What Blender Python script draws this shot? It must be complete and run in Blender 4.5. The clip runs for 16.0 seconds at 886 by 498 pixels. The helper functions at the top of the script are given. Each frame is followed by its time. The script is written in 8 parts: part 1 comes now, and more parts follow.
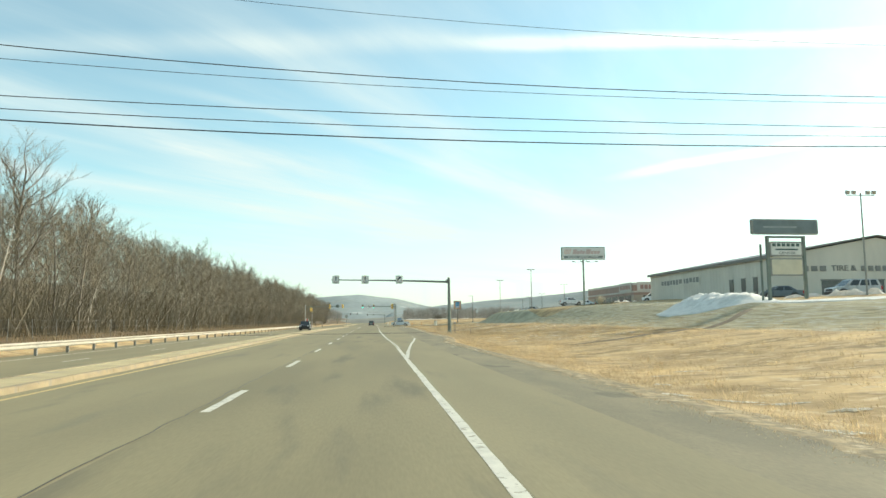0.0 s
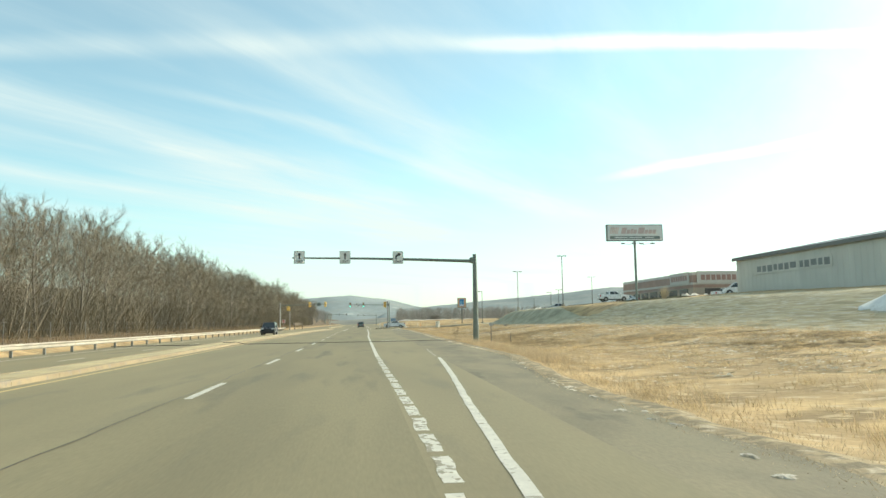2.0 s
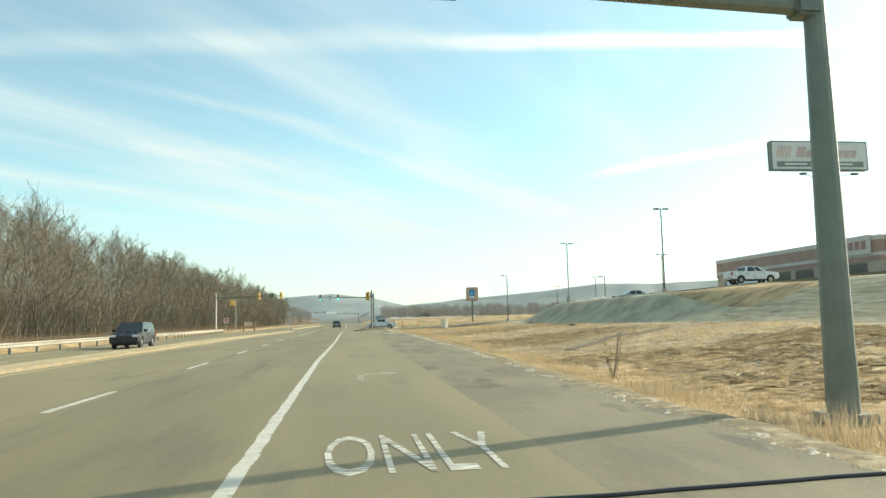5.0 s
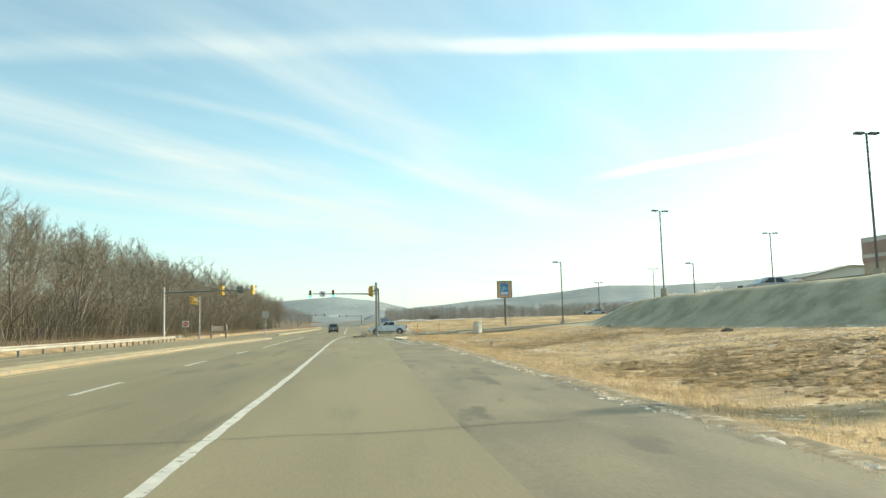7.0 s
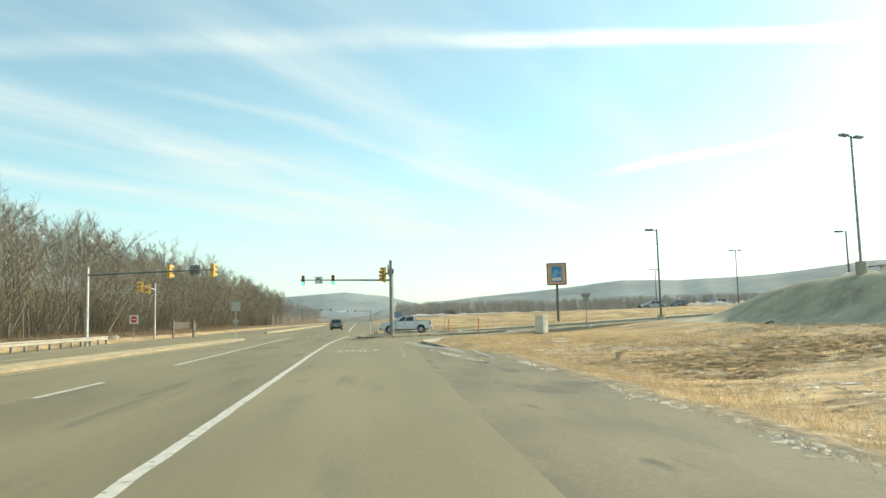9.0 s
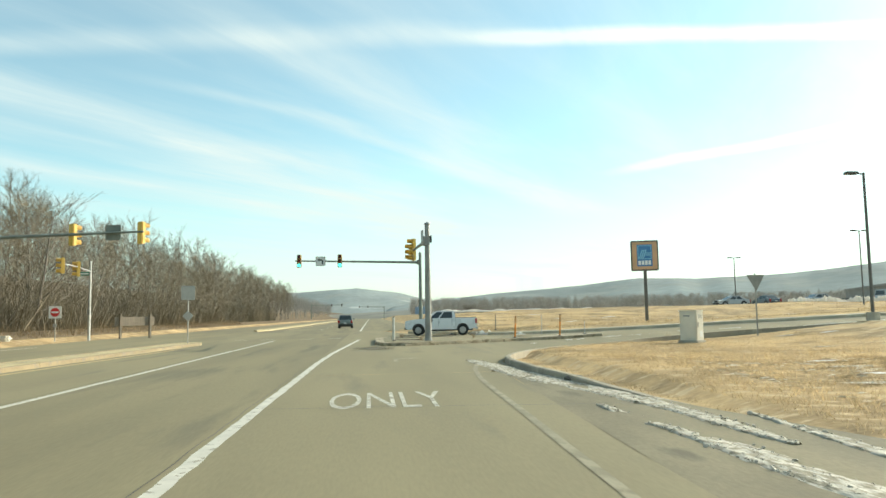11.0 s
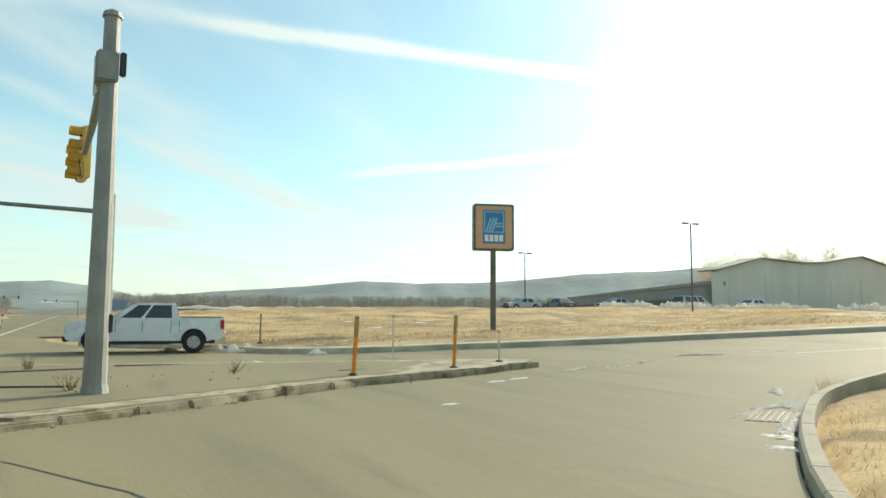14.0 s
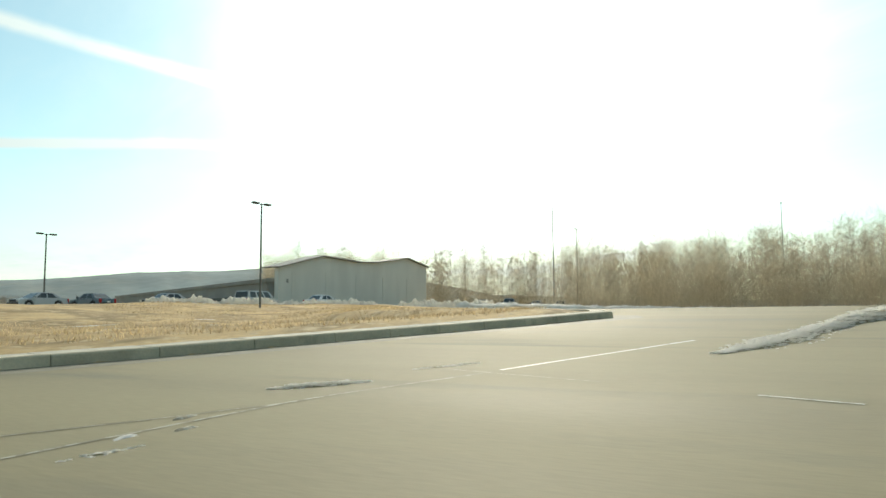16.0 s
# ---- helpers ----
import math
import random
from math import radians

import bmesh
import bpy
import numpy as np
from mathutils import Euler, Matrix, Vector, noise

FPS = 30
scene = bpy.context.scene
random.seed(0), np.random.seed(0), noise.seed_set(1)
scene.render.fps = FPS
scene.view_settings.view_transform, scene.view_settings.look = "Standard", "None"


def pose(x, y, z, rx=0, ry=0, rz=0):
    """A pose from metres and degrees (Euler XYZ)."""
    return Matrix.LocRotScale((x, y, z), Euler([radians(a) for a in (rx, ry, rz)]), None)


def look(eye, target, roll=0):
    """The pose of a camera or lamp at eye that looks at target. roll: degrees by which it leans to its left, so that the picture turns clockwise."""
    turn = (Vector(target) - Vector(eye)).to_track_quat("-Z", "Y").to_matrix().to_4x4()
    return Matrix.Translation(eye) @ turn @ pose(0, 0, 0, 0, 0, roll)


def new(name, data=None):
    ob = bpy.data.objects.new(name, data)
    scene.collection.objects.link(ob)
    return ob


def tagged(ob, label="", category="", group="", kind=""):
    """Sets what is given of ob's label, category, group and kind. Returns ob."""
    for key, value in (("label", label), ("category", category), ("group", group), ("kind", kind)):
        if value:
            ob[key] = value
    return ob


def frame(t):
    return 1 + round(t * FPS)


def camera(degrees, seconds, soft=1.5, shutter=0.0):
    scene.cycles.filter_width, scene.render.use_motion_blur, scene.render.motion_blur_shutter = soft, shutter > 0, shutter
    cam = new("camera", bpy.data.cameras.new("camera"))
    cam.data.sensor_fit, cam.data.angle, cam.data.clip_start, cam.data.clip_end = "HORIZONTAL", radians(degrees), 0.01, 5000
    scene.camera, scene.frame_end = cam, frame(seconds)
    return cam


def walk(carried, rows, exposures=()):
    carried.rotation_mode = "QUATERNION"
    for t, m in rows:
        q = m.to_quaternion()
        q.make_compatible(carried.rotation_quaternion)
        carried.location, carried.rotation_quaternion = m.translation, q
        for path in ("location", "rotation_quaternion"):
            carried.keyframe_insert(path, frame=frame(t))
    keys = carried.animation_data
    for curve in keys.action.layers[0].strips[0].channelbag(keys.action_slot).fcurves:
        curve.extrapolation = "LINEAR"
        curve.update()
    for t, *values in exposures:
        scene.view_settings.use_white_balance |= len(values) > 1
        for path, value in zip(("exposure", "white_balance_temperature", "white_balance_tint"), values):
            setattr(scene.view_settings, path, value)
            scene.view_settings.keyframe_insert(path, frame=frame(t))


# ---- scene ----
cam = camera(62.6, 16.0)
EXPOSURES = [(0.0, 0.50), (13.0, 0.48), (14.0, 0.32), (15.0, 0.13), (16.0, 0.0)]
PATH = [
    (0, (-3.069, -2.307, 1.461), (-2.87, -0.326, 1.657), -0.7),
    (0.5, (-2.889, 6.179, 1.455), (-2.693, 8.16, 1.652), -0.8),
    (1, (-2.722, 14.67, 1.445), (-2.53, 16.651, 1.641), -1.0),
    (1.5, (-2.483, 23.196, 1.456), (-2.296, 25.177, 1.651), -1.2),
    (2, (-2.347, 31.693, 1.454), (-2.125, 33.671, 1.652), -0.9),
    (2.5, (-2.099, 40.231, 1.45), (-1.848, 42.206, 1.642), -0.9),
    (3, (-1.744, 48.799, 1.445), (-1.475, 50.771, 1.635), -1.0),
    (3.5, (-1.45, 57.306, 1.444), (-1.166, 59.277, 1.636), -1.7),
    (4, (-1.127, 65.781, 1.449), (-0.842, 67.751, 1.642), -1.4),
    (4.5, (-0.887, 74.082, 1.443), (-0.623, 76.054, 1.639), -1.6),
    (4.7, (-0.798, 77.298, 1.443), (-0.53, 79.27, 1.635), -1.3),
    (6.8, (0.211, 110.048, 1.449), (0.475, 112.02, 1.651), -1.3),
    (7, (0.303, 113.006, 1.449), (0.561, 114.979, 1.65), -1.4),
    (7.5, (0.523, 119.994, 1.45), (0.776, 121.968, 1.646), -1.2),
    (8, (0.723, 126.615, 1.451), (0.968, 128.591, 1.639), -1.2),
    (8.5, (0.822, 132.925, 1.45), (1.061, 134.902, 1.64), -1.2),
    (8.7, (0.828, 135.326, 1.45), (1.065, 137.302, 1.64), -1.4),
    (10.8, (0.561, 159.22, 1.455), (0.762, 161.202, 1.635), -0.8),
    (11, (0.535, 161.399, 1.447), (0.734, 163.381, 1.629), -0.9),
    (11.5, (0.46, 166.639, 1.456), (0.661, 168.62, 1.639), -0.8),
    (12, (0.373, 171.604, 1.458), (0.601, 173.582, 1.641), -0.6),
    (12.5, (0.511, 175.99, 1.461), (0.803, 177.96, 1.644), -0.7),
    (13, (0.941, 179.946, 1.483), (1.373, 181.891, 1.657), -0.2),
    (13.5, (1.887, 183.852, 1.463), (2.56, 185.727, 1.637), 0.4),
    (14, (3.099, 186.905, 1.415), (4.01, 188.676, 1.597), 0.4),
    (14.5, (4.923, 189.962, 1.353), (6.085, 191.582, 1.519), 1.1),
    (15, (7.085, 192.611, 1.293), (8.479, 194.037, 1.452), -0.2),
    (15.5, (9.115, 194.423, 1.234), (10.687, 195.65, 1.391), -0.4),
    (16, (11.514, 195.971, 1.206), (13.254, 196.94, 1.389), -0.4),
]
walk(cam, [(t, look(e, g, r)) for t, e, g, r in PATH], EXPOSURES)

# ---- world and sun ----
SUN_YAW, SUN_UP = -66.5, 25.0
sun_way = Vector((-math.sin(radians(SUN_YAW)) * math.cos(radians(SUN_UP)),
                  math.cos(radians(SUN_YAW)) * math.cos(radians(SUN_UP)), math.sin(radians(SUN_UP))))
sun_data = bpy.data.lights.new("sun", "SUN")
sun_data.energy, sun_data.angle, sun_data.color = 3.6, radians(0.6), (1.0, 0.885, 0.66)
sun = new("sun", sun_data)
sun.matrix_world = look((60, 120, 90), Vector((60, 120, 90)) - sun_way)


def socket_math(nt, op, a, b=None, clamp=False):
    n = nt.nodes.new("ShaderNodeMath")
    n.operation, n.use_clamp = op, clamp
    for i, v in enumerate((a, b)):
        if v is None:
            continue
        if isinstance(v, (int, float)):
            n.inputs[i].default_value = v
        else:
            nt.links.new(v, n.inputs[i])
    return n.outputs[0]


def smooth(nt, v, a, b):
    n = nt.nodes.new("ShaderNodeMapRange")
    n.interpolation_type = "SMOOTHSTEP"
    n.inputs["From Min"].default_value, n.inputs["From Max"].default_value = a, b
    nt.links.new(v, n.inputs["Value"])
    return n.outputs["Result"]


def build_world():
    w = bpy.data.worlds.new("sky")
    scene.world = w
    w.use_nodes = True
    nt = w.node_tree
    nt.nodes.clear()
    M = lambda op, a, b=None, c=False: socket_math(nt, op, a, b, c)
    sky = nt.nodes.new("ShaderNodeTexSky")
    sky.sky_type, sky.sun_disc = "NISHITA", False
    sky.sun_elevation, sky.sun_rotation = radians(SUN_UP), radians(-SUN_YAW)
    sky.altitude, sky.air_density, sky.dust_density, sky.ozone_density = 300, 1.0, 0.7, 1.5
    co = nt.nodes.new("ShaderNodeTexCoord")
    sep = nt.nodes.new("ShaderNodeSeparateXYZ")
    nt.links.new(co.outputs["Generated"], sep.inputs[0])
    x, y, z = sep.outputs
    zc = M("MAXIMUM", z, 0.05)
    u, v = M("DIVIDE", x, zc), M("DIVIDE", y, zc)
    uv = nt.nodes.new("ShaderNodeCombineXYZ")
    nt.links.new(u, uv.inputs[0])
    nt.links.new(v, uv.inputs[1])

    def noise_tex(scale, angle, stretch, detail=5.0, rough=0.55):
        rot = nt.nodes.new("ShaderNodeMapping")
        rot.inputs["Rotation"].default_value = (0, 0, radians(-angle))
        nt.links.new(uv.outputs[0], rot.inputs[0])
        squeeze = nt.nodes.new("ShaderNodeMapping")
        squeeze.inputs["Scale"].default_value = (scale / stretch, scale, 1)
        nt.links.new(rot.outputs[0], squeeze.inputs[0])
        n = nt.nodes.new("ShaderNodeTexNoise")
        n.inputs["Scale"].default_value, n.inputs["Detail"].default_value = 1.0, detail
        n.inputs["Roughness"].default_value = rough
        n.inputs["Distortion"].default_value = 0.4
        nt.links.new(squeeze.outputs[0], n.inputs["Vector"])
        return n.outputs["Fac"]

    fine = noise_tex(3.2, 58, 4.0, 8.0, 0.62)
    broad = noise_tex(0.75, 55, 3.0, 4.0, 0.5)

    def streak(u0, v0, u1, v1, wide, amount, fade=0.35):
        """A long cloud in the layer's plane from one place to another, wide metres of that plane across."""
        length = math.hypot(u1 - u0, v1 - v0)
        du, dv = (u1 - u0) / length, (v1 - v0) / length
        a = M("SUBTRACT", u, u0)
        b = M("SUBTRACT", v, v0)
        along = M("ADD", M("MULTIPLY", a, du), M("MULTIPLY", b, dv))
        across = M("SUBTRACT", M("MULTIPLY", b, du), M("MULTIPLY", a, dv))
        wobble = M("MULTIPLY", M("SUBTRACT", broad, 0.5), wide * 2.2)
        across = M("ABSOLUTE", M("ADD", across, wobble))
        core = smooth(nt, across, wide, 0.0)
        ends = M("MULTIPLY", smooth(nt, along, -fade, fade), smooth(nt, along, length + fade, length - fade))
        feather = M("ADD", M("MULTIPLY", fine, 1.3), 0.2)
        return M("MULTIPLY", M("MULTIPLY", core, ends), M("MULTIPLY", feather, amount))

    cover = M("ADD", M("MULTIPLY", smooth(nt, fine, 0.35, 0.80), 0.15), 0.15)
    cover = M("ADD", cover, M("MULTIPLY", smooth(nt, broad, 0.40, 0.72), 0.28))
    for s in ((0.4, 2.53, 2.9, 2.22, 0.12, 1.1, 0.3), (1.8, 4.9, 2.95, 3.25, 0.20, 1.5, 0.3),
              (-2.3, 2.0, -0.75, 4.5, 0.42, 0.50, 0.5), (-0.9, 4.3, 0.8, 9.4, 0.85, 0.55, 0.6),
              (-0.95, 3.02, -0.1, 3.70, 0.12, 0.22, 0.3), (-0.25, 3.55, 0.55, 4.68, 0.17, 0.34, 0.4), (0.45, 4.5, 1.9, 6.8, 0.34, 0.55, 0.4),
              (-1.9, 2.72, 0.5, 2.49, 0.17, 0.34, 0.4), (-0.5, 2.35, 0.7, 4.2, 0.27, 0.38, 0.4), (0.55, 4.0, 2.2, 7.2, 0.42, 0.36, 0.5),
              (-2.4, 4.3, -0.5, 7.6, 0.50, 0.40, 0.6)):
        cover = M("ADD", cover, streak(*s))
    # The layer thickens to a white veil low over the ground and round the sun.
    low = smooth(nt, z, 0.20, 0.01)
    cover = M("ADD", cover, M("MULTIPLY", low, 0.42))
    dot = M("ADD", M("ADD", M("MULTIPLY", x, sun_way.x), M("MULTIPLY", y, sun_way.y)), M("MULTIPLY", z, sun_way.z))
    halo = M("POWER", M("MAXIMUM", dot, 0.0), 28.0)
    cover = M("MINIMUM", M("ADD", cover, M("MULTIPLY", halo, 1.5)), 0.97)
    glow = M("ADD", M("MULTIPLY", halo, 2.5), M("MULTIPLY", M("POWER", M("MAXIMUM", dot, 0.0), 120.0), 25.0))
    cloud = nt.nodes.new("ShaderNodeMix")
    cloud.data_type = "RGBA"
    cloud.inputs["A"].default_value = (4.35, 5.0, 4.75, 1)
    cloud.inputs["B"].default_value = (6.4, 6.3, 5.8, 1)
    nt.links.new(halo, cloud.inputs["Factor"])
    bright = nt.nodes.new("ShaderNodeVectorMath")
    bright.operation = "SCALE"
    nt.links.new(cloud.outputs["Result"], bright.inputs[0])
    wide_glow = M("MULTIPLY", M("POWER", M("MAXIMUM", dot, 0.0), 6.0), 1.3)
    nt.links.new(M("ADD", M("ADD", glow, wide_glow), 1.0), bright.inputs["Scale"])
    tint = nt.nodes.new("ShaderNodeMix")
    tint.data_type, tint.blend_type = "RGBA", "MULTIPLY"
    tint.inputs["Factor"].default_value = 1.0
    tint.inputs["B"].default_value = (0.96, 1.24, 1.01, 1)
    nt.links.new(sky.outputs[0], tint.inputs["A"])
    mix = nt.nodes.new("ShaderNodeMix")
    mix.data_type = "RGBA"
    nt.links.new(cover, mix.inputs["Factor"])
    nt.links.new(tint.outputs["Result"], mix.inputs["A"])
    nt.links.new(bright.outputs[0], mix.inputs["B"])
    bg = nt.nodes.new("ShaderNodeBackground")
    bg.inputs["Strength"].default_value = 0.14
    nt.links.new(mix.outputs["Result"], bg.inputs["Color"])
    out = nt.nodes.new("ShaderNodeOutputWorld")
    nt.links.new(bg.outputs[0], out.inputs["Surface"])


build_world()

# ---- materials ----


def material(name, base, rough=0.6, metal=0.0, vary=0.15, scale=2.0, fine=40.0, second=None, spots=(0.5, 0.75),
             bump=0.15, bump_scale=60.0, emit=None, spec=0.5, island=0.0, stretch=(1, 1, 1), third=None, third_at=(0.55, 0.7), third_scale=0.3):
    """A procedural surface: a base colour that varies at two scales, patches of a second and third colour, and fine relief."""
    m = bpy.data.materials.new(name)
    m.use_nodes = True
    nt = m.node_tree
    b = nt.nodes["Principled BSDF"]
    b.inputs["Roughness"].default_value, b.inputs["Metallic"].default_value = rough, metal
    b.inputs["Specular IOR Level"].default_value = spec
    co = nt.nodes.new("ShaderNodeTexCoord")
    mp = nt.nodes.new("ShaderNodeMapping")
    mp.inputs["Scale"].default_value = stretch
    nt.links.new(co.outputs["Object"], mp.inputs[0])

    def tex(s, detail=4.0):
        n = nt.nodes.new("ShaderNodeTexNoise")
        n.inputs["Scale"].default_value, n.inputs["Detail"].default_value = s, detail
        nt.links.new(mp.outputs[0], n.inputs["Vector"])
        return n.outputs["Fac"]

    def mixed(fac, a, c, blend="MIX"):
        n = nt.nodes.new("ShaderNodeMix")
        n.data_type, n.blend_type = "RGBA", blend
        nt.links.new(fac, n.inputs["Factor"])
        if isinstance(a, tuple):
            n.inputs["A"].default_value = a
        else:
            nt.links.new(a, n.inputs["A"])
        if isinstance(c, tuple):
            n.inputs["B"].default_value = c
        else:
            nt.links.new(c, n.inputs["B"])
        return n.outputs["Result"]

    rgb = lambda c, k: tuple(min(1.0, q * k) for q in c) + (1,)
    large, small = tex(scale), tex(fine, 6.0)
    col = mixed(smooth(nt, large, 0.3, 0.7), rgb(base, 1 - vary), rgb(base, 1 + vary))
    if second:
        col = mixed(smooth(nt, tex(scale * 2.3, 6.0), *spots), col, tuple(second) + (1,))
    if third:
        col = mixed(smooth(nt, tex(third_scale, 5.0), *third_at), col, tuple(third) + (1,))
    grain = socket_math(nt, "ADD", socket_math(nt, "MULTIPLY", socket_math(nt, "SUBTRACT", small, 0.5), vary * 2.4), 1.0)
    if island:
        geo = nt.nodes.new("ShaderNodeNewGeometry")
        wobble = socket_math(nt, "MULTIPLY", socket_math(nt, "SUBTRACT", geo.outputs["Random Per Island"], 0.5), 2 * island)
        grain = socket_math(nt, "ADD", grain, wobble)
    sc = nt.nodes.new("ShaderNodeVectorMath")
    sc.operation = "SCALE"
    nt.links.new(col, sc.inputs[0])
    nt.links.new(grain, sc.inputs["Scale"])
    nt.links.new(sc.outputs[0], b.inputs["Base Color"])
    if bump:
        bn = nt.nodes.new("ShaderNodeBump")
        bn.inputs["Strength"].default_value, bn.inputs["Distance"].default_value = bump, 0.02
        nt.links.new(tex(bump_scale, 3.0), bn.inputs["Height"])
        nt.links.new(bn.outputs[0], b.inputs["Normal"])
    rg = socket_math(nt, "ADD", socket_math(nt, "MULTIPLY", socket_math(nt, "SUBTRACT", large, 0.5), 0.25), rough, True)
    nt.links.new(rg, b.inputs["Roughness"])
    if emit:
        b.inputs["Emission Color"].default_value = tuple(emit[:3]) + (1,)
        b.inputs["Emission Strength"].default_value = emit[3]
    return m


def let_light_through(m, share=0.45):
    """Thin dry blades pass part of the light that falls on their backs."""
    nt = m.node_tree
    b = nt.nodes["Principled BSDF"]
    glow = nt.nodes.new("ShaderNodeBsdfTranslucent")
    nt.links.new(b.inputs["Base Color"].links[0].from_socket, glow.inputs["Color"])
    mix = nt.nodes.new("ShaderNodeMixShader")
    mix.inputs[0].default_value = share
    nt.links.new(b.outputs[0], mix.inputs[1])
    nt.links.new(glow.outputs[0], mix.inputs[2])
    out = next(n for n in nt.nodes if n.type == "OUTPUT_MATERIAL")
    nt.links.new(mix.outputs[0], out.inputs["Surface"])
    return m


ASPHALT = material("asphalt_lane", (0.207, 0.181, 0.108), 0.8, vary=0.13, scale=0.45, fine=30, second=(0.150, 0.134, 0.089), spots=(0.52, 0.72),
                   stretch=(1, 0.12, 1), bump=0.05, bump_scale=110, spec=0.2)
ASPHALT_PALE = material("asphalt_turn_lane", (0.230, 0.201, 0.121), 0.82, vary=0.11, scale=0.4, fine=30, second=(0.18, 0.162, 0.107), spots=(0.55, 0.75),
                        stretch=(1, 0.15, 1), bump=0.05, bump_scale=110, spec=0.2)
ASPHALT_OLD = material("asphalt_shoulder", (0.192, 0.167, 0.104), 0.85, vary=0.20, scale=0.7, fine=24, second=(0.205, 0.18, 0.112), spots=(0.5, 0.7),
                       third=(0.125, 0.110, 0.072), third_at=(0.58, 0.66), third_scale=0.9, stretch=(1, 0.3, 1), bump=0.12, bump_scale=70, spec=0.3)
TAR = material("crack_tar", (0.045, 0.042, 0.038), 0.6, vary=0.2, scale=3)
WHITE_LINE = material("white_road_paint", (0.52, 0.50, 0.42), 0.65, vary=0.10, scale=3, fine=20, second=(0.26, 0.24, 0.18), spots=(0.57, 0.66), bump=0.2)
FADED_LINE = material("faded_road_paint", (0.34, 0.32, 0.24), 0.7, vary=0.1, scale=3, fine=20, second=(0.20, 0.178, 0.11), spots=(0.42, 0.55), bump=0.2)
YELLOW_LINE = material("yellow_road_paint", (0.52, 0.38, 0.15), 0.65, vary=0.1, scale=3, second=(0.25, 0.2, 0.11), spots=(0.6, 0.7))
WORN_WORD = material("worn_white_lettering", (0.56, 0.54, 0.45), 0.7, vary=0.1, scale=2.5, fine=20, second=(0.22, 0.20, 0.145), spots=(0.47, 0.56), stretch=(0.5, 2.6, 1), bump=0.2)
WORN_DASH = material("cracked_white_dash_paint", (0.52, 0.50, 0.42), 0.7, vary=0.1, scale=4, fine=20, second=(0.24, 0.215, 0.15), spots=(0.50, 0.58), stretch=(1, 0.7, 1), bump=0.2)
SCRAPED = material("scraped_asphalt", (0.265, 0.236, 0.155), 0.8, vary=0.12, scale=2, fine=20, second=(0.20, 0.178, 0.11), spots=(0.42, 0.6), stretch=(1, 0.5, 1))
KERB = material("dull_grey_kerb", (0.33, 0.295, 0.22), 0.9, vary=0.15, scale=0.8, fine=22, second=(0.44, 0.39, 0.29), spots=(0.55, 0.7), bump=0.4)
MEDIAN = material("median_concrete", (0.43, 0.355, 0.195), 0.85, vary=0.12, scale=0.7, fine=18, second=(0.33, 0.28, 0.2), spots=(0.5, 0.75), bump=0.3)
# Kerb faces are coloured darker than the top to give its shadow line.
MEDIAN_FACE = material("median_kerb_shade", (0.27, 0.212, 0.12), 0.8, vary=0.15, scale=1.2, second=(0.22, 0.19, 0.14), spots=(0.5, 0.7))
CONCRETE = material("kerb_concrete", (0.40, 0.37, 0.30), 0.88, vary=0.13, scale=0.8, fine=22, second=(0.27, 0.25, 0.2), spots=(0.52, 0.7), bump=0.4)
ISLAND_KERB = material("crumbling_tan_concrete", (0.36, 0.31, 0.215), 0.92, vary=0.2, scale=1.3, fine=16, second=(0.22, 0.18, 0.11), spots=(0.46, 0.62), bump=0.7, bump_scale=14)
PALE_CONCRETE = material("pale_dry_concrete", (0.50, 0.46, 0.37), 0.9, vary=0.12, scale=0.9, fine=20, second=(0.40, 0.35, 0.26), spots=(0.55, 0.7), bump=0.3)
FAR_FACE = material("weathered_tan_kerb", (0.54, 0.47, 0.33), 0.9, vary=0.18, scale=0.8, fine=22, second=(0.42, 0.36, 0.25), spots=(0.5, 0.7), bump=0.4)
# Darkened to put the shade below the far kerb into the gutter's colour.
GUTTER = material("shade_grey_gutter", (0.185, 0.17, 0.12), 0.8, vary=0.15, scale=0.8, fine=22, second=(0.20, 0.185, 0.13), spots=(0.5, 0.7), stretch=(0.3, 1, 1), bump=0.3)
STRAW = material("winter_grass_ground", (0.435, 0.315, 0.165), 0.95, vary=0.30, scale=0.22, fine=7, second=(0.25, 0.185, 0.10), spots=(0.46, 0.64),
                 third=(0.475, 0.37, 0.225), third_at=(0.54, 0.64), third_scale=2.2, stretch=(0.7, 1.2, 1), bump=1.0, bump_scale=9, spec=0.1)
BANK = material("dull_green_bank_turf", (0.41, 0.375, 0.26), 0.95, vary=0.22, scale=0.5, fine=9, second=(0.47, 0.42, 0.29), spots=(0.5, 0.75), bump=0.8, bump_scale=14, spec=0.1)
BANK_ROWS = material("mown_bank_turf", (0.36, 0.315, 0.20), 0.95, vary=0.2, scale=1.6, fine=9, second=(0.45, 0.42, 0.33), spots=(0.48, 0.66), third=(0.24, 0.21, 0.125), third_at=(0.52, 0.66), third_scale=2.2, stretch=(1.3, 0.16, 1.3), bump=0.8, bump_scale=10, spec=0.1)
LITTER = material("leaf_litter_slope", (0.165, 0.125, 0.08), 0.95, vary=0.25, scale=0.4, fine=8, second=(0.13, 0.10, 0.065), spots=(0.45, 0.7), bump=0.8, bump_scale=8, spec=0.1)
SNOW_DIRTY = material("dirty_crusted_snow", (0.48, 0.445, 0.36), 0.85, vary=0.25, scale=3.5, fine=18, second=(0.25, 0.22, 0.15), spots=(0.42, 0.60), stretch=(1.6, 0.6, 1), bump=0.9, bump_scale=16)
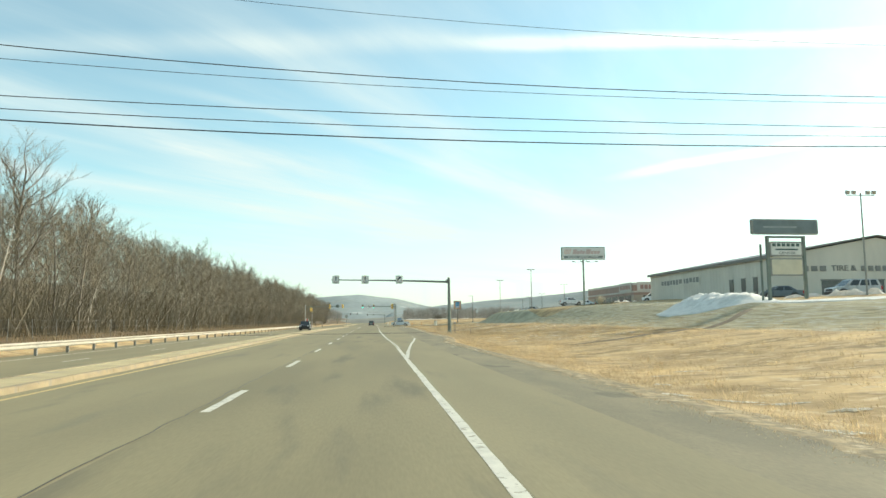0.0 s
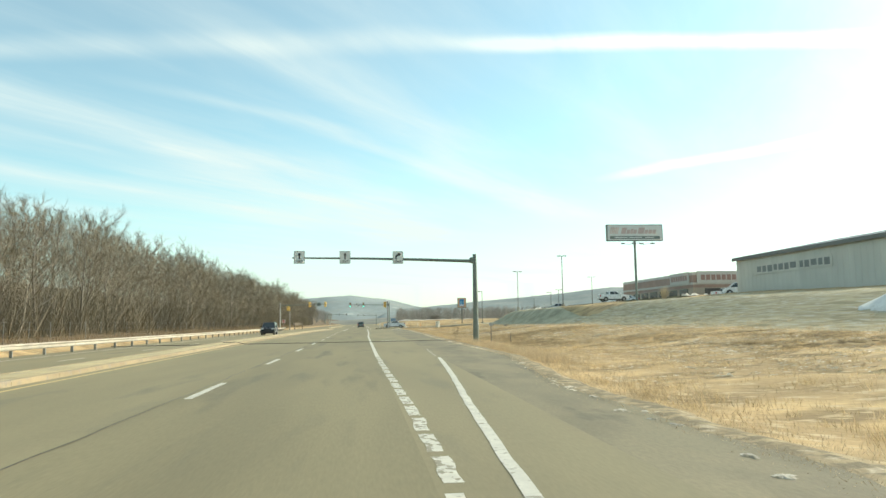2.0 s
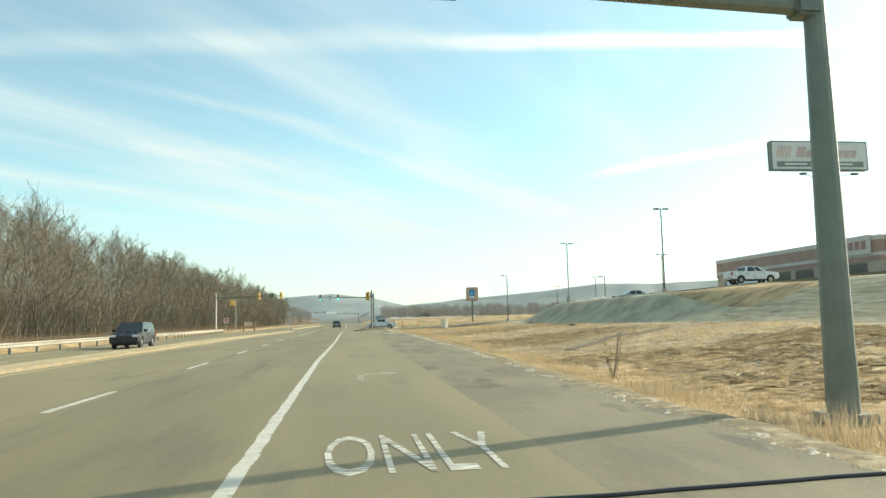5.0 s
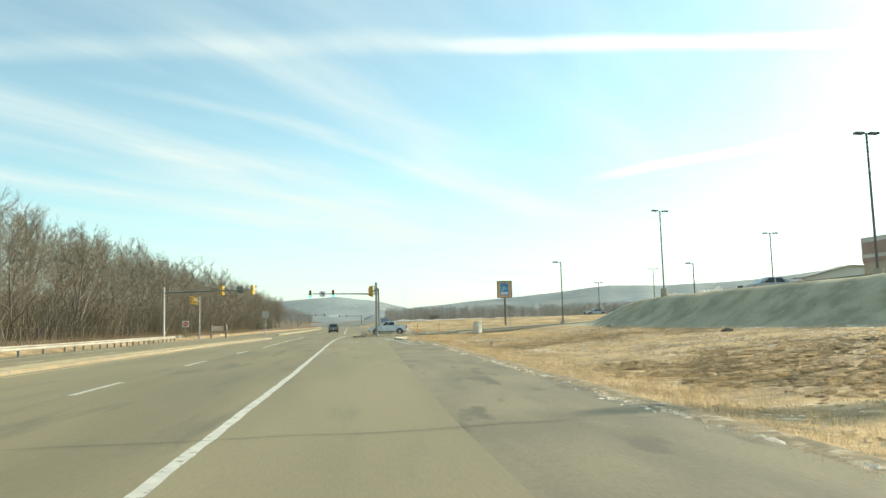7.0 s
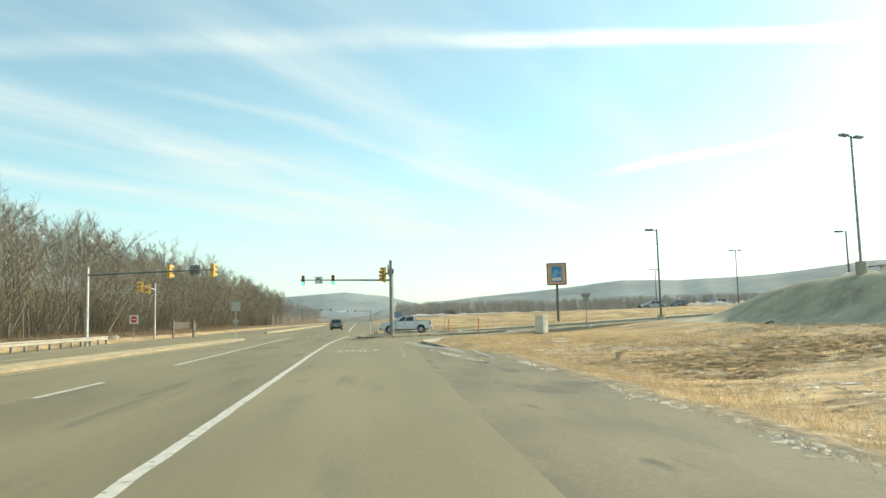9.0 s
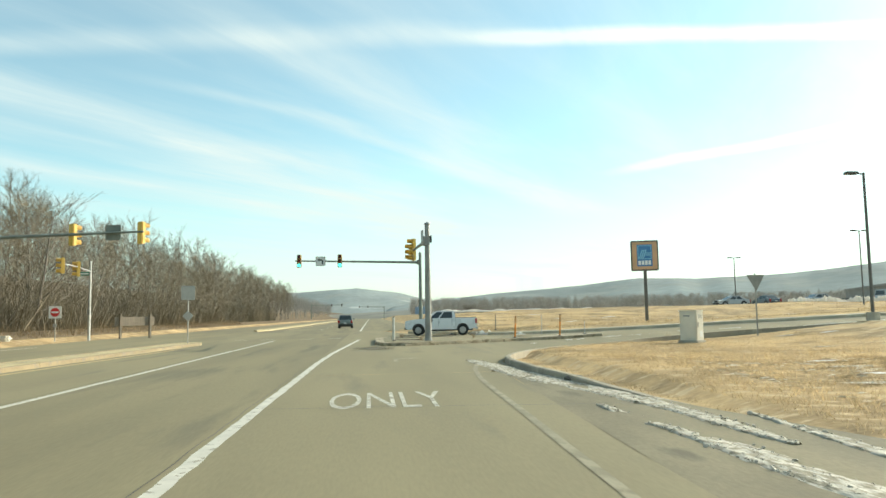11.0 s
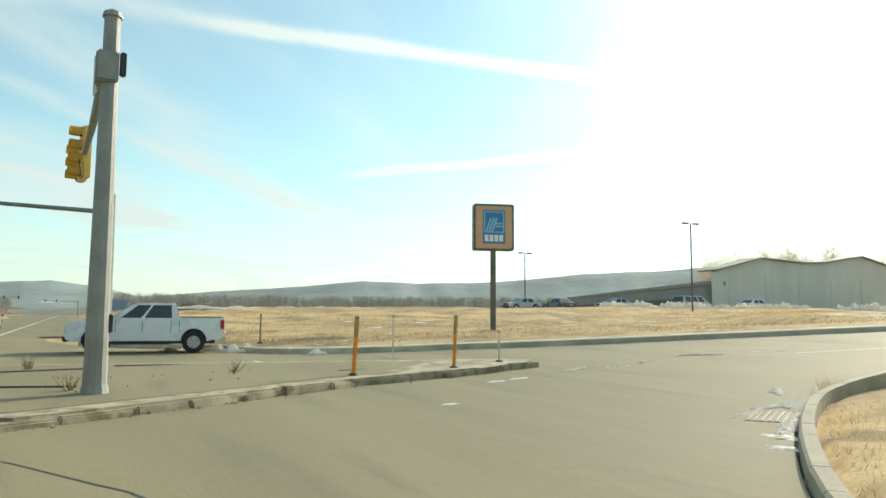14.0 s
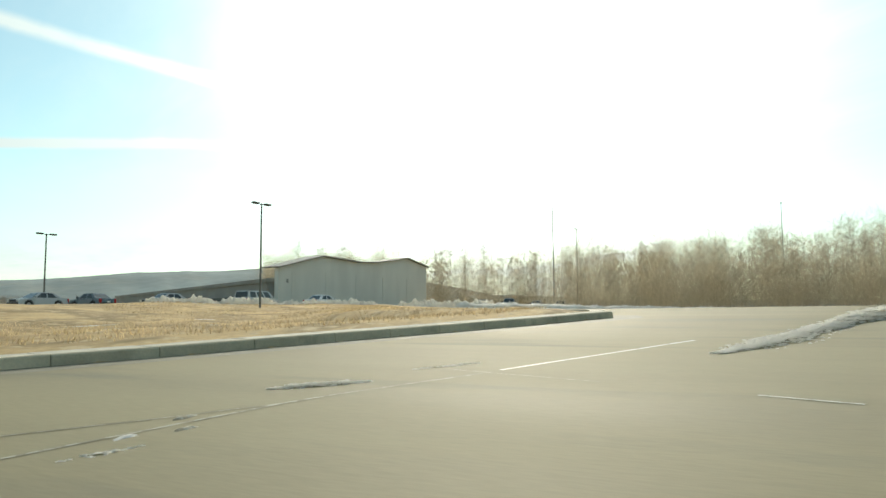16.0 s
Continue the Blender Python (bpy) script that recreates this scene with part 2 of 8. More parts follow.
SNOW = material("old_snow", (0.68, 0.66, 0.60), 0.75, vary=0.10, scale=1.5, fine=14, second=(0.50, 0.46, 0.38), spots=(0.58, 0.75), bump=0.7, bump_scale=12)
FROST = material("frosted_straw_and_snow", (0.66, 0.59, 0.46), 0.9, vary=0.15, scale=0.6, fine=9, second=(0.52, 0.43, 0.29), spots=(0.42, 0.6), island=0.2, bump=0)
SNOW_BRIGHT = let_light_through(material("clean_crusted_snow", (0.90, 0.87, 0.80), 0.7, vary=0.06, scale=1.5, fine=14, second=(0.76, 0.71, 0.62), spots=(0.6, 0.78), bump=0.4, bump_scale=12), 0.55)
SNOW_PILE = let_light_through(material("loose_ploughed_snow", (0.86, 0.84, 0.79), 0.75, vary=0.10, scale=1.5, fine=14, second=(0.66, 0.62, 0.54), spots=(0.6, 0.78), bump=0.7, bump_scale=12), 0.5)
STEEL = material("galvanised_steel", (0.50, 0.50, 0.47), 0.5, metal=0.75, vary=0.12, scale=2.5, second=(0.36, 0.36, 0.34), spots=(0.5, 0.75))
RAIL_STEEL = material("guardrail_steel", (0.74, 0.70, 0.60), 0.55, metal=0.35, vary=0.1, scale=1.0, second=(0.55, 0.47, 0.36), spots=(0.6, 0.75))
POLE_GREEN = material("painted_steel_grey_green", (0.19, 0.22, 0.19), 0.55, metal=0.2, vary=0.12, scale=2)
POLE_GREY = material("weathered_steel_grey", (0.29, 0.29, 0.265), 0.6, metal=0.2, vary=0.14, scale=2)
POLE_DARK = material("bronze_painted_steel", (0.13, 0.122, 0.108), 0.5, metal=0.3, vary=0.15, scale=2)
WOOD_POST = material("weathered_timber", (0.22, 0.185, 0.14), 0.9, vary=0.2, scale=3, stretch=(6, 6, 0.6))
SIGN_WHITE = material("white_sign_sheet", (0.74, 0.74, 0.70), 0.45, vary=0.05, scale=2)
SIGN_BLACK = material("black_sign_ink", (0.03, 0.03, 0.03), 0.5, vary=0.1)
SIGN_BACK = material("bare_aluminium_sheet", (0.46, 0.46, 0.43), 0.5, metal=0.6, vary=0.1, scale=2)
SIGN_GREEN = material("green_sign_sheet", (0.02, 0.20, 0.11), 0.45, vary=0.08)
SIGN_RED = material("red_sign_sheet", (0.55, 0.03, 0.03), 0.45, vary=0.08)
SIGNAL_YELLOW = material("signal_yellow_enamel", (0.76, 0.49, 0.10), 0.5, vary=0.08, scale=3)
SIGNAL_DARK = material("signal_dark_housing", (0.035, 0.04, 0.035), 0.6, vary=0.1, scale=3)
SIGNAL_TAN = material("weathered_brown_housing", (0.44, 0.29, 0.11), 0.6, vary=0.12, scale=3)
LENS_OFF = material("dark_red_signal_lens", (0.10, 0.02, 0.02), 0.25, vary=0.1)
LENS_ON = material("lit_green_signal_lens", (0.05, 0.5, 0.4), 0.3, vary=0.05, emit=(0.06, 0.85, 0.70, 2.2))
RUBBER = material("tyre_rubber", (0.03, 0.03, 0.03), 0.85, vary=0.15)
RIM = material("alloy_rim", (0.45, 0.45, 0.44), 0.35, metal=0.8, vary=0.1)
GLASS = material("dark_vehicle_glass", (0.05, 0.06, 0.065), 0.08, vary=0.05, bump=0)
PLASTIC = material("black_plastic_trim", (0.04, 0.04, 0.04), 0.6, vary=0.1)
LAMP_RED = material("tail_lamp_red", (0.42, 0.02, 0.02), 0.25, vary=0.05, bump=0)
LAMP_CLEAR = material("head_lamp_clear", (0.75, 0.75, 0.72), 0.15, vary=0.05, bump=0)


def fade_to_rim(m, most=0.85):
    """A stain that thins out from its middle to its rim."""
    nt = m.node_tree
    co = nt.nodes.new("ShaderNodeTexCoord")
    off = nt.nodes.new("ShaderNodeVectorMath")
    off.operation = "SUBTRACT"
    off.inputs[1].default_value = (0.5, 0.5, 0.5)
    nt.links.new(co.outputs["Generated"], off.inputs[0])
    flat = nt.nodes.new("ShaderNodeVectorMath")
    flat.operation = "MULTIPLY"
    flat.inputs[1].default_value = (1, 1, 0)
    nt.links.new(off.outputs[0], flat.inputs[0])
    far = nt.nodes.new("ShaderNodeVectorMath")
    far.operation = "LENGTH"
    nt.links.new(flat.outputs[0], far.inputs[0])
    n = nt.nodes.new("ShaderNodeTexNoise")
    n.inputs["Scale"].default_value, n.inputs["Detail"].default_value = 2.2, 6.0
    nt.links.new(co.outputs["Object"], n.inputs["Vector"])
    reach = socket_math(nt, "ADD", far.outputs["Value"], socket_math(nt, "MULTIPLY", socket_math(nt, "SUBTRACT", n.outputs["Fac"], 0.5), 0.7))
    rim = nt.nodes.new("ShaderNodeMapRange")
    rim.interpolation_type = "SMOOTHSTEP"
    for k, v in zip(("From Min", "From Max", "To Min", "To Max"), (0.05, 0.42, most, 0.0)):
        rim.inputs[k].default_value = v
    nt.links.new(reach, rim.inputs["Value"])
    clear = nt.nodes.new("ShaderNodeBsdfTransparent")
    mix = nt.nodes.new("ShaderNodeMixShader")
    nt.links.new(rim.outputs["Result"], mix.inputs[0])
    nt.links.new(clear.outputs[0], mix.inputs[1])
    nt.links.new(nt.nodes["Principled BSDF"].outputs[0], mix.inputs[2])
    out = next(q for q in nt.nodes if q.type == "OUTPUT_MATERIAL")
    nt.links.new(mix.outputs[0], out.inputs["Surface"])
    return m


def car_paint(name, c):
    return material(name, c, 0.28, metal=0.1, vary=0.04, scale=1.5, bump=0)


# ---- building helpers ----


def link(name, bm, mat, parent=None, smooth_faces=False):
    me = bpy.data.meshes.new(name)
    bm.normal_update()
    bm.to_mesh(me)
    bm.free()
    for m in (mat if isinstance(mat, (list, tuple)) else [mat]):
        me.materials.append(m)
    if smooth_faces:
        for p in me.polygons:
            p.use_smooth = True
    ob = new(name, me)
    if parent is not None:
        ob.parent = parent
    return ob


def part(name, bm, mat, parent, label="", smooth_faces=False):
    ob = link(name, bm, mat, parent, smooth_faces)
    return tagged(ob, label) if label else ob


def thing(name, label, category, at=(0, 0, 0), turn=0.0, group="", kind=""):
    ob = new(name)
    ob.matrix_world = pose(*at, 0, 0, turn)
    return tagged(ob, label, category, group, kind)


def box(bm, lo, hi, bevel=0.0, mat_index=0):
    lo, hi = Vector(lo), Vector(hi)
    r = bmesh.ops.create_cube(bm, size=1.0, matrix=Matrix.LocRotScale((lo + hi) / 2, None, hi - lo))
    fs = {f for v in r["verts"] for f in v.link_faces}
    for f in fs:
        f.material_index = mat_index
    if bevel:
        es = list({e for v in r["verts"] for e in v.link_edges})
        bmesh.ops.bevel(bm, geom=es, offset=bevel, segments=2, affect="EDGES")
    return bm


def made_box(lo, hi, bevel=0.0):
    return box(bmesh.new(), lo, hi, bevel)


def tube(bm, pts, radii, sides=10, cap=True):
    """A round tube along points, with a radius at each one."""
    pts = [Vector(p) for p in pts]
    if isinstance(radii, (int, float)):
        radii = [radii] * len(pts)
    rings = []
    for i, p in enumerate(pts):
        way = (pts[min(i + 1, len(pts) - 1)] - pts[max(i - 1, 0)]).normalized()
        side = way.cross(Vector((0, 0, 1)) if abs(way.z) < 0.95 else Vector((1, 0, 0))).normalized()
        other = way.cross(side)
        rings.append([bm.verts.new(p + radii[i] * (math.cos(2 * math.pi * k / sides) * side + math.sin(2 * math.pi * k / sides) * other)) for k in range(sides)])
    for a, b in zip(rings, rings[1:]):
        for k in range(sides):
            bm.faces.new((a[k], a[(k + 1) % sides], b[(k + 1) % sides], b[k]))
    if cap:
        bm.faces.new(rings[0][::-1])
        bm.faces.new(rings[-1])
    return bm


def made_tube(pts, radii, sides=10):
    bm = tube(bmesh.new(), pts, radii, sides)
    bmesh.ops.recalc_face_normals(bm, faces=bm.faces)
    return bm


def slab(outline, z0, z1, bevel=0.0):
    """A flat piece with the given outline in x and y."""
    bm = bmesh.new()
    f = bm.faces.new([bm.verts.new((x, y, z0)) for x, y in outline])
    r = bmesh.ops.extrude_face_region(bm, geom=[f])
    for v in r["geom"]:
        if isinstance(v, bmesh.types.BMVert):
            v.co.z = z1
    bmesh.ops.recalc_face_normals(bm, faces=bm.faces)
    if bevel:
        top = [e for e in bm.edges if all(abs(v.co.z - z1) < 1e-5 for v in e.verts)]
        bmesh.ops.bevel(bm, geom=top, offset=bevel, segments=2, affect="EDGES")
    return bm


def upright_plate(w, h, thick=0.02, radius=0.05, segments=4):
    """A plate with rounded corners in the x-z plane, centred at its own origin, its face to -y."""
    bm = bmesh.new()
    pts = []
    for cx, cz, a0 in ((w / 2 - radius, h / 2 - radius, 0), (-w / 2 + radius, h / 2 - radius, 90), (-w / 2 + radius, -h / 2 + radius, 180), (w / 2 - radius, -h / 2 + radius, 270)):
        for k in range(segments + 1):
            a = radians(a0 + 90 * k / segments)
            pts.append((cx + radius * math.cos(a), cz + radius * math.sin(a)))
    f = bm.faces.new([bm.verts.new((x, -thick / 2, z)) for x, z in pts])
    r = bmesh.ops.extrude_face_region(bm, geom=[f])
    for v in r["geom"]:
        if isinstance(v, bmesh.types.BMVert):
            v.co.y = thick / 2
    bmesh.ops.recalc_face_normals(bm, faces=bm.faces)
    return bm


def moved(bm, m):
    bmesh.ops.transform(bm, matrix=m, verts=bm.verts)
    return bm


def lettering(text, height, depth=0.006, bold=0.0, width=None):
    """Letters in the x-z plane facing -y, centred at the origin."""
    cu = bpy.data.curves.new("letters", "FONT")
    cu.body, cu.size, cu.extrude, cu.offset = text, height / 0.70, depth / 2, bold
    cu.align_x, cu.align_y, cu.resolution_u = "CENTER", "CENTER", 3
    ob = bpy.data.objects.new("letters", cu)
    scene.collection.objects.link(ob)
    dg = bpy.context.evaluated_depsgraph_get()
    me = bpy.data.meshes.new_from_object(ob.evaluated_get(dg))
    bm = bmesh.new()
    bm.from_mesh(me)
    bpy.data.objects.remove(ob)
    bpy.data.curves.remove(cu)
    bpy.data.meshes.remove(me)
    if width and bm.verts:
        now = max(v.co.x for v in bm.verts) - min(v.co.x for v in bm.verts)
        bmesh.ops.scale(bm, vec=(width / now, 1, 1), verts=bm.verts)
    moved(bm, pose(0, 0, 0, 90, 0, 0))
    return bm


def lerp_table(table, v):
    if v <= table[0][0]:
        return table[0][1]
    for (a, p), (b, q) in zip(table, table[1:]):
        if v <= b:
            return p + (q - p) * (v - a) / (b - a)
    return table[-1][1]


def ease(v, a, b):
    k = min(1.0, max(0.0, (v - a) / (b - a)))
    return k * k * (3 - 2 * k)


# ---- the lie of the land ----
ROAD_EDGE = [(-120, 1.6), (5, 2.0), (48, 2.1), (62, 3.7), (100, 4.3), (120, 5.1), (145, 5.6), (165, 6.2), (168, 6.3)]
CREST_X = [(20, 29), (60, 30), (90, 33), (120, 35), (138, 34.5), (150, 30.5), (165, 29.2), (186, 29.5)]
CREST_Z = [(0, 2.2), (55, 2.6), (76, 3.1), (110, 3.7), (137, 3.9), (160, 3.5), (180, 3.3), (188, 2.9)]
TOE_X = [(20, 21), (60, 22), (110, 26), (135, 27), (150, 24.5), (186, 24.0)]
TERRACE_Z = [(0, 3.2), (60, 3.3), (120, 4.5), (150, 4.3), (163, 3.1), (190, 2.9)]
# The near kerb of the side road, from the main road round the corner.
CORNER = [(6.5, 167.5), (5.4, 172.5), (4.75, 177.0), (4.5, 181.0), (4.7, 184.2), (5.7, 187.0), (7.5, 189.9), (10.2, 192.3), (12.8, 194.1), (14.7, 194.95), (17.0, 195.45), (19.5, 195.55), (22.0, 195.4), (25.0, 194.9), (40.0, 192.6), (60.0, 189.5), (140.0, 182.0)]


def rounded(pts, n=4):
    """The same line with a smooth curve through its points."""
    out = []
    for k in range(len(pts) - 1):
        p0, p1, p2, p3 = (Vector(pts[min(max(k + d, 0), len(pts) - 1)]) for d in (-1, 0, 1, 2))
        for s in range(n):
            t = s / n
            q = 0.5 * (2 * p1 + (p2 - p0) * t + (2 * p0 - 5 * p1 + 4 * p2 - p3) * t * t + (3 * p1 - p0 - 3 * p2 + p3) * t ** 3)
            out.append((q.x, q.y))
    return out + [tuple(pts[-1])]


CORNER = rounded(CORNER[:14]) + CORNER[14:]
CORNER_ARC = [p for p in CORNER if p[1] > 184.1]
FAR_KERB = [(1.8, 236.0), (2.4, 228.0), (3.6, 222.5), (5.8, 219.4), (8.4, 217.3), (9.2, 213.6), (10.2, 212.4), (12.3, 211.2), (15.3, 209.8), (17.5, 208.5), (20.7, 207.0), (24.2, 205.7), (29.5, 203.5), (33.2, 202.2),
            (35.4, 203.0), (37.0, 206.0), (40.0, 212.0), (52.0, 222.0), (72.0, 231.0), (110.0, 238.0), (140.0, 240.0)]
SIDE_RISE = [(8.0, 0.0), (11.0, 0.03), (14.0, 0.155), (20.0, 0.45), (34.0, 1.15), (60.0, 1.62), (110.0, 2.05), (140.0, 2.1)]
MOUND_FOOT = [(1.8, 236.0), (3.6, 222.5), (6.2, 218.8), (9.5, 216.7), (13.0, 216.0), (30.0, 216.4), (72.0, 219.5)]


def side_rise(x):
    """How far the side road climbs from the main road."""
    return lerp_table(SIDE_RISE, x)


def height(x, y):
    edge = lerp_table(ROAD_EDGE, y)
    if x < -20.0:
        d = -20.0 - x
        return -0.08 + 0.9 * ease(d, 0.5, 5) + 5.0 * ease(d, 5, 28) + 9 * ease(d, 28, 90)
    if y > 236:
        edge = 1.8
    if x <= edge + 0.05 and y < 236:
        return -0.08
    if x <= (2.0 if y < 230 else 3.7 if y < 240 else 7.5):
        return -0.08
    north = lerp_table(CORNER[::1], x) if x > 6.7 else 198.0
    if y < 205 and not (x > 24 and y > far_y(x) + 0.3):
        d = x - edge
        field = -0.08 - 0.22 * ease(d, 0.2, 3.0) + 1.0 * ease(d, 4.0, 20.0)
        toe, crest = lerp_table(TOE_X, y), lerp_table(CREST_X, y)
        cz = lerp_table(CREST_Z, y)
        up = ease(x, toe, crest) if 140 < y else 0.35 * ease(x, toe, crest) + 0.65 * min(1, max(0, (x - toe) / (crest - toe)))
        hill = field + (cz - field) * up
        if x > crest:
            hill = cz + (lerp_table(TERRACE_Z, y) - cz) * ease(x, crest, crest + 9)
        # The terrace ends in a bank that falls to the side road.
        flat = 0.12 + side_rise(x)
        k = 1 - ease(y, 184.5 - 0.05 * max(0, x - 29), 194.3 - 0.05 * max(0, x - 29))
        z = flat + (hill - flat) * k if y > 176 else hill
        corner_dip = ease(y, 164, 178) * (1 - ease(x, 14, 24))
        z = z + (0.13 - z) * corner_dip
        if x > 4.85:
            # Under the side road and behind its kerb the ground lies low.
            yk = corner_y(x)
            if y > yk - 0.35:
                z = min(z, -0.08 + side_rise(x))
        elif y > 167:
            z = -0.08
        return z
    fk = far_y(x)
    if y < fk + 0.3:
        return -0.08 + side_rise(x)
    d = y - fk
    q = max(0.5, y - lerp_table(MOUND_FOOT, x))
    far = 0.26 + 0.55 * ease(x, 20, 90) + 0.46 * ease(q, 1.9, 6) + 1.30 * ease(q, 4, 24)
    near = 0.06 + side_rise(x) + 0.10 * ease(d, 0.2, 0.5) + 0.10 * ease(d, 1.2, 1.7) + 0.2 * ease(d, 1.9, 6)
    mound = near + (far - near) * ease(d, 2.0, 13.0)
    k = ease(x, 1.9 if y < 230 else 3.7 if y < 240 else 7.5, 6 + 16 * ease(y, 224, 250))
    return mound * k + (-0.08) * (1 - k)


def corner_y(x):
    """The near kerb's y over x, past the corner's nose."""
    pts = CORNER_ARC
    return lerp_table(pts, x)


def far_y(x):
    return lerp_table(FAR_KERB, x)


def spaced(points):
    out = []
    for (a, step), (b, _) in zip(points, points[1:]):
        n = max(1, round((b - a) / step))
        out += [a + (b - a) * k / n for k in range(n)]
    return out + [points[-1][0]]


def build_ground():
    xs = spaced([(-2600, 300), (-800, 80), (-160, 12), (-60, 3), (-24, 0.8), (-18, 7), (-4, 2), (1.0, 0.5), (30, 0.75), (48, 3), (120, 15), (300, 80), (900, 250), (2600, 1)])
    ys = spaced([(-600, 80), (-120, 12), (0, 2.0), (168, 0.6), (224, 1.0), (262, 4), (330, 20), (700, 90), (1600, 300), (4000, 1)])
    verts = []
    for y in ys:
        for x in xs:
            z = height(x, y)
            wild = ease(x, lerp_table(ROAD_EDGE, y) + 0.5, lerp_table(ROAD_EDGE, y) + 5) if x > 0 else ease(-x, 21, 26)
            if y > 164 and x < 24 and y < 205:
                wild *= 0.35
            if (y > 205 or (x > 24 and y > far_y(x))) and x > 2:
                wild *= ease(y - far_y(x), 2.1, 6)
            if (y > 166 and z < 0.0) or (205 > y > 200) or (x > 4.8 and y > 184 and corner_y(x) - 0.5 < y < far_y(x) + 0.6):
                wild = 0
            z += wild * 0.10 * noise.noise((x * 0.35, y * 0.35, 0)) + wild * 0.22 * noise.noise((x * 0.07, y * 0.07, 4))
            verts.append((x, y, z))
    nx = len(xs)
    faces = []
    mats = []
    for j in range(len(ys) - 1):
        for i in range(nx - 1):
            faces.append((j * nx + i, j * nx + i + 1, (j + 1) * nx + i + 1, (j + 1) * nx + i))
            mats.append(1 if xs[i] < -22.5 else 3 if 5 < ys[j] < 139 and lerp_table(TOE_X, ys[j]) - 0.5 + noise.noise((0, ys[j] * 0.3, 1)) < xs[i] < lerp_table(CREST_X, ys[j]) + 3 and not 140 - 1.2 * (xs[i] - 24) < ys[j] else 2 if 140 - 1.2 * (xs[i] - 24) < ys[j] < 194 and 23.5 < xs[i] < 29.6 else 0)
    me = bpy.data.meshes.new("ground")
    me.from_pydata(verts, [], faces)
    me.materials.append(STRAW)
    me.materials.append(LITTER)
    me.materials.append(BANK)
    me.materials.append(BANK_ROWS)
    me.polygons.foreach_set("material_index", mats)
    me.polygons.foreach_set("use_smooth", [True] * len(faces))
    return tagged(new("ground", me), "straw-coloured winter grass over a field and low bank", "ground", kind="structure")


build_ground()


def ribbon(pairs, z=0.0, lift=None):
    """A strip between two lines: rows of (x left, x right, y)."""
    bm = bmesh.new()
    rows = []
    for a, b, y in pairs:
        n = 3
        rows.append([bm.verts.new((a + (b - a) * k / n, y, z + (lift(a + (b - a) * k / n, y) if lift else 0))) for k in range(n + 1)])
    for r, s in zip(rows, rows[1:]):
        for k in range(3):
            bm.faces.new((r[k], r[k + 1], s[k + 1], s[k]))
    return bm


JOINT = [(-120, 0.5), (40, 0.5), (72, 0.95), (88, 1.5), (124, 1.85), (150, 2.6), (169, 3.3), (178, 3.8), (186, 4.1), (200, 4.4)]
LANE_W = [(-120, -1.72), (110, -1.70), (135, -1.4), (172, -1.27), (185, -1.15), (191, -1.0), (208, -0.2), (260, -0.2), (700, -0.4)]


MEDIAN_X = [(-110, -10.75), (30, -10.8), (100, -11.7), (150, -11.3), (180, -10.2), (203, -8.9)]


def median_x(y):
    """The right kerb of the median."""
    return lerp_table(MEDIAN_X, y)


def build_roads():
    ys = list(range(-120, 180, 4)) + [180]
    road = new("road")
    tagged(road, "worn grey-brown asphalt highway with four lanes", "road", kind="structure")
    part("far_carriageway", ribbon([(-20.2, median_x(y) - 0.9, y) for y in range(-120, 240, 4)]), ASPHALT_PALE, road)
    part("left_lane", ribbon([(median_x(y) - 0.9, -6.02 + 0.05 * noise.noise((1, y * 0.3, 0)), y) for y in range(-120, 240, 4)]), ASPHALT_PALE, road)
    part("right_lane", ribbon([(-6.02 + 0.05 * noise.noise((1, y * 0.3, 0)), lerp_table(LANE_W, y) if y < 180 else -1.25, y) for y in range(-120, 240, 4)]), ASPHALT, road)
    part("turn_lane", ribbon([(lerp_table(LANE_W, y), lerp_table(JOINT, y), y) for y in ys]), ASPHALT_PALE, road)
    part("shoulder", ribbon([(lerp_table(JOINT, y), lerp_table(ROAD_EDGE, y) + 0.22 * noise.noise((0, y * 0.4, 0)) + 0.12 * noise.noise((4, y * 1.7, 0)) + 0.12, y) for y in [-120 + 0.6 * k for k in range(480)] if y < 168]
                            + [(lerp_table(JOINT, 168 + k), lerp_table([(168, 6.5), (172.5, 5.5), (177, 4.85), (181, 4.6), (186, 4.6)], 168 + k), 168 + k) for k in range(0, 18)]), ASPHALT_OLD, road)
    part("far_lanes", ribbon([(-20.2, 3.6, y) for y in (236, 300, 400, 500, 600, 800, 1100)]), ASPHALT, road)
    part("far_shoulder", ribbon([(3.6, 7.2 + 0.3 * noise.noise((y * 0.1, 3, 0)), y) for y in (242, 260, 300, 400, 500, 700)]), ASPHALT_PALE, road)
    side = new("side_road")
    tagged(side, "pale worn asphalt side road leading to a car park", "road", kind="structure")
    rows = []
    xs = spaced([(-1.25, 0.4), (12, 0.7), (40, 5), (140, 1)])
    bm = bmesh.new()
    prev = None
    for x in xs:
        y0 = 180.0 if x < 3.6 else 180.0 + 4.2 * ease(x, 3.6, 4.7) if x < 4.7 else corner_y(x) + 0.02
        y1 = 236.0 if x < 1.8 else far_y(x) - 0.06
        row = [bm.verts.new((x, y0 + (y1 - y0) * k / 8, side_rise(x) + 0.003)) for k in range(9)]
        if prev:
            for k in range(8):
                bm.faces.new((prev[k], row[k], row[k + 1], prev[k + 1]))
        prev = row
    part("asphalt", bm, ASPHALT_PALE, side)


build_roads()


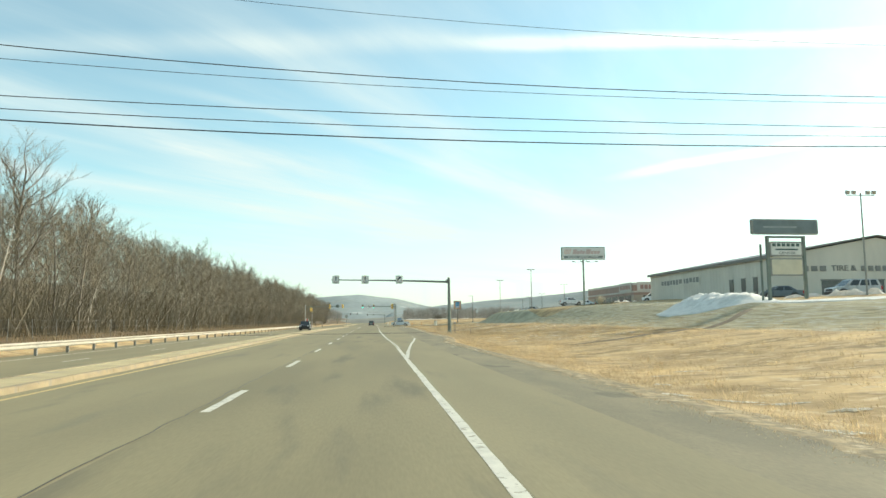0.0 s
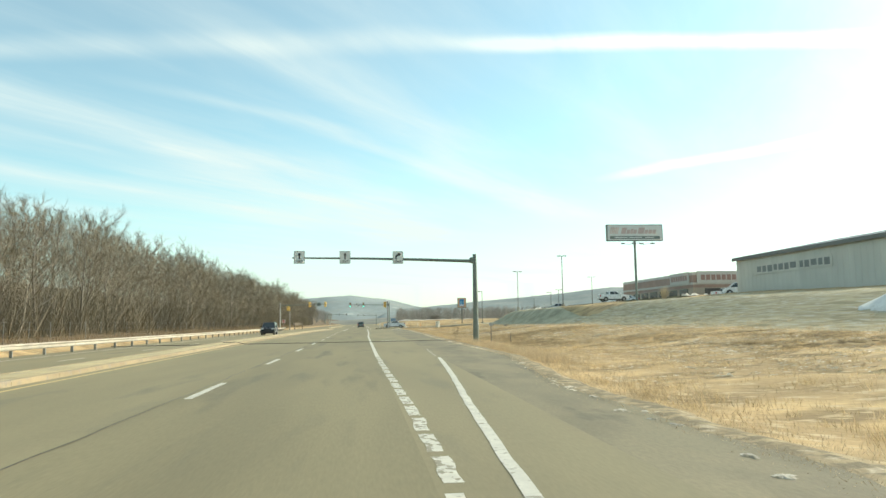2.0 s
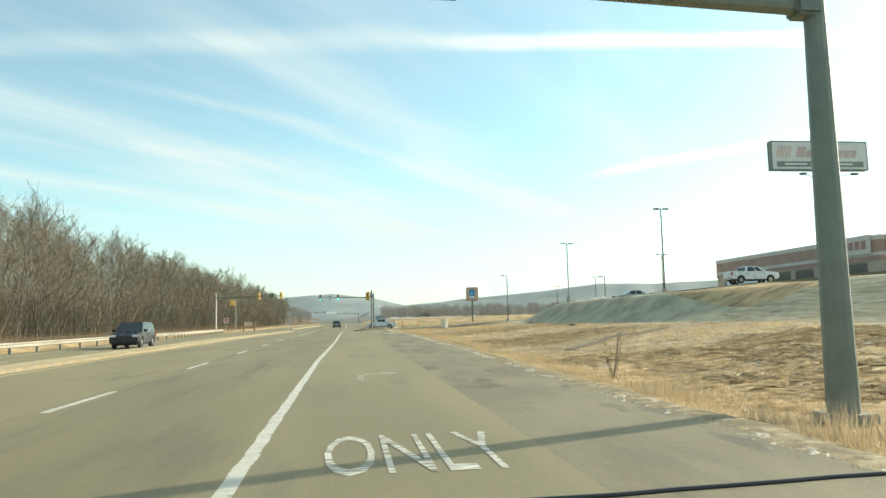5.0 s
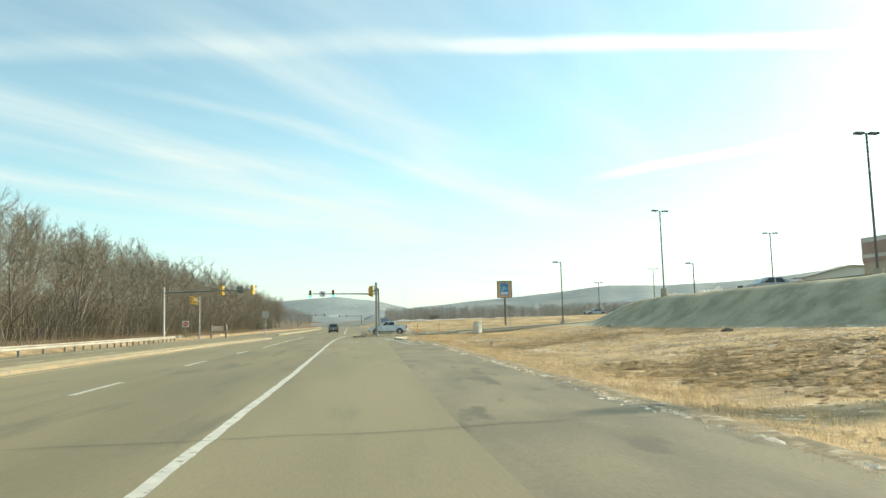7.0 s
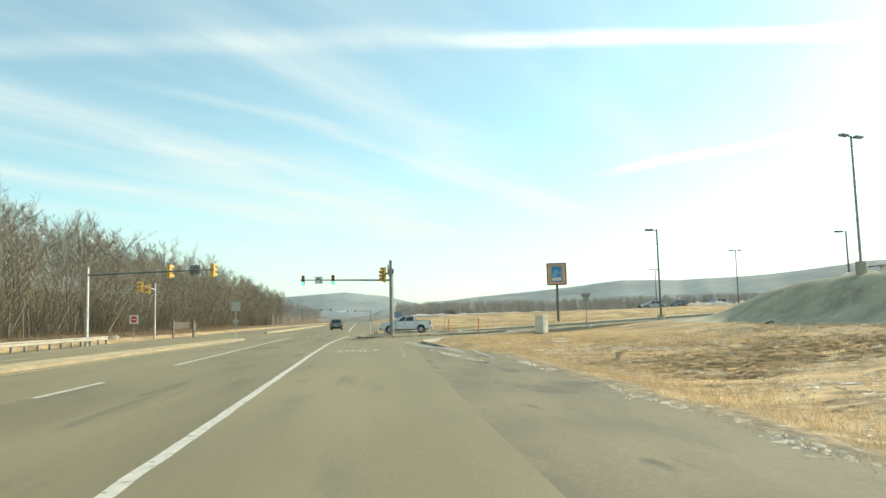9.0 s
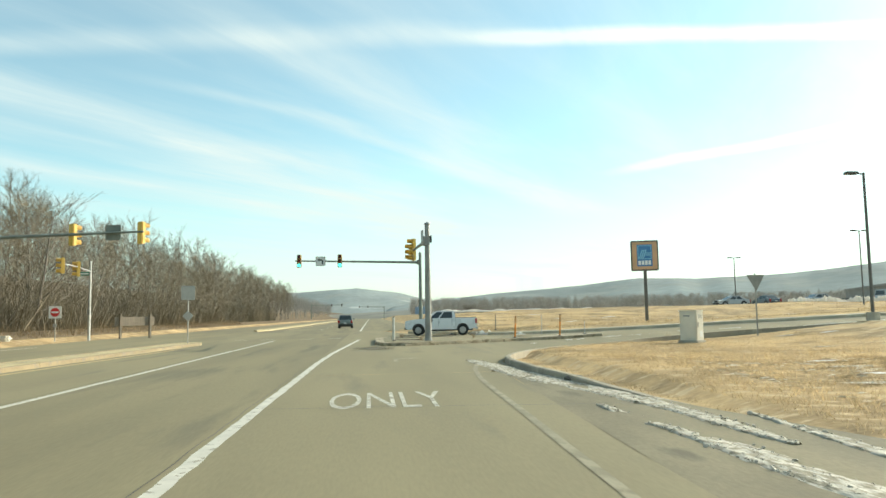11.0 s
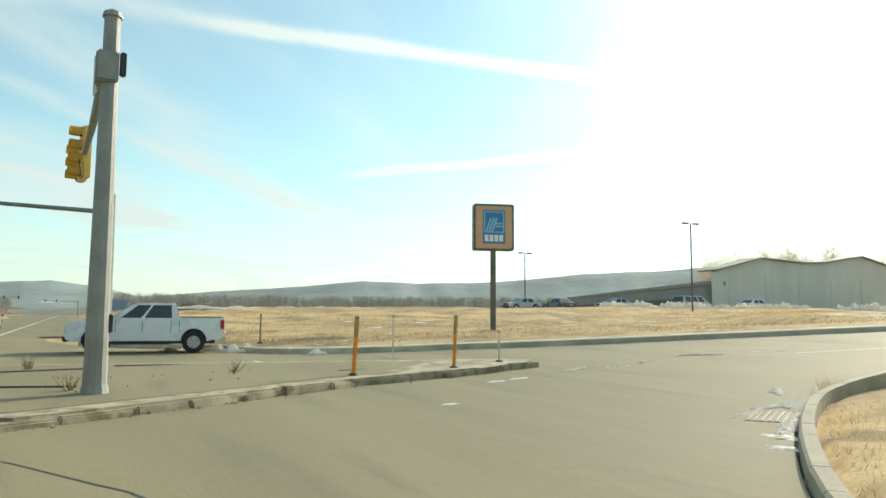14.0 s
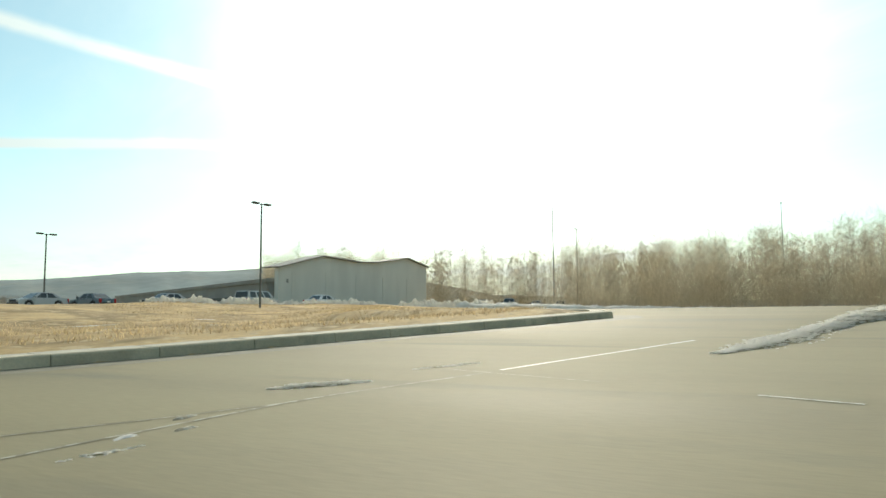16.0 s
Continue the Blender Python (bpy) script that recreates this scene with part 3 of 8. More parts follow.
def paint(name, pts, width, mat, z=0.0035, label="", rise=False):
    """A painted line along points of the road."""
    bm = bmesh.new()
    prev = None
    for i, (x, y) in enumerate(pts):
        ax, ay = pts[max(i - 1, 0)]
        bx, by = pts[min(i + 1, len(pts) - 1)]
        l = math.hypot(bx - ax, by - ay)
        nx, ny = -(by - ay) / l, (bx - ax) / l
        zz = z + (side_rise(x) if rise else 0)
        jit = 0.025 * noise.noise((x * 1.7, y * 1.7, 3))
        wear = [jit + 0.09 * width * noise.noise((x * 1.3, y * 1.3, 5 + s)) for s in (1, -1)]
        row = [bm.verts.new((x + nx * (s * width / 2 + w), y + ny * (s * width / 2 + w), zz)) for s, w in zip((1, -1), wear)]
        if prev:
            bm.faces.new((prev[0], prev[1], row[1], row[0]))
        prev = row
    ob = link(name, bm, mat)
    return tagged(ob, label, "road marking", kind="structure")


def straight(x0, y0, x1, y1, step=1.0):
    n = max(1, int(math.hypot(x1 - x0, y1 - y0) / step))
    return [(x0 + (x1 - x0) * k / n, y0 + (y1 - y0) * k / n) for k in range(n + 1)]


def build_markings():
    dash = "white painted lane dash, worn at its edges"
    DASH_X = [(100, -5.8), (143, -6.1), (157, -5.9), (172, -5.5)]
    for k in range(-6, 13):
        y = 14.2 + 12.19 * k - 1.4 * ease(12.19 * k, 80, 125)
        paint("lane_dash", straight(lerp_table(DASH_X, y - 3.9), y - 3.9, lerp_table(DASH_X, y), y, 0.5), 0.17, WHITE_LINE, label=dash)["group"] = "lane dashes"
    solid = "solid white painted line, worn and cracked"
    paint("edge_line", [(lerp_table([(-110, -1.86), (4, -1.82), (16, -1.74), (38, -1.58)], -110 + 0.4 * k), -110 + 0.4 * k) for k in range(371)], 0.16, WHITE_LINE, label=solid)
    SHORT_X = [(38, -1.52), (46, -1.54), (58, -1.66), (66, -1.70)]
    y = 38.4
    while y < 64:
        paint("short_dash", [(x + 0.03 * noise.noise((q, 9, 0)), q) for x, q in straight(lerp_table(SHORT_X, y), y, lerp_table(SHORT_X, y + 1.32), y + 1.32, 0.18)], 0.19, WORN_DASH, label="short worn white painted dash")["group"] = "short dashes"
        y += 1.62
    paint("turn_lane_line", [(lerp_table(LANE_W, 64 + 0.3 * k), 64 + 0.3 * k) for k in range(0, 483)], 0.17, WHITE_LINE, label=solid)
    paint("gore_line", [(lerp_table([(27.0, -1.6), (33, -1.27), (38.5, -0.9), (44.5, -0.48), (53, 0.2), (61.5, 0.78)], 27 + 0.4 * k), 27 + 0.4 * k) for k in range(87)], 0.15, WHITE_LINE, z=0.0055, label=solid)
    paint("left_lane_line", straight(-5.78, 166.5, -5.6, 209), 0.17, WHITE_LINE, label=solid)
    paint("shoulder_line", [(0.75, 63), (0.95, 68), (1.1, 71)], 0.10, FADED_LINE, label="faint white edge line")
    paint("yellow_line", [(median_x(q) + 0.45, q) for q in range(-110, 200, 2)], 0.14, YELLOW_LINE, label="yellow line beside the kerbed median")
    paint("opposite_edge_line", straight(-18.3, -110, -18.3, 205), 0.14, WHITE_LINE, label="white edge line of the far carriageway")
    y = -8
    while y < 190:
        paint("lane_dash", straight(-15.4, y, -15.4, y + 3.0, 0.6), 0.13, WHITE_LINE, label=dash)["group"] = "far lane dashes"
        y += 12.19
    paint("far_edge_line", straight(-0.5, 236, -0.5, 700, 8), 0.2, WHITE_LINE, label=solid)
    paint("far_left_line", straight(-9.5, 250, -9.5, 700, 8), 0.2, YELLOW_LINE, label="yellow line on the far road")
    for k in range(14):
        paint("lane_dash", straight(-5.4, 250 + 12.19 * k, -5.4, 253.5 + 12.19 * k, 1), 0.17, WHITE_LINE, label=dash)["group"] = "far road dashes"
    for x in (-8.6, -6.9, -4.2, -2.4):
        paint("crossing_dash", straight(x, 212, x + 0.9, 212, 0.3), 0.25, WHITE_LINE, label="faded white dash across the junction")["group"] = "junction dashes"
    paint("worn_strip", [(x + 0.05 * noise.noise((y, 3, 3)), y) for x, y in ((3.75, 183.4), (3.3, 180.9), (3.1, 178.9), (3.0, 177.2), (2.92, 175.4), (2.84, 173.6), (2.78, 172.0), (2.7, 169.5), (2.55, 166.5))], 0.12, SCRAPED, z=0.0055, label="pale worn strip along the gutter")
    line = "thin pale centre line of the side road"
    paint("side_line", [(14.1, 203.0), (15.2, 202.3), (16.2, 201.7), (17.5, 201.05)], 0.04, FADED_LINE, z=0.007, rise=True, label=line)
    paint("side_line", straight(13.9, 201.5, 17.4, 201.1) + straight(18.0, 200.95, 20.1, 200.2), 0.06, FADED_LINE, z=0.008, rise=True, label=line)
    paint("side_line", straight(20.5, 200.1, 25.5, 198.5), 0.075, WHITE_LINE, z=0.007, rise=True, label=line)
    paint("side_line", straight(20.4, 200.8, 19.75, 198.5, 0.4), 0.03, FADED_LINE, z=0.007, rise=True, label="thin pale seam across the side road")
    paint("stop_line", straight(19.25, 196.8, 19.0, 195.9, 0.3), 0.07, WHITE_LINE, z=0.007, rise=True, label="short pale line by the kerb")


build_markings()


# ---- kerbs, median and island ----


def along(pts, step):
    """Points every step along a line of points."""
    out = [Vector(pts[0])]
    for a, b in zip(pts, pts[1:]):
        a, b = Vector(a), Vector(b)
        n = max(1, round((b - a).length / step))
        out += [a + (b - a) * k / n for k in range(1, n + 1)]
    return out


def kerb_stones(owner, pts, length, top, wide, side, mat, rise=False, most=300, sink=None):
    """Kerb stones end to end along points; side +1 lays them to the left of the way."""
    spots = along(pts, length)
    for a, b in list(zip(spots, spots[1:]))[:most]:
        way = (b - a).normalized()
        n = Vector((-way.y, way.x)) * side
        gap = way * 0.008
        lift = 0.012 * noise.noise((a.x * 3, a.y * 3, 1))
        bm = bmesh.new()
        za, zb = (side_rise(a.x), side_rise(b.x)) if rise else (0, 0)
        lean = 0.03
        ring = []
        for p, z in ((a + gap, za), (b - gap, zb)):
            if sink:
                z -= 0.17 * (1 - ease(p.y, *sink))
            q = [(p, z - 0.12), (p + n * lean, z + top - 0.03 + lift), (p + n * (lean + 0.03), z + top + lift), (p + n * wide, z + top + lift), (p + n * wide, z - 0.12)]
            ring.append([bm.verts.new((c.x, c.y, zz)) for c, zz in q])
        for k in range(5):
            bm.faces.new((ring[0][k], ring[1][k], ring[1][(k + 1) % 5], ring[0][(k + 1) % 5]))
        bm.faces.new(ring[0][::-1])
        bm.faces.new(ring[1])
        bmesh.ops.recalc_face_normals(bm, faces=bm.faces)
        part("kerb_stone", bm, mat, owner)


def build_median():
    median = tagged(new("median"), "raised yellowish concrete median with a darkened kerb", "median", kind="structure")
    # Panels of the median's top, each with its joints.
    y = -100.0
    while y < 203:
        e = min(y + 6.1, 204.0)
        a, b = median_x(y) - 0.2, median_x(e) - 0.2
        top = slab([(a - 1.32, y + 0.012), (a, y + 0.012), (b, e - 0.012), (b - 1.32, e - 0.012)], -0.1, 0.135 + 0.008 * noise.noise((y, 0, 0)), 0.01)
        part("concrete_panel", top, MEDIAN, median)
        y += 6.1
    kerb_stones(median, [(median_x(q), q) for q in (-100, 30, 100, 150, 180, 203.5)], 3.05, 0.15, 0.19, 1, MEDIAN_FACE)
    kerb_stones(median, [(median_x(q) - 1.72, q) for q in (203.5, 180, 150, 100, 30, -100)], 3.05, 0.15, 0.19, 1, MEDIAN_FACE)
    nose = [(-9.78 + 0.85 * math.cos(radians(a)), 203.55 + 1.5 * math.sin(radians(a))) for a in range(0, 181, 20)]
    part("median_nose", slab(nose, -0.1, 0.14, 0.02), MEDIAN, median)
    far = tagged(new("far_median"), "long raised concrete median past the junction", "median", kind="structure")
    part("concrete_panel", slab([(-12.6, 246), (-11.8, 243), (-10.9, 246), (-10.9, 420), (-12.6, 420)], -0.1, 0.14, 0.02), MEDIAN, far)


build_median()

ISLAND = [(0.75, 199.0), (1.4, 197.5), (2.6, 197.2), (4.4, 198.3), (6.0, 199.3), (8.0, 200.6), (10.0, 201.35), (12.0, 201.85), (13.2, 202.15), (13.8, 202.6), (13.95, 203.2), (13.3, 203.8), (11.4, 205.0), (8.0, 206.6), (3.6, 207.4), (1.4, 207.8), (0.8, 206.6)]


def build_island():
    island = tagged(new("traffic_island"), "cracked concrete traffic island with a worn kerb", "traffic island", kind="structure")
    cx, cy = sum(p[0] for p in ISLAND) / len(ISLAND), sum(p[1] for p in ISLAND) / len(ISLAND)

    def lifted(bm):
        for v in bm.verts:
            v.co.z += side_rise(v.co.x)
        return bm

    part("kerb_ring", lifted(slab(ISLAND, -0.1, 0.15, 0.04)), ISLAND_KERB, island)

    def inset(d):
        out = []
        n = len(ISLAND)
        for k in range(n):
            (ax, ay), (bx, by), (qx, qy) = ISLAND[k - 1], ISLAND[k], ISLAND[(k + 1) % n]
            u, w = Vector((bx - ax, by - ay)).normalized(), Vector((qx - bx, qy - by)).normalized()
            m = (Vector((-u.y, u.x)) + Vector((-w.y, w.x))).normalized()
            out.append((bx + m.x * d, by + m.y * d))
        return out

    part("joint", lifted(slab(inset(0.50), 0.10, 0.153)), ASPHALT_OLD, island)
    part("fill", lifted(slab(inset(0.54), 0.10, 0.158)), ASPHALT_PALE, island)
    # Crumbled edge stones along the near side.
    random.seed(5)
    for k, p in enumerate(along(ISLAND[1:9], 1.15)):
        w = random.uniform(0.3, 0.55)
        bm = made_box((-w, -0.09, -0.05), (w, 0.09, random.uniform(0.10, 0.17)), 0.03)
        way = (32 if p.x < 8.5 else 15) + random.uniform(-5, 5)
        moved(bm, pose(p.x, p.y + 0.02, side_rise(p.x), random.uniform(-3, 3), random.uniform(-2, 2), way if k > 0 else 0))
        part("kerb_stone", bm, ISLAND_KERB, island)
    for a, b in (((1.7, 204.8), (3.5, 205.3)), ((4.2, 206.0), (7.6, 205.7)), ((8.6, 202.6), (11.2, 203.2)), ((1.8, 201.4), (3.3, 200.9))):
        bm = bmesh.new()
        tube(bm, [(a[0] + (b[0] - a[0]) * t + 0.08 * noise.noise((t * 9, a[0], 0)), a[1] + (b[1] - a[1]) * t, 0.162) for t in [k / 6 for k in range(7)]], 0.028, 5)
        part("crack", bm, TAR, island)
    return island


build_island()


def build_kerbs():
    near = tagged(new("corner_kerb"), "weathered concrete kerb curving round the grass corner", "kerb", kind="structure")
    kerb_stones(near, [p for p in CORNER if p[1] > 171.8 and p[0] < 61], 0.9, 0.15, 0.20, -1, KERB, rise=True, sink=(171.8, 178.5))
    far = tagged(new("far_kerb"), "long concrete kerb and gutter along the side road", "kerb", kind="structure")
    kerb_stones(far, FAR_KERB[2:18], 1.5, 0.20, 0.22, 1, FAR_FACE, rise=True)
    # Pale concrete panels behind the far kerb.
    walk_side = along(FAR_KERB[5:16], 2.2)
    for a, b in zip(walk_side, walk_side[1:]):
        w = 0.72 + 0.12 * noise.noise((a.x * 0.3, 0, 2))
        bm = slab([(a.x + 0.012, a.y + 0.24), (b.x - 0.012, b.y + 0.24), (b.x - 0.012, b.y + w), (a.x + 0.012, a.y + w)], -0.1, 0.196 + 0.006 * noise.noise((a.x, 1, 1)), 0.01)
        for v in bm.verts:
            v.co.z += side_rise(v.co.x) + 0.05 * ease(v.co.y - far_y(v.co.x), 0.3, 1.4)
        part("concrete_panel", bm, PALE_CONCRETE, far)
    strip = bmesh.new()
    prev = None
    for p in along(FAR_KERB[5:15], 1.5):
        row = [strip.verts.new((p.x, p.y + d, side_rise(p.x) + 0.007)) for d in (-0.9, -0.02)]
        if prev:
            strip.faces.new((prev[0], row[0], row[1], prev[1]))
        prev = row
    part("gutter", strip, GUTTER, far)


build_kerbs()


def build_cracks():
    """Tar-filled cracks and joints of the asphalt."""
    def crack(pts, wide=0.03, label="dark tar-filled crack in the asphalt"):
        paint("asphalt_crack", pts, wide, TAR, z=0.0065, label=label)

    def wander(x0, y0, x1, y1, swing=0.12, step=0.6):
        pts = straight(x0, y0, x1, y1, step)
        return [(x + swing * noise.noise((x * 0.7, y * 0.7, 7)), y + swing * noise.noise((x * 0.7, y * 0.7, 9))) for x, y in pts]

    crack(wander(-6.05, -40, -6.0, 150, 0.10), 0.022)
    crack(wander(1.6, 196.9, 3.6, 193.3, 0.12, 0.3) + wander(3.62, 193.2, 5.3, 189.6, 0.12, 0.3), 0.03)
    crack(wander(-1.3, 173.5, 5.1, 172.9, 0.15, 0.3), 0.022)
    crack(wander(-20, 122, 5.8, 123.4, 0.3), 0.025)
    crack(wander(2.0, 76, 2.3, 84, 0.12), 0.014)
    crack(wander(2.6, 96, 2.9, 108, 0.2), 0.012)
    crack(wander(-10.5, 203.9, 0.6, 202.6, 0.2), 0.045)
    crack(wander(-1.52, 160, -1.36, 182, 0.05), 0.012)


build_cracks()


def build_road_words():
    """Words and arrows painted on the turn lane."""
    def flat(bm, x, y, sx, sy):
        moved(bm, pose(0, 0, 0, -90, 0, 0))
        return moved(bm, Matrix.Translation((x, y, 0.0055)) @ Matrix.Diagonal((sx, sy, 0.05, 1)))

    def arrow(x, y, label, size=1.0):
        bm = bmesh.new()
        pts = [(-0.55, 0), (-0.36, 0), (-0.36, 1.5), (-0.2, 1.95), (0.15, 2.1), (0.15, 1.75), (0.75, 2.25), (0.15, 2.75), (0.15, 2.4), (-0.25, 2.3), (-0.5, 1.8)]
        bm.faces.new([bm.verts.new((x + size * a, y + size * b, 0.0055)) for a, b in pts])
        bmesh.ops.recalc_face_normals(bm, faces=bm.faces)
        for f in bm.faces:
            if f.normal.z < 0:
                f.normal_flip()
        tagged(link("turn_arrow", bm, FADED_LINE if y < 150 else SCRAPED), label, "road marking", group="turn arrows", kind="structure")

    for x, y in ((0.08, 90.2), (0.80, 174.2)):
        bm = lettering("ONLY", 2.4, 0.01, 0.0, 2.0)
        ob = link("lane_word", flat(bm, x, y, 1, 1), WORN_WORD)
        tagged(ob, "the word ONLY in worn white road paint", "road marking", group="lane words", kind="structure")
    arrow(0.15, 100.2, "worn white right-turn arrow painted on the lane")
    arrow(1.7, 184.9, "faded white right-turn arrow painted on the lane", 0.8)


build_road_words()


def build_counter_hose():
    """A rubber traffic-counter hose laid across the carriageway and over the median."""
    pts = [(5.3, 88.2, 0.01)]
    for k in range(52):
        x = 5.0 - 0.5 * k
        over = 0.165 if -12.95 < x < -11.45 else 0.014
        pts.append((x, 88.15 - 0.7 * math.sin(min(1, k / 22) * 1.2) + 0.05 * noise.noise((x, 0, 0)), over))
    ob = link("counter_hose", made_tube(pts, 0.021, 6), PLASTIC)
    tagged(ob, "black rubber hose laid across the road", "hose")


build_counter_hose()

# ---- guardrail and fence ----


def build_guardrail():
    rail = thing("guardrail", "long pale steel W-beam guardrail on short posts", "guardrail")
    prof = [(0.0, 0.0), (0.055, 0.035), (0.055, 0.085), (0.0, 0.135), (0.0, 0.175), (0.055, 0.225), (0.055, 0.275), (0.0, 0.31)]
    y, n = -56.0, 0
    rx = lambda q: lerp_table([(-60, -19.15), (100, -19.35), (206, -20.1)], q)
    while y < 202:
        bm = bmesh.new()
        a = [bm.verts.new((rx(y) + p, y, 0.36 + q)) for p, q in prof]
        b = [bm.verts.new((rx(y + 3.81) + p, y + 3.84, 0.36 + q)) for p, q in prof]
        for k in range(len(prof) - 1):
            bm.faces.new((a[k], b[k], b[k + 1], a[k + 1]))
        bmesh.ops.solidify(bm, geom=bm.faces[:], thickness=0.012)
        part("beam", bm, RAIL_STEEL, rail)
        y += 3.81
    y = -56.0
    while y < 204:
        part("post", made_box((rx(y) - 0.16, y - 0.05, -0.2), (rx(y) - 0.02, y + 0.05, 0.62), 0.006), POLE_GREY, rail)
        y += 1.905 if y > 165 else 3.81
    bm = bmesh.new()
    tube(bm, [(rx(205) + 0.35 * math.cos(radians(a)) - 0.25, 205.6 + 0.45 * math.sin(radians(a)), z) for a, z in ((-20, 0.38), (-20, 0.66))], 0.05, 8)
    box(bm, (rx(205) - 0.45, 205.2, 0.36), (rx(205) + 0.12, 205.95, 0.68), 0.12)
    part("end_buffer", bm, RAIL_STEEL, rail)


build_guardrail()


def build_fence():
    fence = thing("wire_fence", "sagging wire fence on thin grey posts before the woods", "fence")
    random.seed(9)
    tops = []
    for k in range(58):
        y = 12 + 3.3 * k
        x = -23.6 + 0.25 * noise.noise((y * 0.1, 0, 0))
        z = height(x, y)
        lean = random.uniform(-0.06, 0.06)
        part("fence_post", made_tube([(x, y, z - 0.3), (x + lean, y + lean, z + 1.25)], 0.022, 6), POLE_GREY, fence)
        tops.append((x + lean, y + lean, z + 1.2))
    for drop in (0.0, 0.45, 0.85):
        pts = []
        for a, b in zip(tops, tops[1:]):
            pts += [Vector(a) - Vector((0, 0, drop)), (Vector(a) + Vector(b)) / 2 - Vector((0, 0, drop + 0.05))]
        part("wire", made_tube(pts, 0.005, 3), POLE_GREY, fence)


build_fence()

# ---- signs and signals ----


def post_sign(name, label, at, plates, tall, post=STEEL, radius=0.035, group="", lean=0.0, turn=0.0):
    """A sign on one post. plates: (width, height, middle z, face, back, shape)."""
    t = thing(name, label, "sign", at, turn, group)
    part("post", made_tube([(0, 0.04, -0.4), (lean, 0.04, tall)], radius, 8), post, t)
    for w, h, z, face, back, shape in plates:
        if shape == "triangle":
            bm = bmesh.new()
            pts = [(-w / 2, h / 2), (w / 2, h / 2), (0, -h / 2)]
            f = bm.faces.new([bm.verts.new((x, -0.01, zz)) for x, zz in pts])
            r = bmesh.ops.extrude_face_region(bm, geom=[f])
            for v in r["geom"]:
                if isinstance(v, bmesh.types.BMVert):
                    v.co.y = 0.01
            bmesh.ops.recalc_face_normals(bm, faces=bm.faces)
        elif shape == "diamond":
            bm = moved(upright_plate(w * 0.72, w * 0.72, 0.02, 0.04), pose(0, 0, 0, 0, 45, 0))
        else:
            bm = upright_plate(w, h, 0.02, 0.05)
        part("plate", moved(bm, Matrix.Translation((0, -0.02, z))), face, t)
    return t


def lane_sign(parent, x, z, turn_arrow):
    """A white lane-use sign with a black border, arrow and word."""
    plate = part("sign_plate", moved(upright_plate(0.88, 1.04, 0.02, 0.06), Matrix.Translation((x, -0.20, z))), SIGN_BLACK, parent, "white lane-use sign with a black arrow")
    part("face", moved(upright_plate(0.83, 0.99, 0.012, 0.05), Matrix.Translation((x, -0.212, z))), SIGN_WHITE, plate)
    bm = bmesh.new()
    if turn_arrow:
        pts = [(-0.22, -0.16), (-0.10, -0.16), (-0.10, 0.02), (-0.04, 0.13), (0.06, 0.18), (0.03, 0.08), (0.29, 0.27), (0.0, 0.40), (0.03, 0.30), (-0.12, 0.24), (-0.21, 0.08)]
    else:
        pts = [(-0.055, -0.16), (0.055, -0.16), (0.055, 0.20), (0.15, 0.17), (0.0, 0.40), (-0.15, 0.17), (-0.055, 0.20)]
    bm.faces.new([bm.verts.new((x + a, -0.222, z + b)) for a, b in pts])
    bmesh.ops.recalc_face_normals(bm, faces=bm.faces)
    part("arrow", bm, SIGN_BLACK, plate)
    part("word", moved(lettering("ONLY", 0.17, 0.004, 0.004, 0.56), Matrix.Translation((x, -0.222, z - 0.34))), SIGN_BLACK, plate)
    for d in (-0.2, 0.2):
        part("clamp", made_box((x + d - 0.03, -0.2, z - 0.16), (x + d + 0.03, 0.12, z + 0.12), 0.01), STEEL, plate)


def build_lane_gantry():
    t = thing("sign_gantry", "grey-green steel mast arm carrying three lane-use signs over the road", "sign gantry", (7.23, 93.0, 0))
    part("pole", made_tube([(0, 0, -0.5), (0, 0, 0.1), (0, 0, 7.08)], [0.25, 0.25, 0.165], 12), POLE_GREEN, t)
    part("base_plate", made_box((-0.36, -0.36, -0.36), (0.36, 0.36, -0.18), 0.02), POLE_GREEN, t)
    part("pole_cap", made_tube([(0, 0, 7.08), (0, 0, 7.14)], [0.18, 0.15], 12), POLE_GREEN, t)
    part("arm", made_tube([(-0.14, 0, 6.54), (-4.5, 0, 6.69), (-9, 0, 6.81), (-15.3, 0, 6.90)], [0.145, 0.12, 0.095, 0.06], 10), POLE_GREEN, t)
    part("arm_bracket", made_box((-0.42, -0.2, 6.36), (0.05, 0.2, 6.86), 0.05), POLE_GREEN, t)
    for x, z, turn in ((-14.72, 6.93, False), (-10.96, 6.90, False), (-6.55, 6.87, True)):
        lane_sign(t, x, z, turn)


build_lane_gantry()


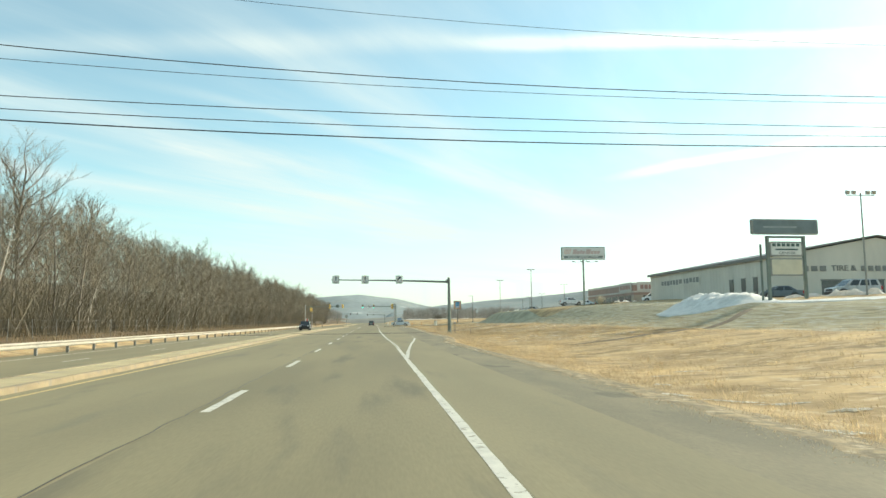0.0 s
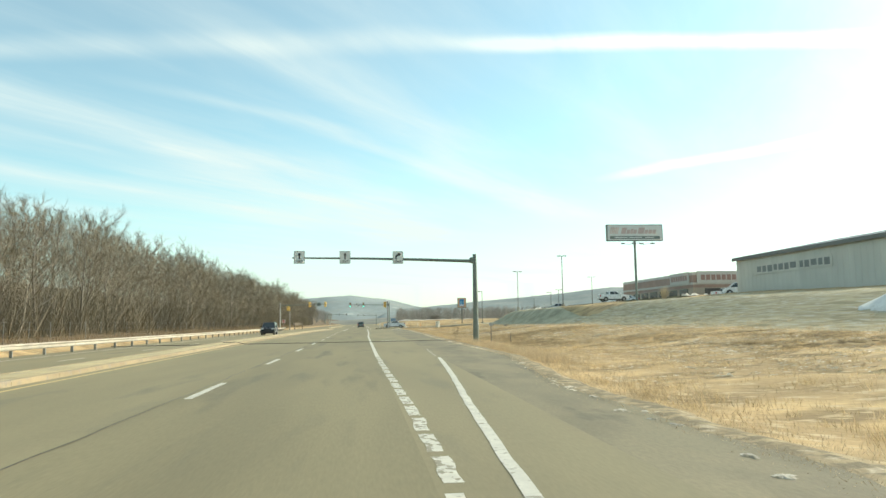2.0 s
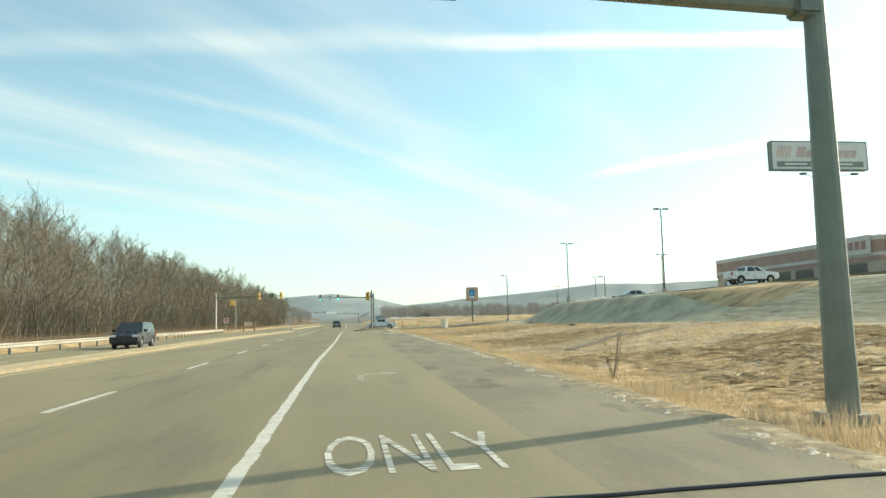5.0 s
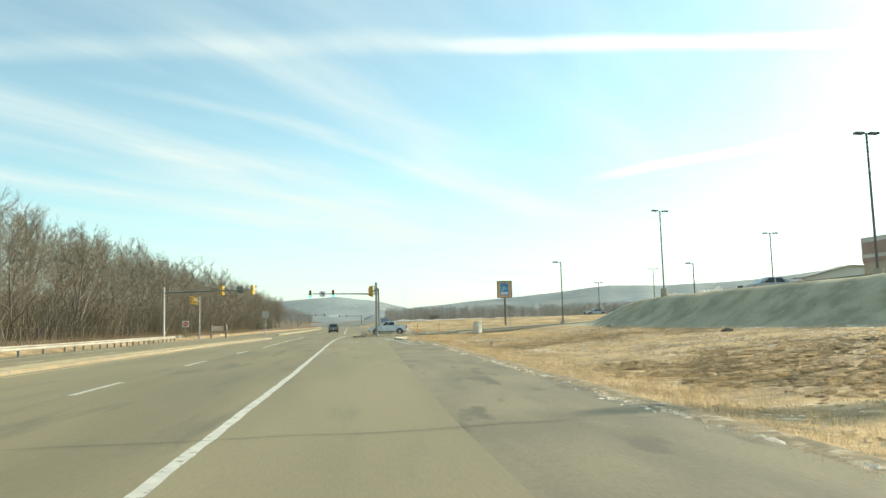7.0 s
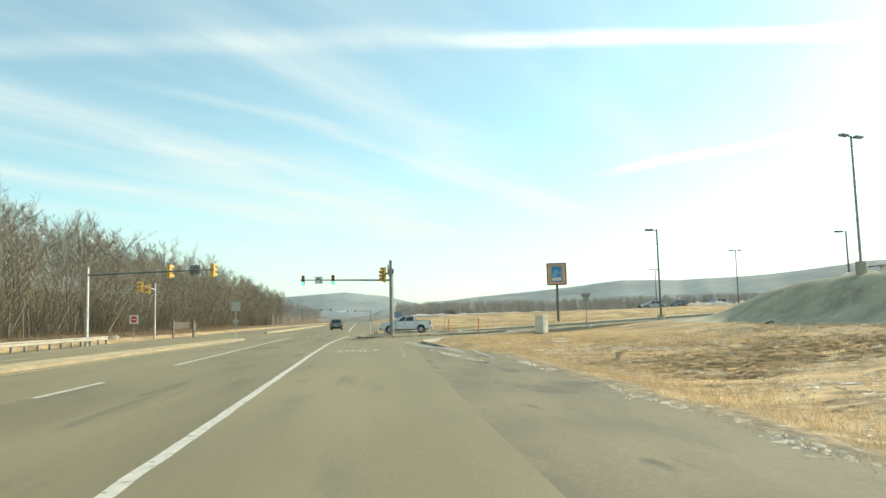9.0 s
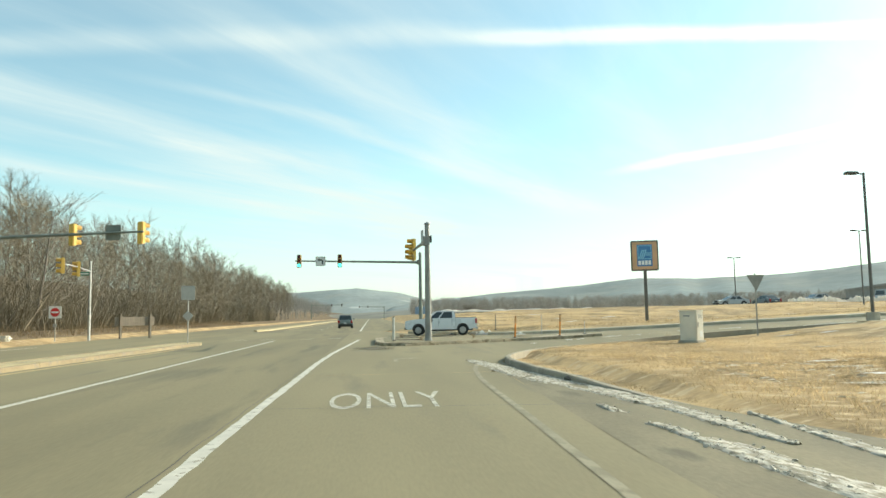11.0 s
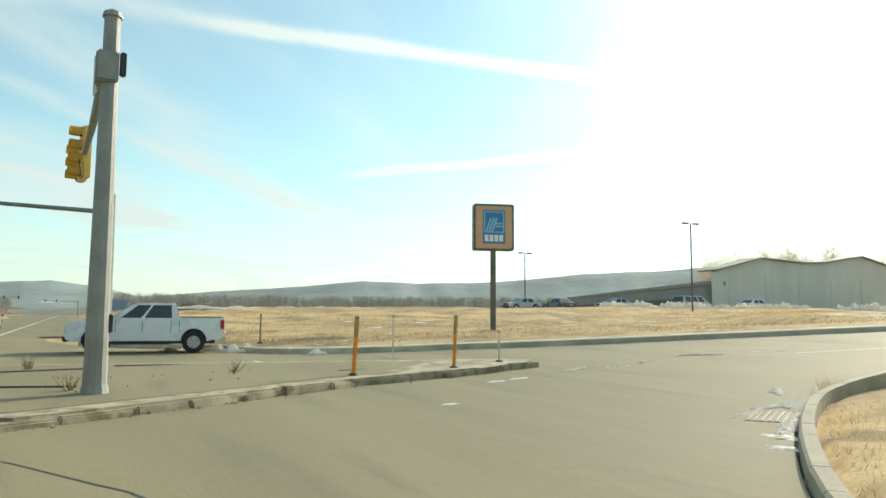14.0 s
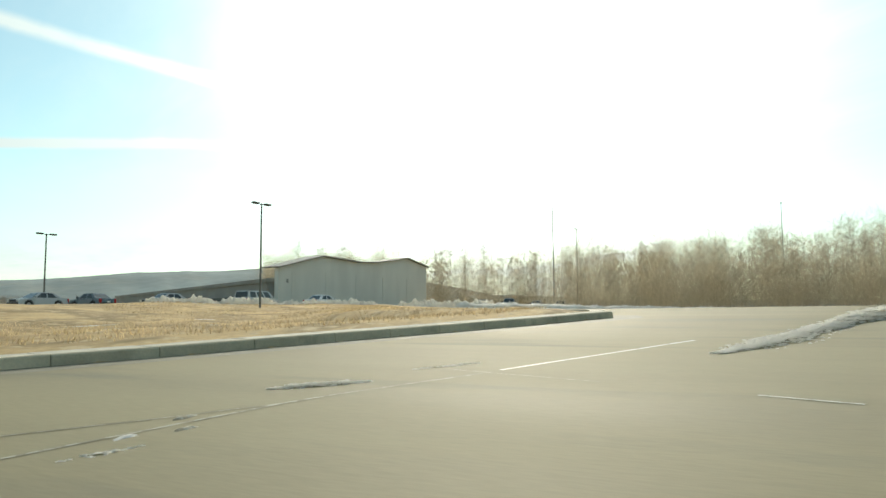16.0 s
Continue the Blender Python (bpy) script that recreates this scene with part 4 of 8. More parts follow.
def signal_head(parent, at, turn, sections, body, lit=None, name="signal_head"):
    """A traffic signal with visors, facing -y before it is turned about z. lit: the number of the lit lamp from the top."""
    m = Matrix.Translation(at) @ pose(0, 0, 0, 0, 0, turn)
    tall = 0.36 * sections
    head = part(name, moved(made_box((-0.18, -0.12, -tall / 2), (0.18, 0.12, tall / 2), 0.04), m), body, parent)
    for k in range(sections):
        z = tall / 2 - 0.18 - 0.36 * k
        bm = bmesh.new()
        rim = [(0.15 * math.cos(radians(a)), 0.15 * math.sin(radians(a))) for a in range(-40, 221, 20)]
        a = [bm.verts.new((x, -0.12, z + q)) for x, q in rim]
        b = [bm.verts.new((x * 0.97, -0.40, z + q * 0.97)) for x, q in rim]
        for i in range(len(rim) - 1):
            bm.faces.new((a[i], a[i + 1], b[i + 1], b[i]))
        bmesh.ops.solidify(bm, geom=bm.faces[:], thickness=0.006)
        part("visor", moved(bm, m), body, head)
        bm = bmesh.new()
        tube(bm, [(0, -0.115, z), (0, -0.135, z), (0, -0.15, z)], [0.145, 0.13, 0.07], 14)
        bmesh.ops.recalc_face_normals(bm, faces=bm.faces)
        on = lit == k
        part("lens", moved(bm, m), LENS_ON if on else LENS_OFF, head, "lit green lens" if on else "")
    return head


def build_signals():
    # The pole on the island, with an arm away over the side road.
    t = thing("signal_pole", "tall grey steel signal pole on the traffic island", "traffic signal", (3.55, 199.75, 0.15))
    part("pole", made_tube([(0, 0, -0.3), (0, 0, 0.05), (0, 0, 6.12)], [0.185, 0.18, 0.125], 12), POLE_GREY, t)
    part("collar", made_tube([(0, 0, 0.0), (0, 0, 0.14)], [0.215, 0.195], 12), POLE_GREY, t)
    part("pole_cap", made_tube([(0, 0, 6.12), (0, 0, 6.2), (0, 0, 6.26)], [0.16, 0.14, 0.04], 12), POLE_GREY, t)
    part("arm", made_tube([(-0.05, 0.1, 5.25), (-0.12, 5.0, 5.46), (-0.25, 11.0, 5.62)], [0.11, 0.085, 0.06], 8), POLE_GREEN, t)
    part("arm_bracket", made_box((-0.22, -0.2, 5.0), (0.12, 0.3, 5.5), 0.03), POLE_GREY, t)
    part("side_box", made_box((0.14, -0.06, 5.15), (0.24, 0.06, 5.55), 0.02), SIGNAL_DARK, t)
    sign = part("arm_sign", moved(upright_plate(0.6, 0.75, 0.02, 0.05), Matrix.Translation((-0.16, 1.5, 5.62)) @ pose(0, 0, 0, 0, 0, -82)), SIGN_BACK, t, "grey sign plate on the arm, seen almost edge-on")
    signal_head(t, (-0.20, 8.9, 5.60), -75, 4, SIGNAL_YELLOW)
    signal_head(t, (-0.26, 10.6, 5.60), -75, 3, SIGNAL_YELLOW)
    loop = [(-0.35 + 0.12 * math.sin(q * 2), 8.2 + 0.4 * q, 5.3 - 0.5 * math.sin(q * math.pi)) for q in [k / 10 for k in range(11)]]
    part("cable", made_tube(loop, 0.012, 5), PLASTIC, t)
    part("push_button", made_box((0.12, -0.05, 0.95), (0.22, 0.05, 1.25), 0.02), SIGNAL_DARK, t)
    # The arm over the main road, whose lamps face the camera.
    s = thing("signal_mast", "grey-green signal mast with green lights over the highway", "traffic signal", (4.75, 223.0, 0))
    part("pole", made_tube([(0, 0, -0.3), (0, 0, 0.05), (0, 0, 6.75)], [0.18, 0.175, 0.115], 12), POLE_GREEN, s)
    part("pole_cap", made_tube([(0, 0, 6.75), (0, 0, 6.85)], [0.14, 0.06], 12), POLE_GREEN, s)
    part("arm", made_tube([(-0.1, 0, 5.98), (-5, 0, 6.08), (-10.45, 0, 6.18)], [0.11, 0.085, 0.055], 8), POLE_GREEN, s)
    part("arm_bracket", made_box((-0.28, -0.16, 5.8), (0.04, 0.16, 6.18), 0.03), POLE_GREEN, s)
    for x in (-10.1, -6.75):
        signal_head(s, (x, -0.2, 6.14), 0, 3, SIGNAL_TAN, 2)
    plate = part("sign_plate", moved(upright_plate(0.8, 0.78, 0.02, 0.05), Matrix.Translation((-8.35, -0.16, 6.12))), SIGN_BLACK, s, "white left-turn sign with a black arrow")
    part("face", moved(upright_plate(0.75, 0.73, 0.012, 0.05), Matrix.Translation((-8.35, -0.172, 6.12))), SIGN_WHITE, plate)
    bm = bmesh.new()
    pts = [(0.22, -0.22), (0.10, -0.22), (0.10, 0.0), (0.02, 0.06), (-0.08, 0.06), (-0.08, -0.02), (-0.28, 0.12), (-0.08, 0.26), (-0.08, 0.18), (0.08, 0.17), (0.22, 0.06)]
    bm.faces.new([bm.verts.new((-8.35 + a, -0.182, 6.12 + b)) for a, b in pts])
    bmesh.ops.recalc_face_normals(bm, faces=bm.faces)
    part("arrow", bm, SIGN_BLACK, plate)
    # The mast beside the far carriageway; its lamps face the oncoming side.
    m = thing("signal_mast", "grey signal mast with yellow-backed heads over the far carriageway", "traffic signal", (-20.73, 200.18, 0), -13)
    part("pole", made_tube([(0, 0, -0.6), (0, 0, 6.15)], [0.17, 0.11], 12), STEEL, m)
    part("pole_cap", made_tube([(0, 0, 6.15), (0, 0, 6.25)], [0.14, 0.06], 10), STEEL, m)
    part("arm", made_tube([(0.1, 0, 5.62), (5, 0, 5.68), (10.6, 0, 5.74)], [0.10, 0.08, 0.05], 8), POLE_GREEN, m)
    for x in (10.4, 6.8):
        signal_head(m, (x, 0.15, 5.70), 163, 3, SIGNAL_YELLOW)
    part("sign_back", moved(upright_plate(0.8, 0.75, 0.02, 0.04), Matrix.Translation((8.95, 0.12, 5.75))), POLE_GREEN, m, "back of a dark sign plate")
    p = thing("signal_post", "slim grey post with yellow signal heads and a street sign", "traffic signal", (-20.3, 218.2, 0))
    part("pole", made_tube([(0, 0, -0.3), (0, 0, 5.9)], [0.11, 0.075], 10), STEEL, p)
    part("arm", made_tube([(0, 0, 5.15), (0.15, -3.0, 5.3), (0.2, -5.6, 5.35)], [0.05, 0.045, 0.04], 6), STEEL, p)
    signal_head(p, (0.2, -5.5, 5.2), -65, 3, SIGNAL_YELLOW)
    signal_head(p, (0.15, -2.7, 5.15), -65, 3, SIGNAL_YELLOW)
    blade = part("street_name_blade", made_box((-0.85, -0.03, 4.85), (-0.05, 0.0, 5.1), 0.008), SIGN_GREEN, p, "green street name blade")
    part("unreadable_bar", made_box((-0.75, -0.036, 4.93), (-0.15, -0.03, 5.02)), SIGN_WHITE, blade)
    part("control_box", made_box((-0.1, -0.26, 1.9), (0.1, -0.08, 2.3), 0.02), POLE_GREY, p)
    # A further junction down the road.
    for x, y, flip, n in ((-24.0, 470.0, 1, 2), (7.5, 540.0, -1, 2)):
        f = thing("signal_mast", "distant signal mast over the highway", "traffic signal", (x, y, 0))
        part("pole", made_tube([(0, 0, -0.3), (0, 0, 7.0)], [0.2, 0.14], 8), POLE_GREEN, f)
        part("arm", made_tube([(0, 0, 6.4), (flip * 13, 0, 6.6)], [0.12, 0.08], 6), POLE_GREEN, f)
        for k in range(n):
            signal_head(f, (flip * (12.6 - 4.2 * k), -0.2, 6.5), 0, 3, SIGNAL_DARK)


build_signals()


def build_small_signs():
    t = post_sign("keep_right_sign", "bare metal backs of a square and a diamond sign", (-9.75, 204.0, 0.13),
                  ((0.76, 0.80, 2.82, SIGN_BACK, SIGN_BACK, ""), (0.60, 0.60, 1.52, SIGN_BACK, SIGN_BACK, "diamond")), 3.2)
    d = post_sign("no_entry_sign", "white sign with a red disc on a thin post", (-21.5, 215.2, 0.35),
                  ((0.85, 0.85, 1.75, SIGN_WHITE, SIGN_BACK, ""),), 2.1)
    bm = bmesh.new()
    tube(bm, [(0, -0.045, 1.75), (0, -0.036, 1.75)], 0.31, 20)
    bmesh.ops.recalc_face_normals(bm, faces=bm.faces)
    disc = part("red_disc", bm, SIGN_RED, d)
    part("white_bar", made_box((-0.24, -0.052, 1.69), (0.24, -0.044, 1.81)), SIGN_WHITE, disc)
    part("low_plate", made_box((-0.14, -0.03, 0.7), (0.14, -0.01, 0.95), 0.01), SIGN_BACK, d)
    b = thing("wooden_board_sign", "brown timber board seen from behind on two posts", "sign", (-18.6, 223.5, 0), 48)
    for x in (-1.3, 1.3):
        part("post", made_box((x - 0.09, -0.09, -0.4), (x + 0.09, 0.09, 2.0), 0.015), WOOD_POST, b)
    for k in range(3):
        part("board", made_box((-1.75, 0.09, 1.02 + 0.24 * k), (1.75, 0.14, 1.25 + 0.24 * k), 0.008), WOOD_POST, b)
    post_sign("yield_sign", "grey back of a triangular give-way sign on a thin post", (18.2, 193.4, height(18.2, 193.4)),
              ((0.85, 0.76, 2.45, POLE_GREY, SIGN_BACK, "triangle"),), 2.9, POLE_GREY)
    s = post_sign("small_roadside_sign", "small faded sign on a short wooden post in the grass", (6.85, 83.5, height(6.85, 83.5)),
                  ((0.30, 0.20, 1.50, SIGN_BACK, SIGN_BACK, ""),), 1.56, WOOD_POST, 0.035)
    for z, w in ((1.54, 0.20), (1.47, 0.16)):
        part("unreadable_bar", made_box((-w / 2, -0.036, z - 0.012), (w / 2, -0.031, z + 0.012)), POLE_GREY, s)
    post_sign("direction_sign", "grey-blue sign board far down the road", (7.4, 262.0, 0), ((1.5, 1.0, 2.2, material("blue_sign_sheet", (0.20, 0.29, 0.40), 0.45, vary=0.1), SIGN_BACK, ""),), 3.1)
    post_sign("wooden_stake", "short wooden stake in the grass", (9.6, 90.0, height(9.6, 90)), (), 0.7, WOOD_POST, 0.035)


build_small_signs()


def build_delineators():
    orange = material("orange_plastic", (0.75, 0.27, 0.03), 0.6, vary=0.12, scale=3)
    pale = material("faded_white_plastic", (0.62, 0.60, 0.54), 0.6, vary=0.1, scale=3)
    faded = material("faded_orange_plastic", (0.46, 0.25, 0.09), 0.7, vary=0.15, scale=3)
    grey = material("dull_grey_plastic", (0.24, 0.22, 0.18), 0.7, vary=0.15)

    def marker(x, y, z, tall, mat, label, wide=0.045, lean=0.0):
        t = thing("delineator_post", label, "delineator", (x, y, z), 0, "delineators")
        bm = bmesh.new()
        tube(bm, [(0, 0, 0.05), (lean * 0.5, 0, tall * 0.5), (lean, 0, tall)], [wide, wide, wide * 0.9], 8)
        bmesh.ops.recalc_face_normals(bm, faces=bm.faces)
        part("post", bm, mat, t)
        if mat is orange:
            part("grey_sleeve", made_tube([(lean * 0.68, 0, tall * 0.68), (lean, 0, tall)], wide * 1.04, 8), faded, t, "faded upper sleeve")
        part("base", made_tube([(0, 0, 0.0), (0, 0, 0.06)], [0.12, 0.08], 10), PLASTIC, t)
        part("cap", made_tube([(lean, 0, tall), (lean, 0, tall + 0.03)], [wide * 1.15, wide * 0.8], 8), PLASTIC, t)

    marker(8.48, 201.4, 0.15, 1.2, orange, "leaning orange plastic delineator on the island", 0.05, 0.06)
    marker(11.17, 202.0, 0.19, 1.2, orange, "orange plastic delineator near the island's end", 0.045, 0.05)
    marker(10.75, 204.6, 0.17, 1.2, pale, "thin pale delineator on the island", 0.02)
    marker(12.83, 202.7, 0.25, 0.75, pale, "short pale delineator at the island's end", 0.025)
    marker(1.75, 200.4, 0.15, 1.25, pale, "broad white delineator at the island's nose", 0.07)
    for x, y, m, h, lab in ((9.8, 215.0, grey, 1.1, "dark post by the far kerb"), (7.6, 218.2, pale, 0.95, "pale post by the far kerb"), (5.0, 221.2, orange, 1.1, "orange post by the far kerb"), (4.3, 223.0, orange, 1.1, "orange post by the far kerb")):
        marker(x, y + 0.3, height(x, y + 0.5), h, m, lab, 0.035)


build_delineators()


def build_cabinet():
    beige = material("cream_cabinet_enamel", (0.70, 0.66, 0.55), 0.5, vary=0.06, scale=2)
    c = thing("signal_cabinet", "cream metal signal control cabinet on a concrete plinth in the grass", "utility cabinet", (14.15, 191.45, height(14.1, 191.4) + 0.05), 36)
    part("plinth", made_box((-0.36, -0.46, -0.3), (0.36, 0.46, 0.06), 0.02), CONCRETE, c)
    part("body", made_box((-0.29, -0.38, 0.06), (0.29, 0.38, 1.27), 0.012), beige, c)
    part("lid", made_box((-0.32, -0.41, 1.27), (0.32, 0.41, 1.33), 0.015), beige, c)
    door = part("door", made_box((-0.26, -0.40, 0.14), (0.26, -0.38, 1.22), 0.006), beige, c)
    part("handle", made_box((-0.20, -0.43, 0.62), (-0.17, -0.40, 0.82), 0.005), POLE_GREY, door)
    part("label_plate", made_box((-0.05, -0.406, 0.20), (0.17, -0.40, 0.46)), SIGN_WHITE, door)
    for k in range(5):
        part("vent_slot", made_box((-0.15, -0.406, 0.98 + 0.035 * k), (0.15, -0.40, 0.995 + 0.035 * k)), POLE_GREY, door)
    part("side_panel", made_box((-0.302, -0.33, 0.14), (-0.29, 0.33, 1.22), 0.004), beige, c)
    part("small_plate", made_box((-0.308, -0.1, 1.06), (-0.302, 0.2, 1.12)), POLE_GREY, c)


build_cabinet()


def light_pole(label, at, tall, heads, turn=0.0, plinth=0.0, mat=None, arm=0.75):
    """A car park lamp: pole, arms and flat heads. heads: their bearings."""
    mat = mat or POLE_DARK
    t = thing("car_park_lamp", label, "street lamp", at, turn, "car park lamps")
    if plinth:
        part("plinth", made_tube([(0, 0, -0.5), (0, 0, plinth)], 0.30, 14), CONCRETE, t)
    part("pole", made_tube([(0, 0, -0.3), (0, 0, tall)], [0.085, 0.06], 8), mat, t)
    for a in heads:
        m = pose(0, 0, tall, 0, 0, a)
        part("arm", moved(made_tube([(0, 0, -0.08), (arm * 0.55, 0, -0.03)], 0.035, 6), m), mat, t)
        part("lamp_head", moved(made_box((arm * 0.45, -0.17, -0.10), (arm * 0.45 + 0.62, 0.17, 0.04), 0.03), m), mat, t)


def build_lamps():
    z = lambda x, y: height(x, y)
    light_pole("tall dark car park lamp on a concrete footing above the bank", (29.1, 177.0, z(29.6, 177)), 8.0, (0, 180), 20, 0.75, POLE_GREY)
    light_pole("tall dark car park lamp on a concrete footing above the bank", (31.6, 152.7, 3.3), 9.0, (0, 180), 0, 0.75, POLE_DARK, 0.4)
    light_pole("dark single-headed lamp beside the side road", (24.6, 194.4, height(24.6, 193.6)), 7.3, (180,), 0, 0.5)
    light_pole("twin-headed car park lamp above the bank", (49.7, 192.8, height(49.7, 192.6)), 11.05 - height(49.7, 192.6), (0, 180))
    light_pole("twin-headed car park lamp behind the grass mound", (53.6, 235.5, 1.6), 8.4, (0, 180))
    light_pole("twin-headed car park lamp in the far car park", (52.5, 261.1, 1.9), 7.2, (0, 180))
    light_pole("slim single-headed lamp behind the crest of the bank", (40.3, 193.6, height(40.3, 193.6)), 7.7 - height(40.3, 193.6), (180,))
    light_pole("twin-headed lamp in front of the scrubby trees", (161.0, 246.5, 1.2), 18.4, (0, 180))
    light_pole("single-headed lamp against the bright sky", (169.0, 207.0, 0.55), 22.6, (0,))
    t = thing("floodlight_mast", "tall grey pole with four floodlights above the tyre shop", "street lamp", (36.2, 52.0, 2.6))
    part("pole", made_tube([(0, 0, -0.4), (0, 0, 8.7)], [0.085, 0.055], 10), POLE_GREY, t)
    part("crossbar", made_tube([(-1.2, 0, 8.5), (1.2, 0, 8.5)], 0.04, 6), POLE_GREY, t)
    for x in (-1.12, -0.6, 0.6, 1.12):
        lamp = part("floodlight", moved(made_box((-0.16, -0.12, -0.14), (0.16, 0.16, 0.14), 0.03), pose(x, -0.05, 8.72, 20, 0, 12 if x < 0 else -12)), SIGN_BACK, t)
    for x, y, base, tall in ((199.0, 266.0, 1.2, 31.8),):
        q = thing("bare_pole", "thin grey pole rising behind the car park", "pole", (x, y, base))
        part("shaft", made_tube([(0, 0, -0.3), (0, 0, tall)], [0.2, 0.1], 6), POLE_GREY, q)


build_lamps()


def build_wires():
    for n, (zl, zm, zr, yy, r) in enumerate(((8.95, 8.15, 8.0, 17.6, 0.016), (8.7, 8.05, 7.93, 18.0, 0.010), (7.5, 7.1, 7.0, 17.4, 0.014), (7.15, 6.75, 6.75, 17.4, 0.014), (6.85, 6.42, 6.45, 17.4, 0.020), (11.0, 9.9, 9.6, 17.6, 0.008))):
        pts = []
        for k in range(33):
            x = -48 + 3 * k
            # A sagging curve through the three known heights.
            a, b, c = -13.0, 0.5, 14.0
            z = zl * (x - b) * (x - c) / ((a - b) * (a - c)) + zm * (x - a) * (x - c) / ((b - a) * (b - c)) + zr * (x - a) * (x - b) / ((c - a) * (c - b))
            # The line runs a little aslant to the road.
            k2 = (23.3 + 0.2 * x) / 19.7
            pts.append((-3.07 + k2 * (x + 3.07), -2.3 + k2 * (yy + 2.3), 1.46 + k2 * (z - 1.46)))
        w = link("overhead_wire", made_tube(pts, r, 5), PLASTIC)
        tagged(w, "thin black overhead wire crossing the highway", "wire", group="overhead wires")


build_wires()

# ---- big signs and buildings ----


def pylon_frame_panel(parent, name, w, h, z, y, face, edge, label="", thick=0.5):
    body = part(name, moved(upright_plate(w, h, thick, 0.12), Matrix.Translation((0, y, z))), edge, parent, label)
    part("face", moved(upright_plate(w - 0.24, h - 0.24, 0.02, 0.08), Matrix.Translation((0, y - thick / 2 - 0.008, z))), face, body)
    part("rear_face", moved(upright_plate(w - 0.24, h - 0.24, 0.02, 0.08), Matrix.Translation((0, y + thick / 2 + 0.008, z))), face, body)
    return body


def bar(parent, lo, hi, mat, name="plain_bar"):
    return part(name, made_box(lo, hi), mat, parent)


def build_parts_store_sign():
    white = material("aged_white_sign_face", (0.70, 0.69, 0.66), 0.4, vary=0.05, scale=1)
    # Haze is mixed into these film colours, washing out the red and charcoal.
    red = material("hazed_red_sign_film", (0.56, 0.42, 0.39), 0.45, vary=0.1, scale=1)
    orange = material("hazed_orange_sign_film", (0.66, 0.46, 0.38), 0.45, vary=0.1, scale=1)
    grey = material("charcoal_sign_band", (0.20, 0.22, 0.20), 0.45, vary=0.1)
    t = thing("pole_sign", "white lit-box pole sign with red and charcoal shapes above the bank", "shop sign", (38.7, 137.4, 3.9))
    part("pole", made_tube([(0, 0, -0.6), (0, 0, 9.2)], [0.19, 0.17], 12), POLE_GREEN, t)
    body = pylon_frame_panel(t, "sign_box", 8.75, 2.5, 10.45, 0, white, POLE_GREEN)
    f = -0.285
    # Slanted stripes, a slanted word-long shape and a dark band with a pale bar.
    for k in range(5):
        bm = made_box((-3.95 + 0.27 * k, f - 0.01, 10.3), (-3.81 + 0.27 * k, f, 11.25))
        for v in bm.verts:
            v.co.x += (v.co.z - 10.3) * 0.28
        part("stripe", bm, orange, body)
    for k, (a, b, h0, h1) in enumerate(((-2.2, -1.45, 10.3, 11.2), (-1.35, -0.85, 10.3, 10.9), (-0.75, -0.4, 10.3, 11.05), (-0.3, 0.2, 10.3, 10.9), (0.4, 1.35, 10.3, 11.2), (1.45, 1.95, 10.3, 10.9), (2.05, 2.6, 10.3, 10.9), (2.7, 3.2, 10.3, 10.9))):
        bm = made_box((a, f - 0.01, h0), (b, f, h1))
        for v in bm.verts:
            v.co.x += (v.co.z - 10.3) * 0.28
        part("plain_shape", bm, red, body)
    bar(body, (-3.9, f - 0.01, 9.5), (3.9, f, 9.95), grey, "dark_band")
    for a, b in ((-3.2, -1.2), (-0.9, 1.1), (1.5, 2.9)):
        bar(body, (a, f - 0.02, 9.65), (b, f - 0.01, 9.8), white)
    for s in (-1, 1):
        part("lamp_arm", made_tube([(0, 0, 9.0), (s * 1.2, -0.7, 8.6), (s * 2.3, -1.2, 8.75)], 0.03, 5), POLE_GREEN, t)
        part("lamp_arm", made_tube([(s * 0.6, 0, 9.2), (s * 0.6, -0.9, 8.6)], 0.03, 5), POLE_GREEN, t)
        for x in (0.6, 2.3):
            part("lamp_head", made_box((s * x - 0.28, -1.4, 8.62), (s * x + 0.28, -1.05, 8.8), 0.04), POLE_GREEN, t)


build_parts_store_sign()


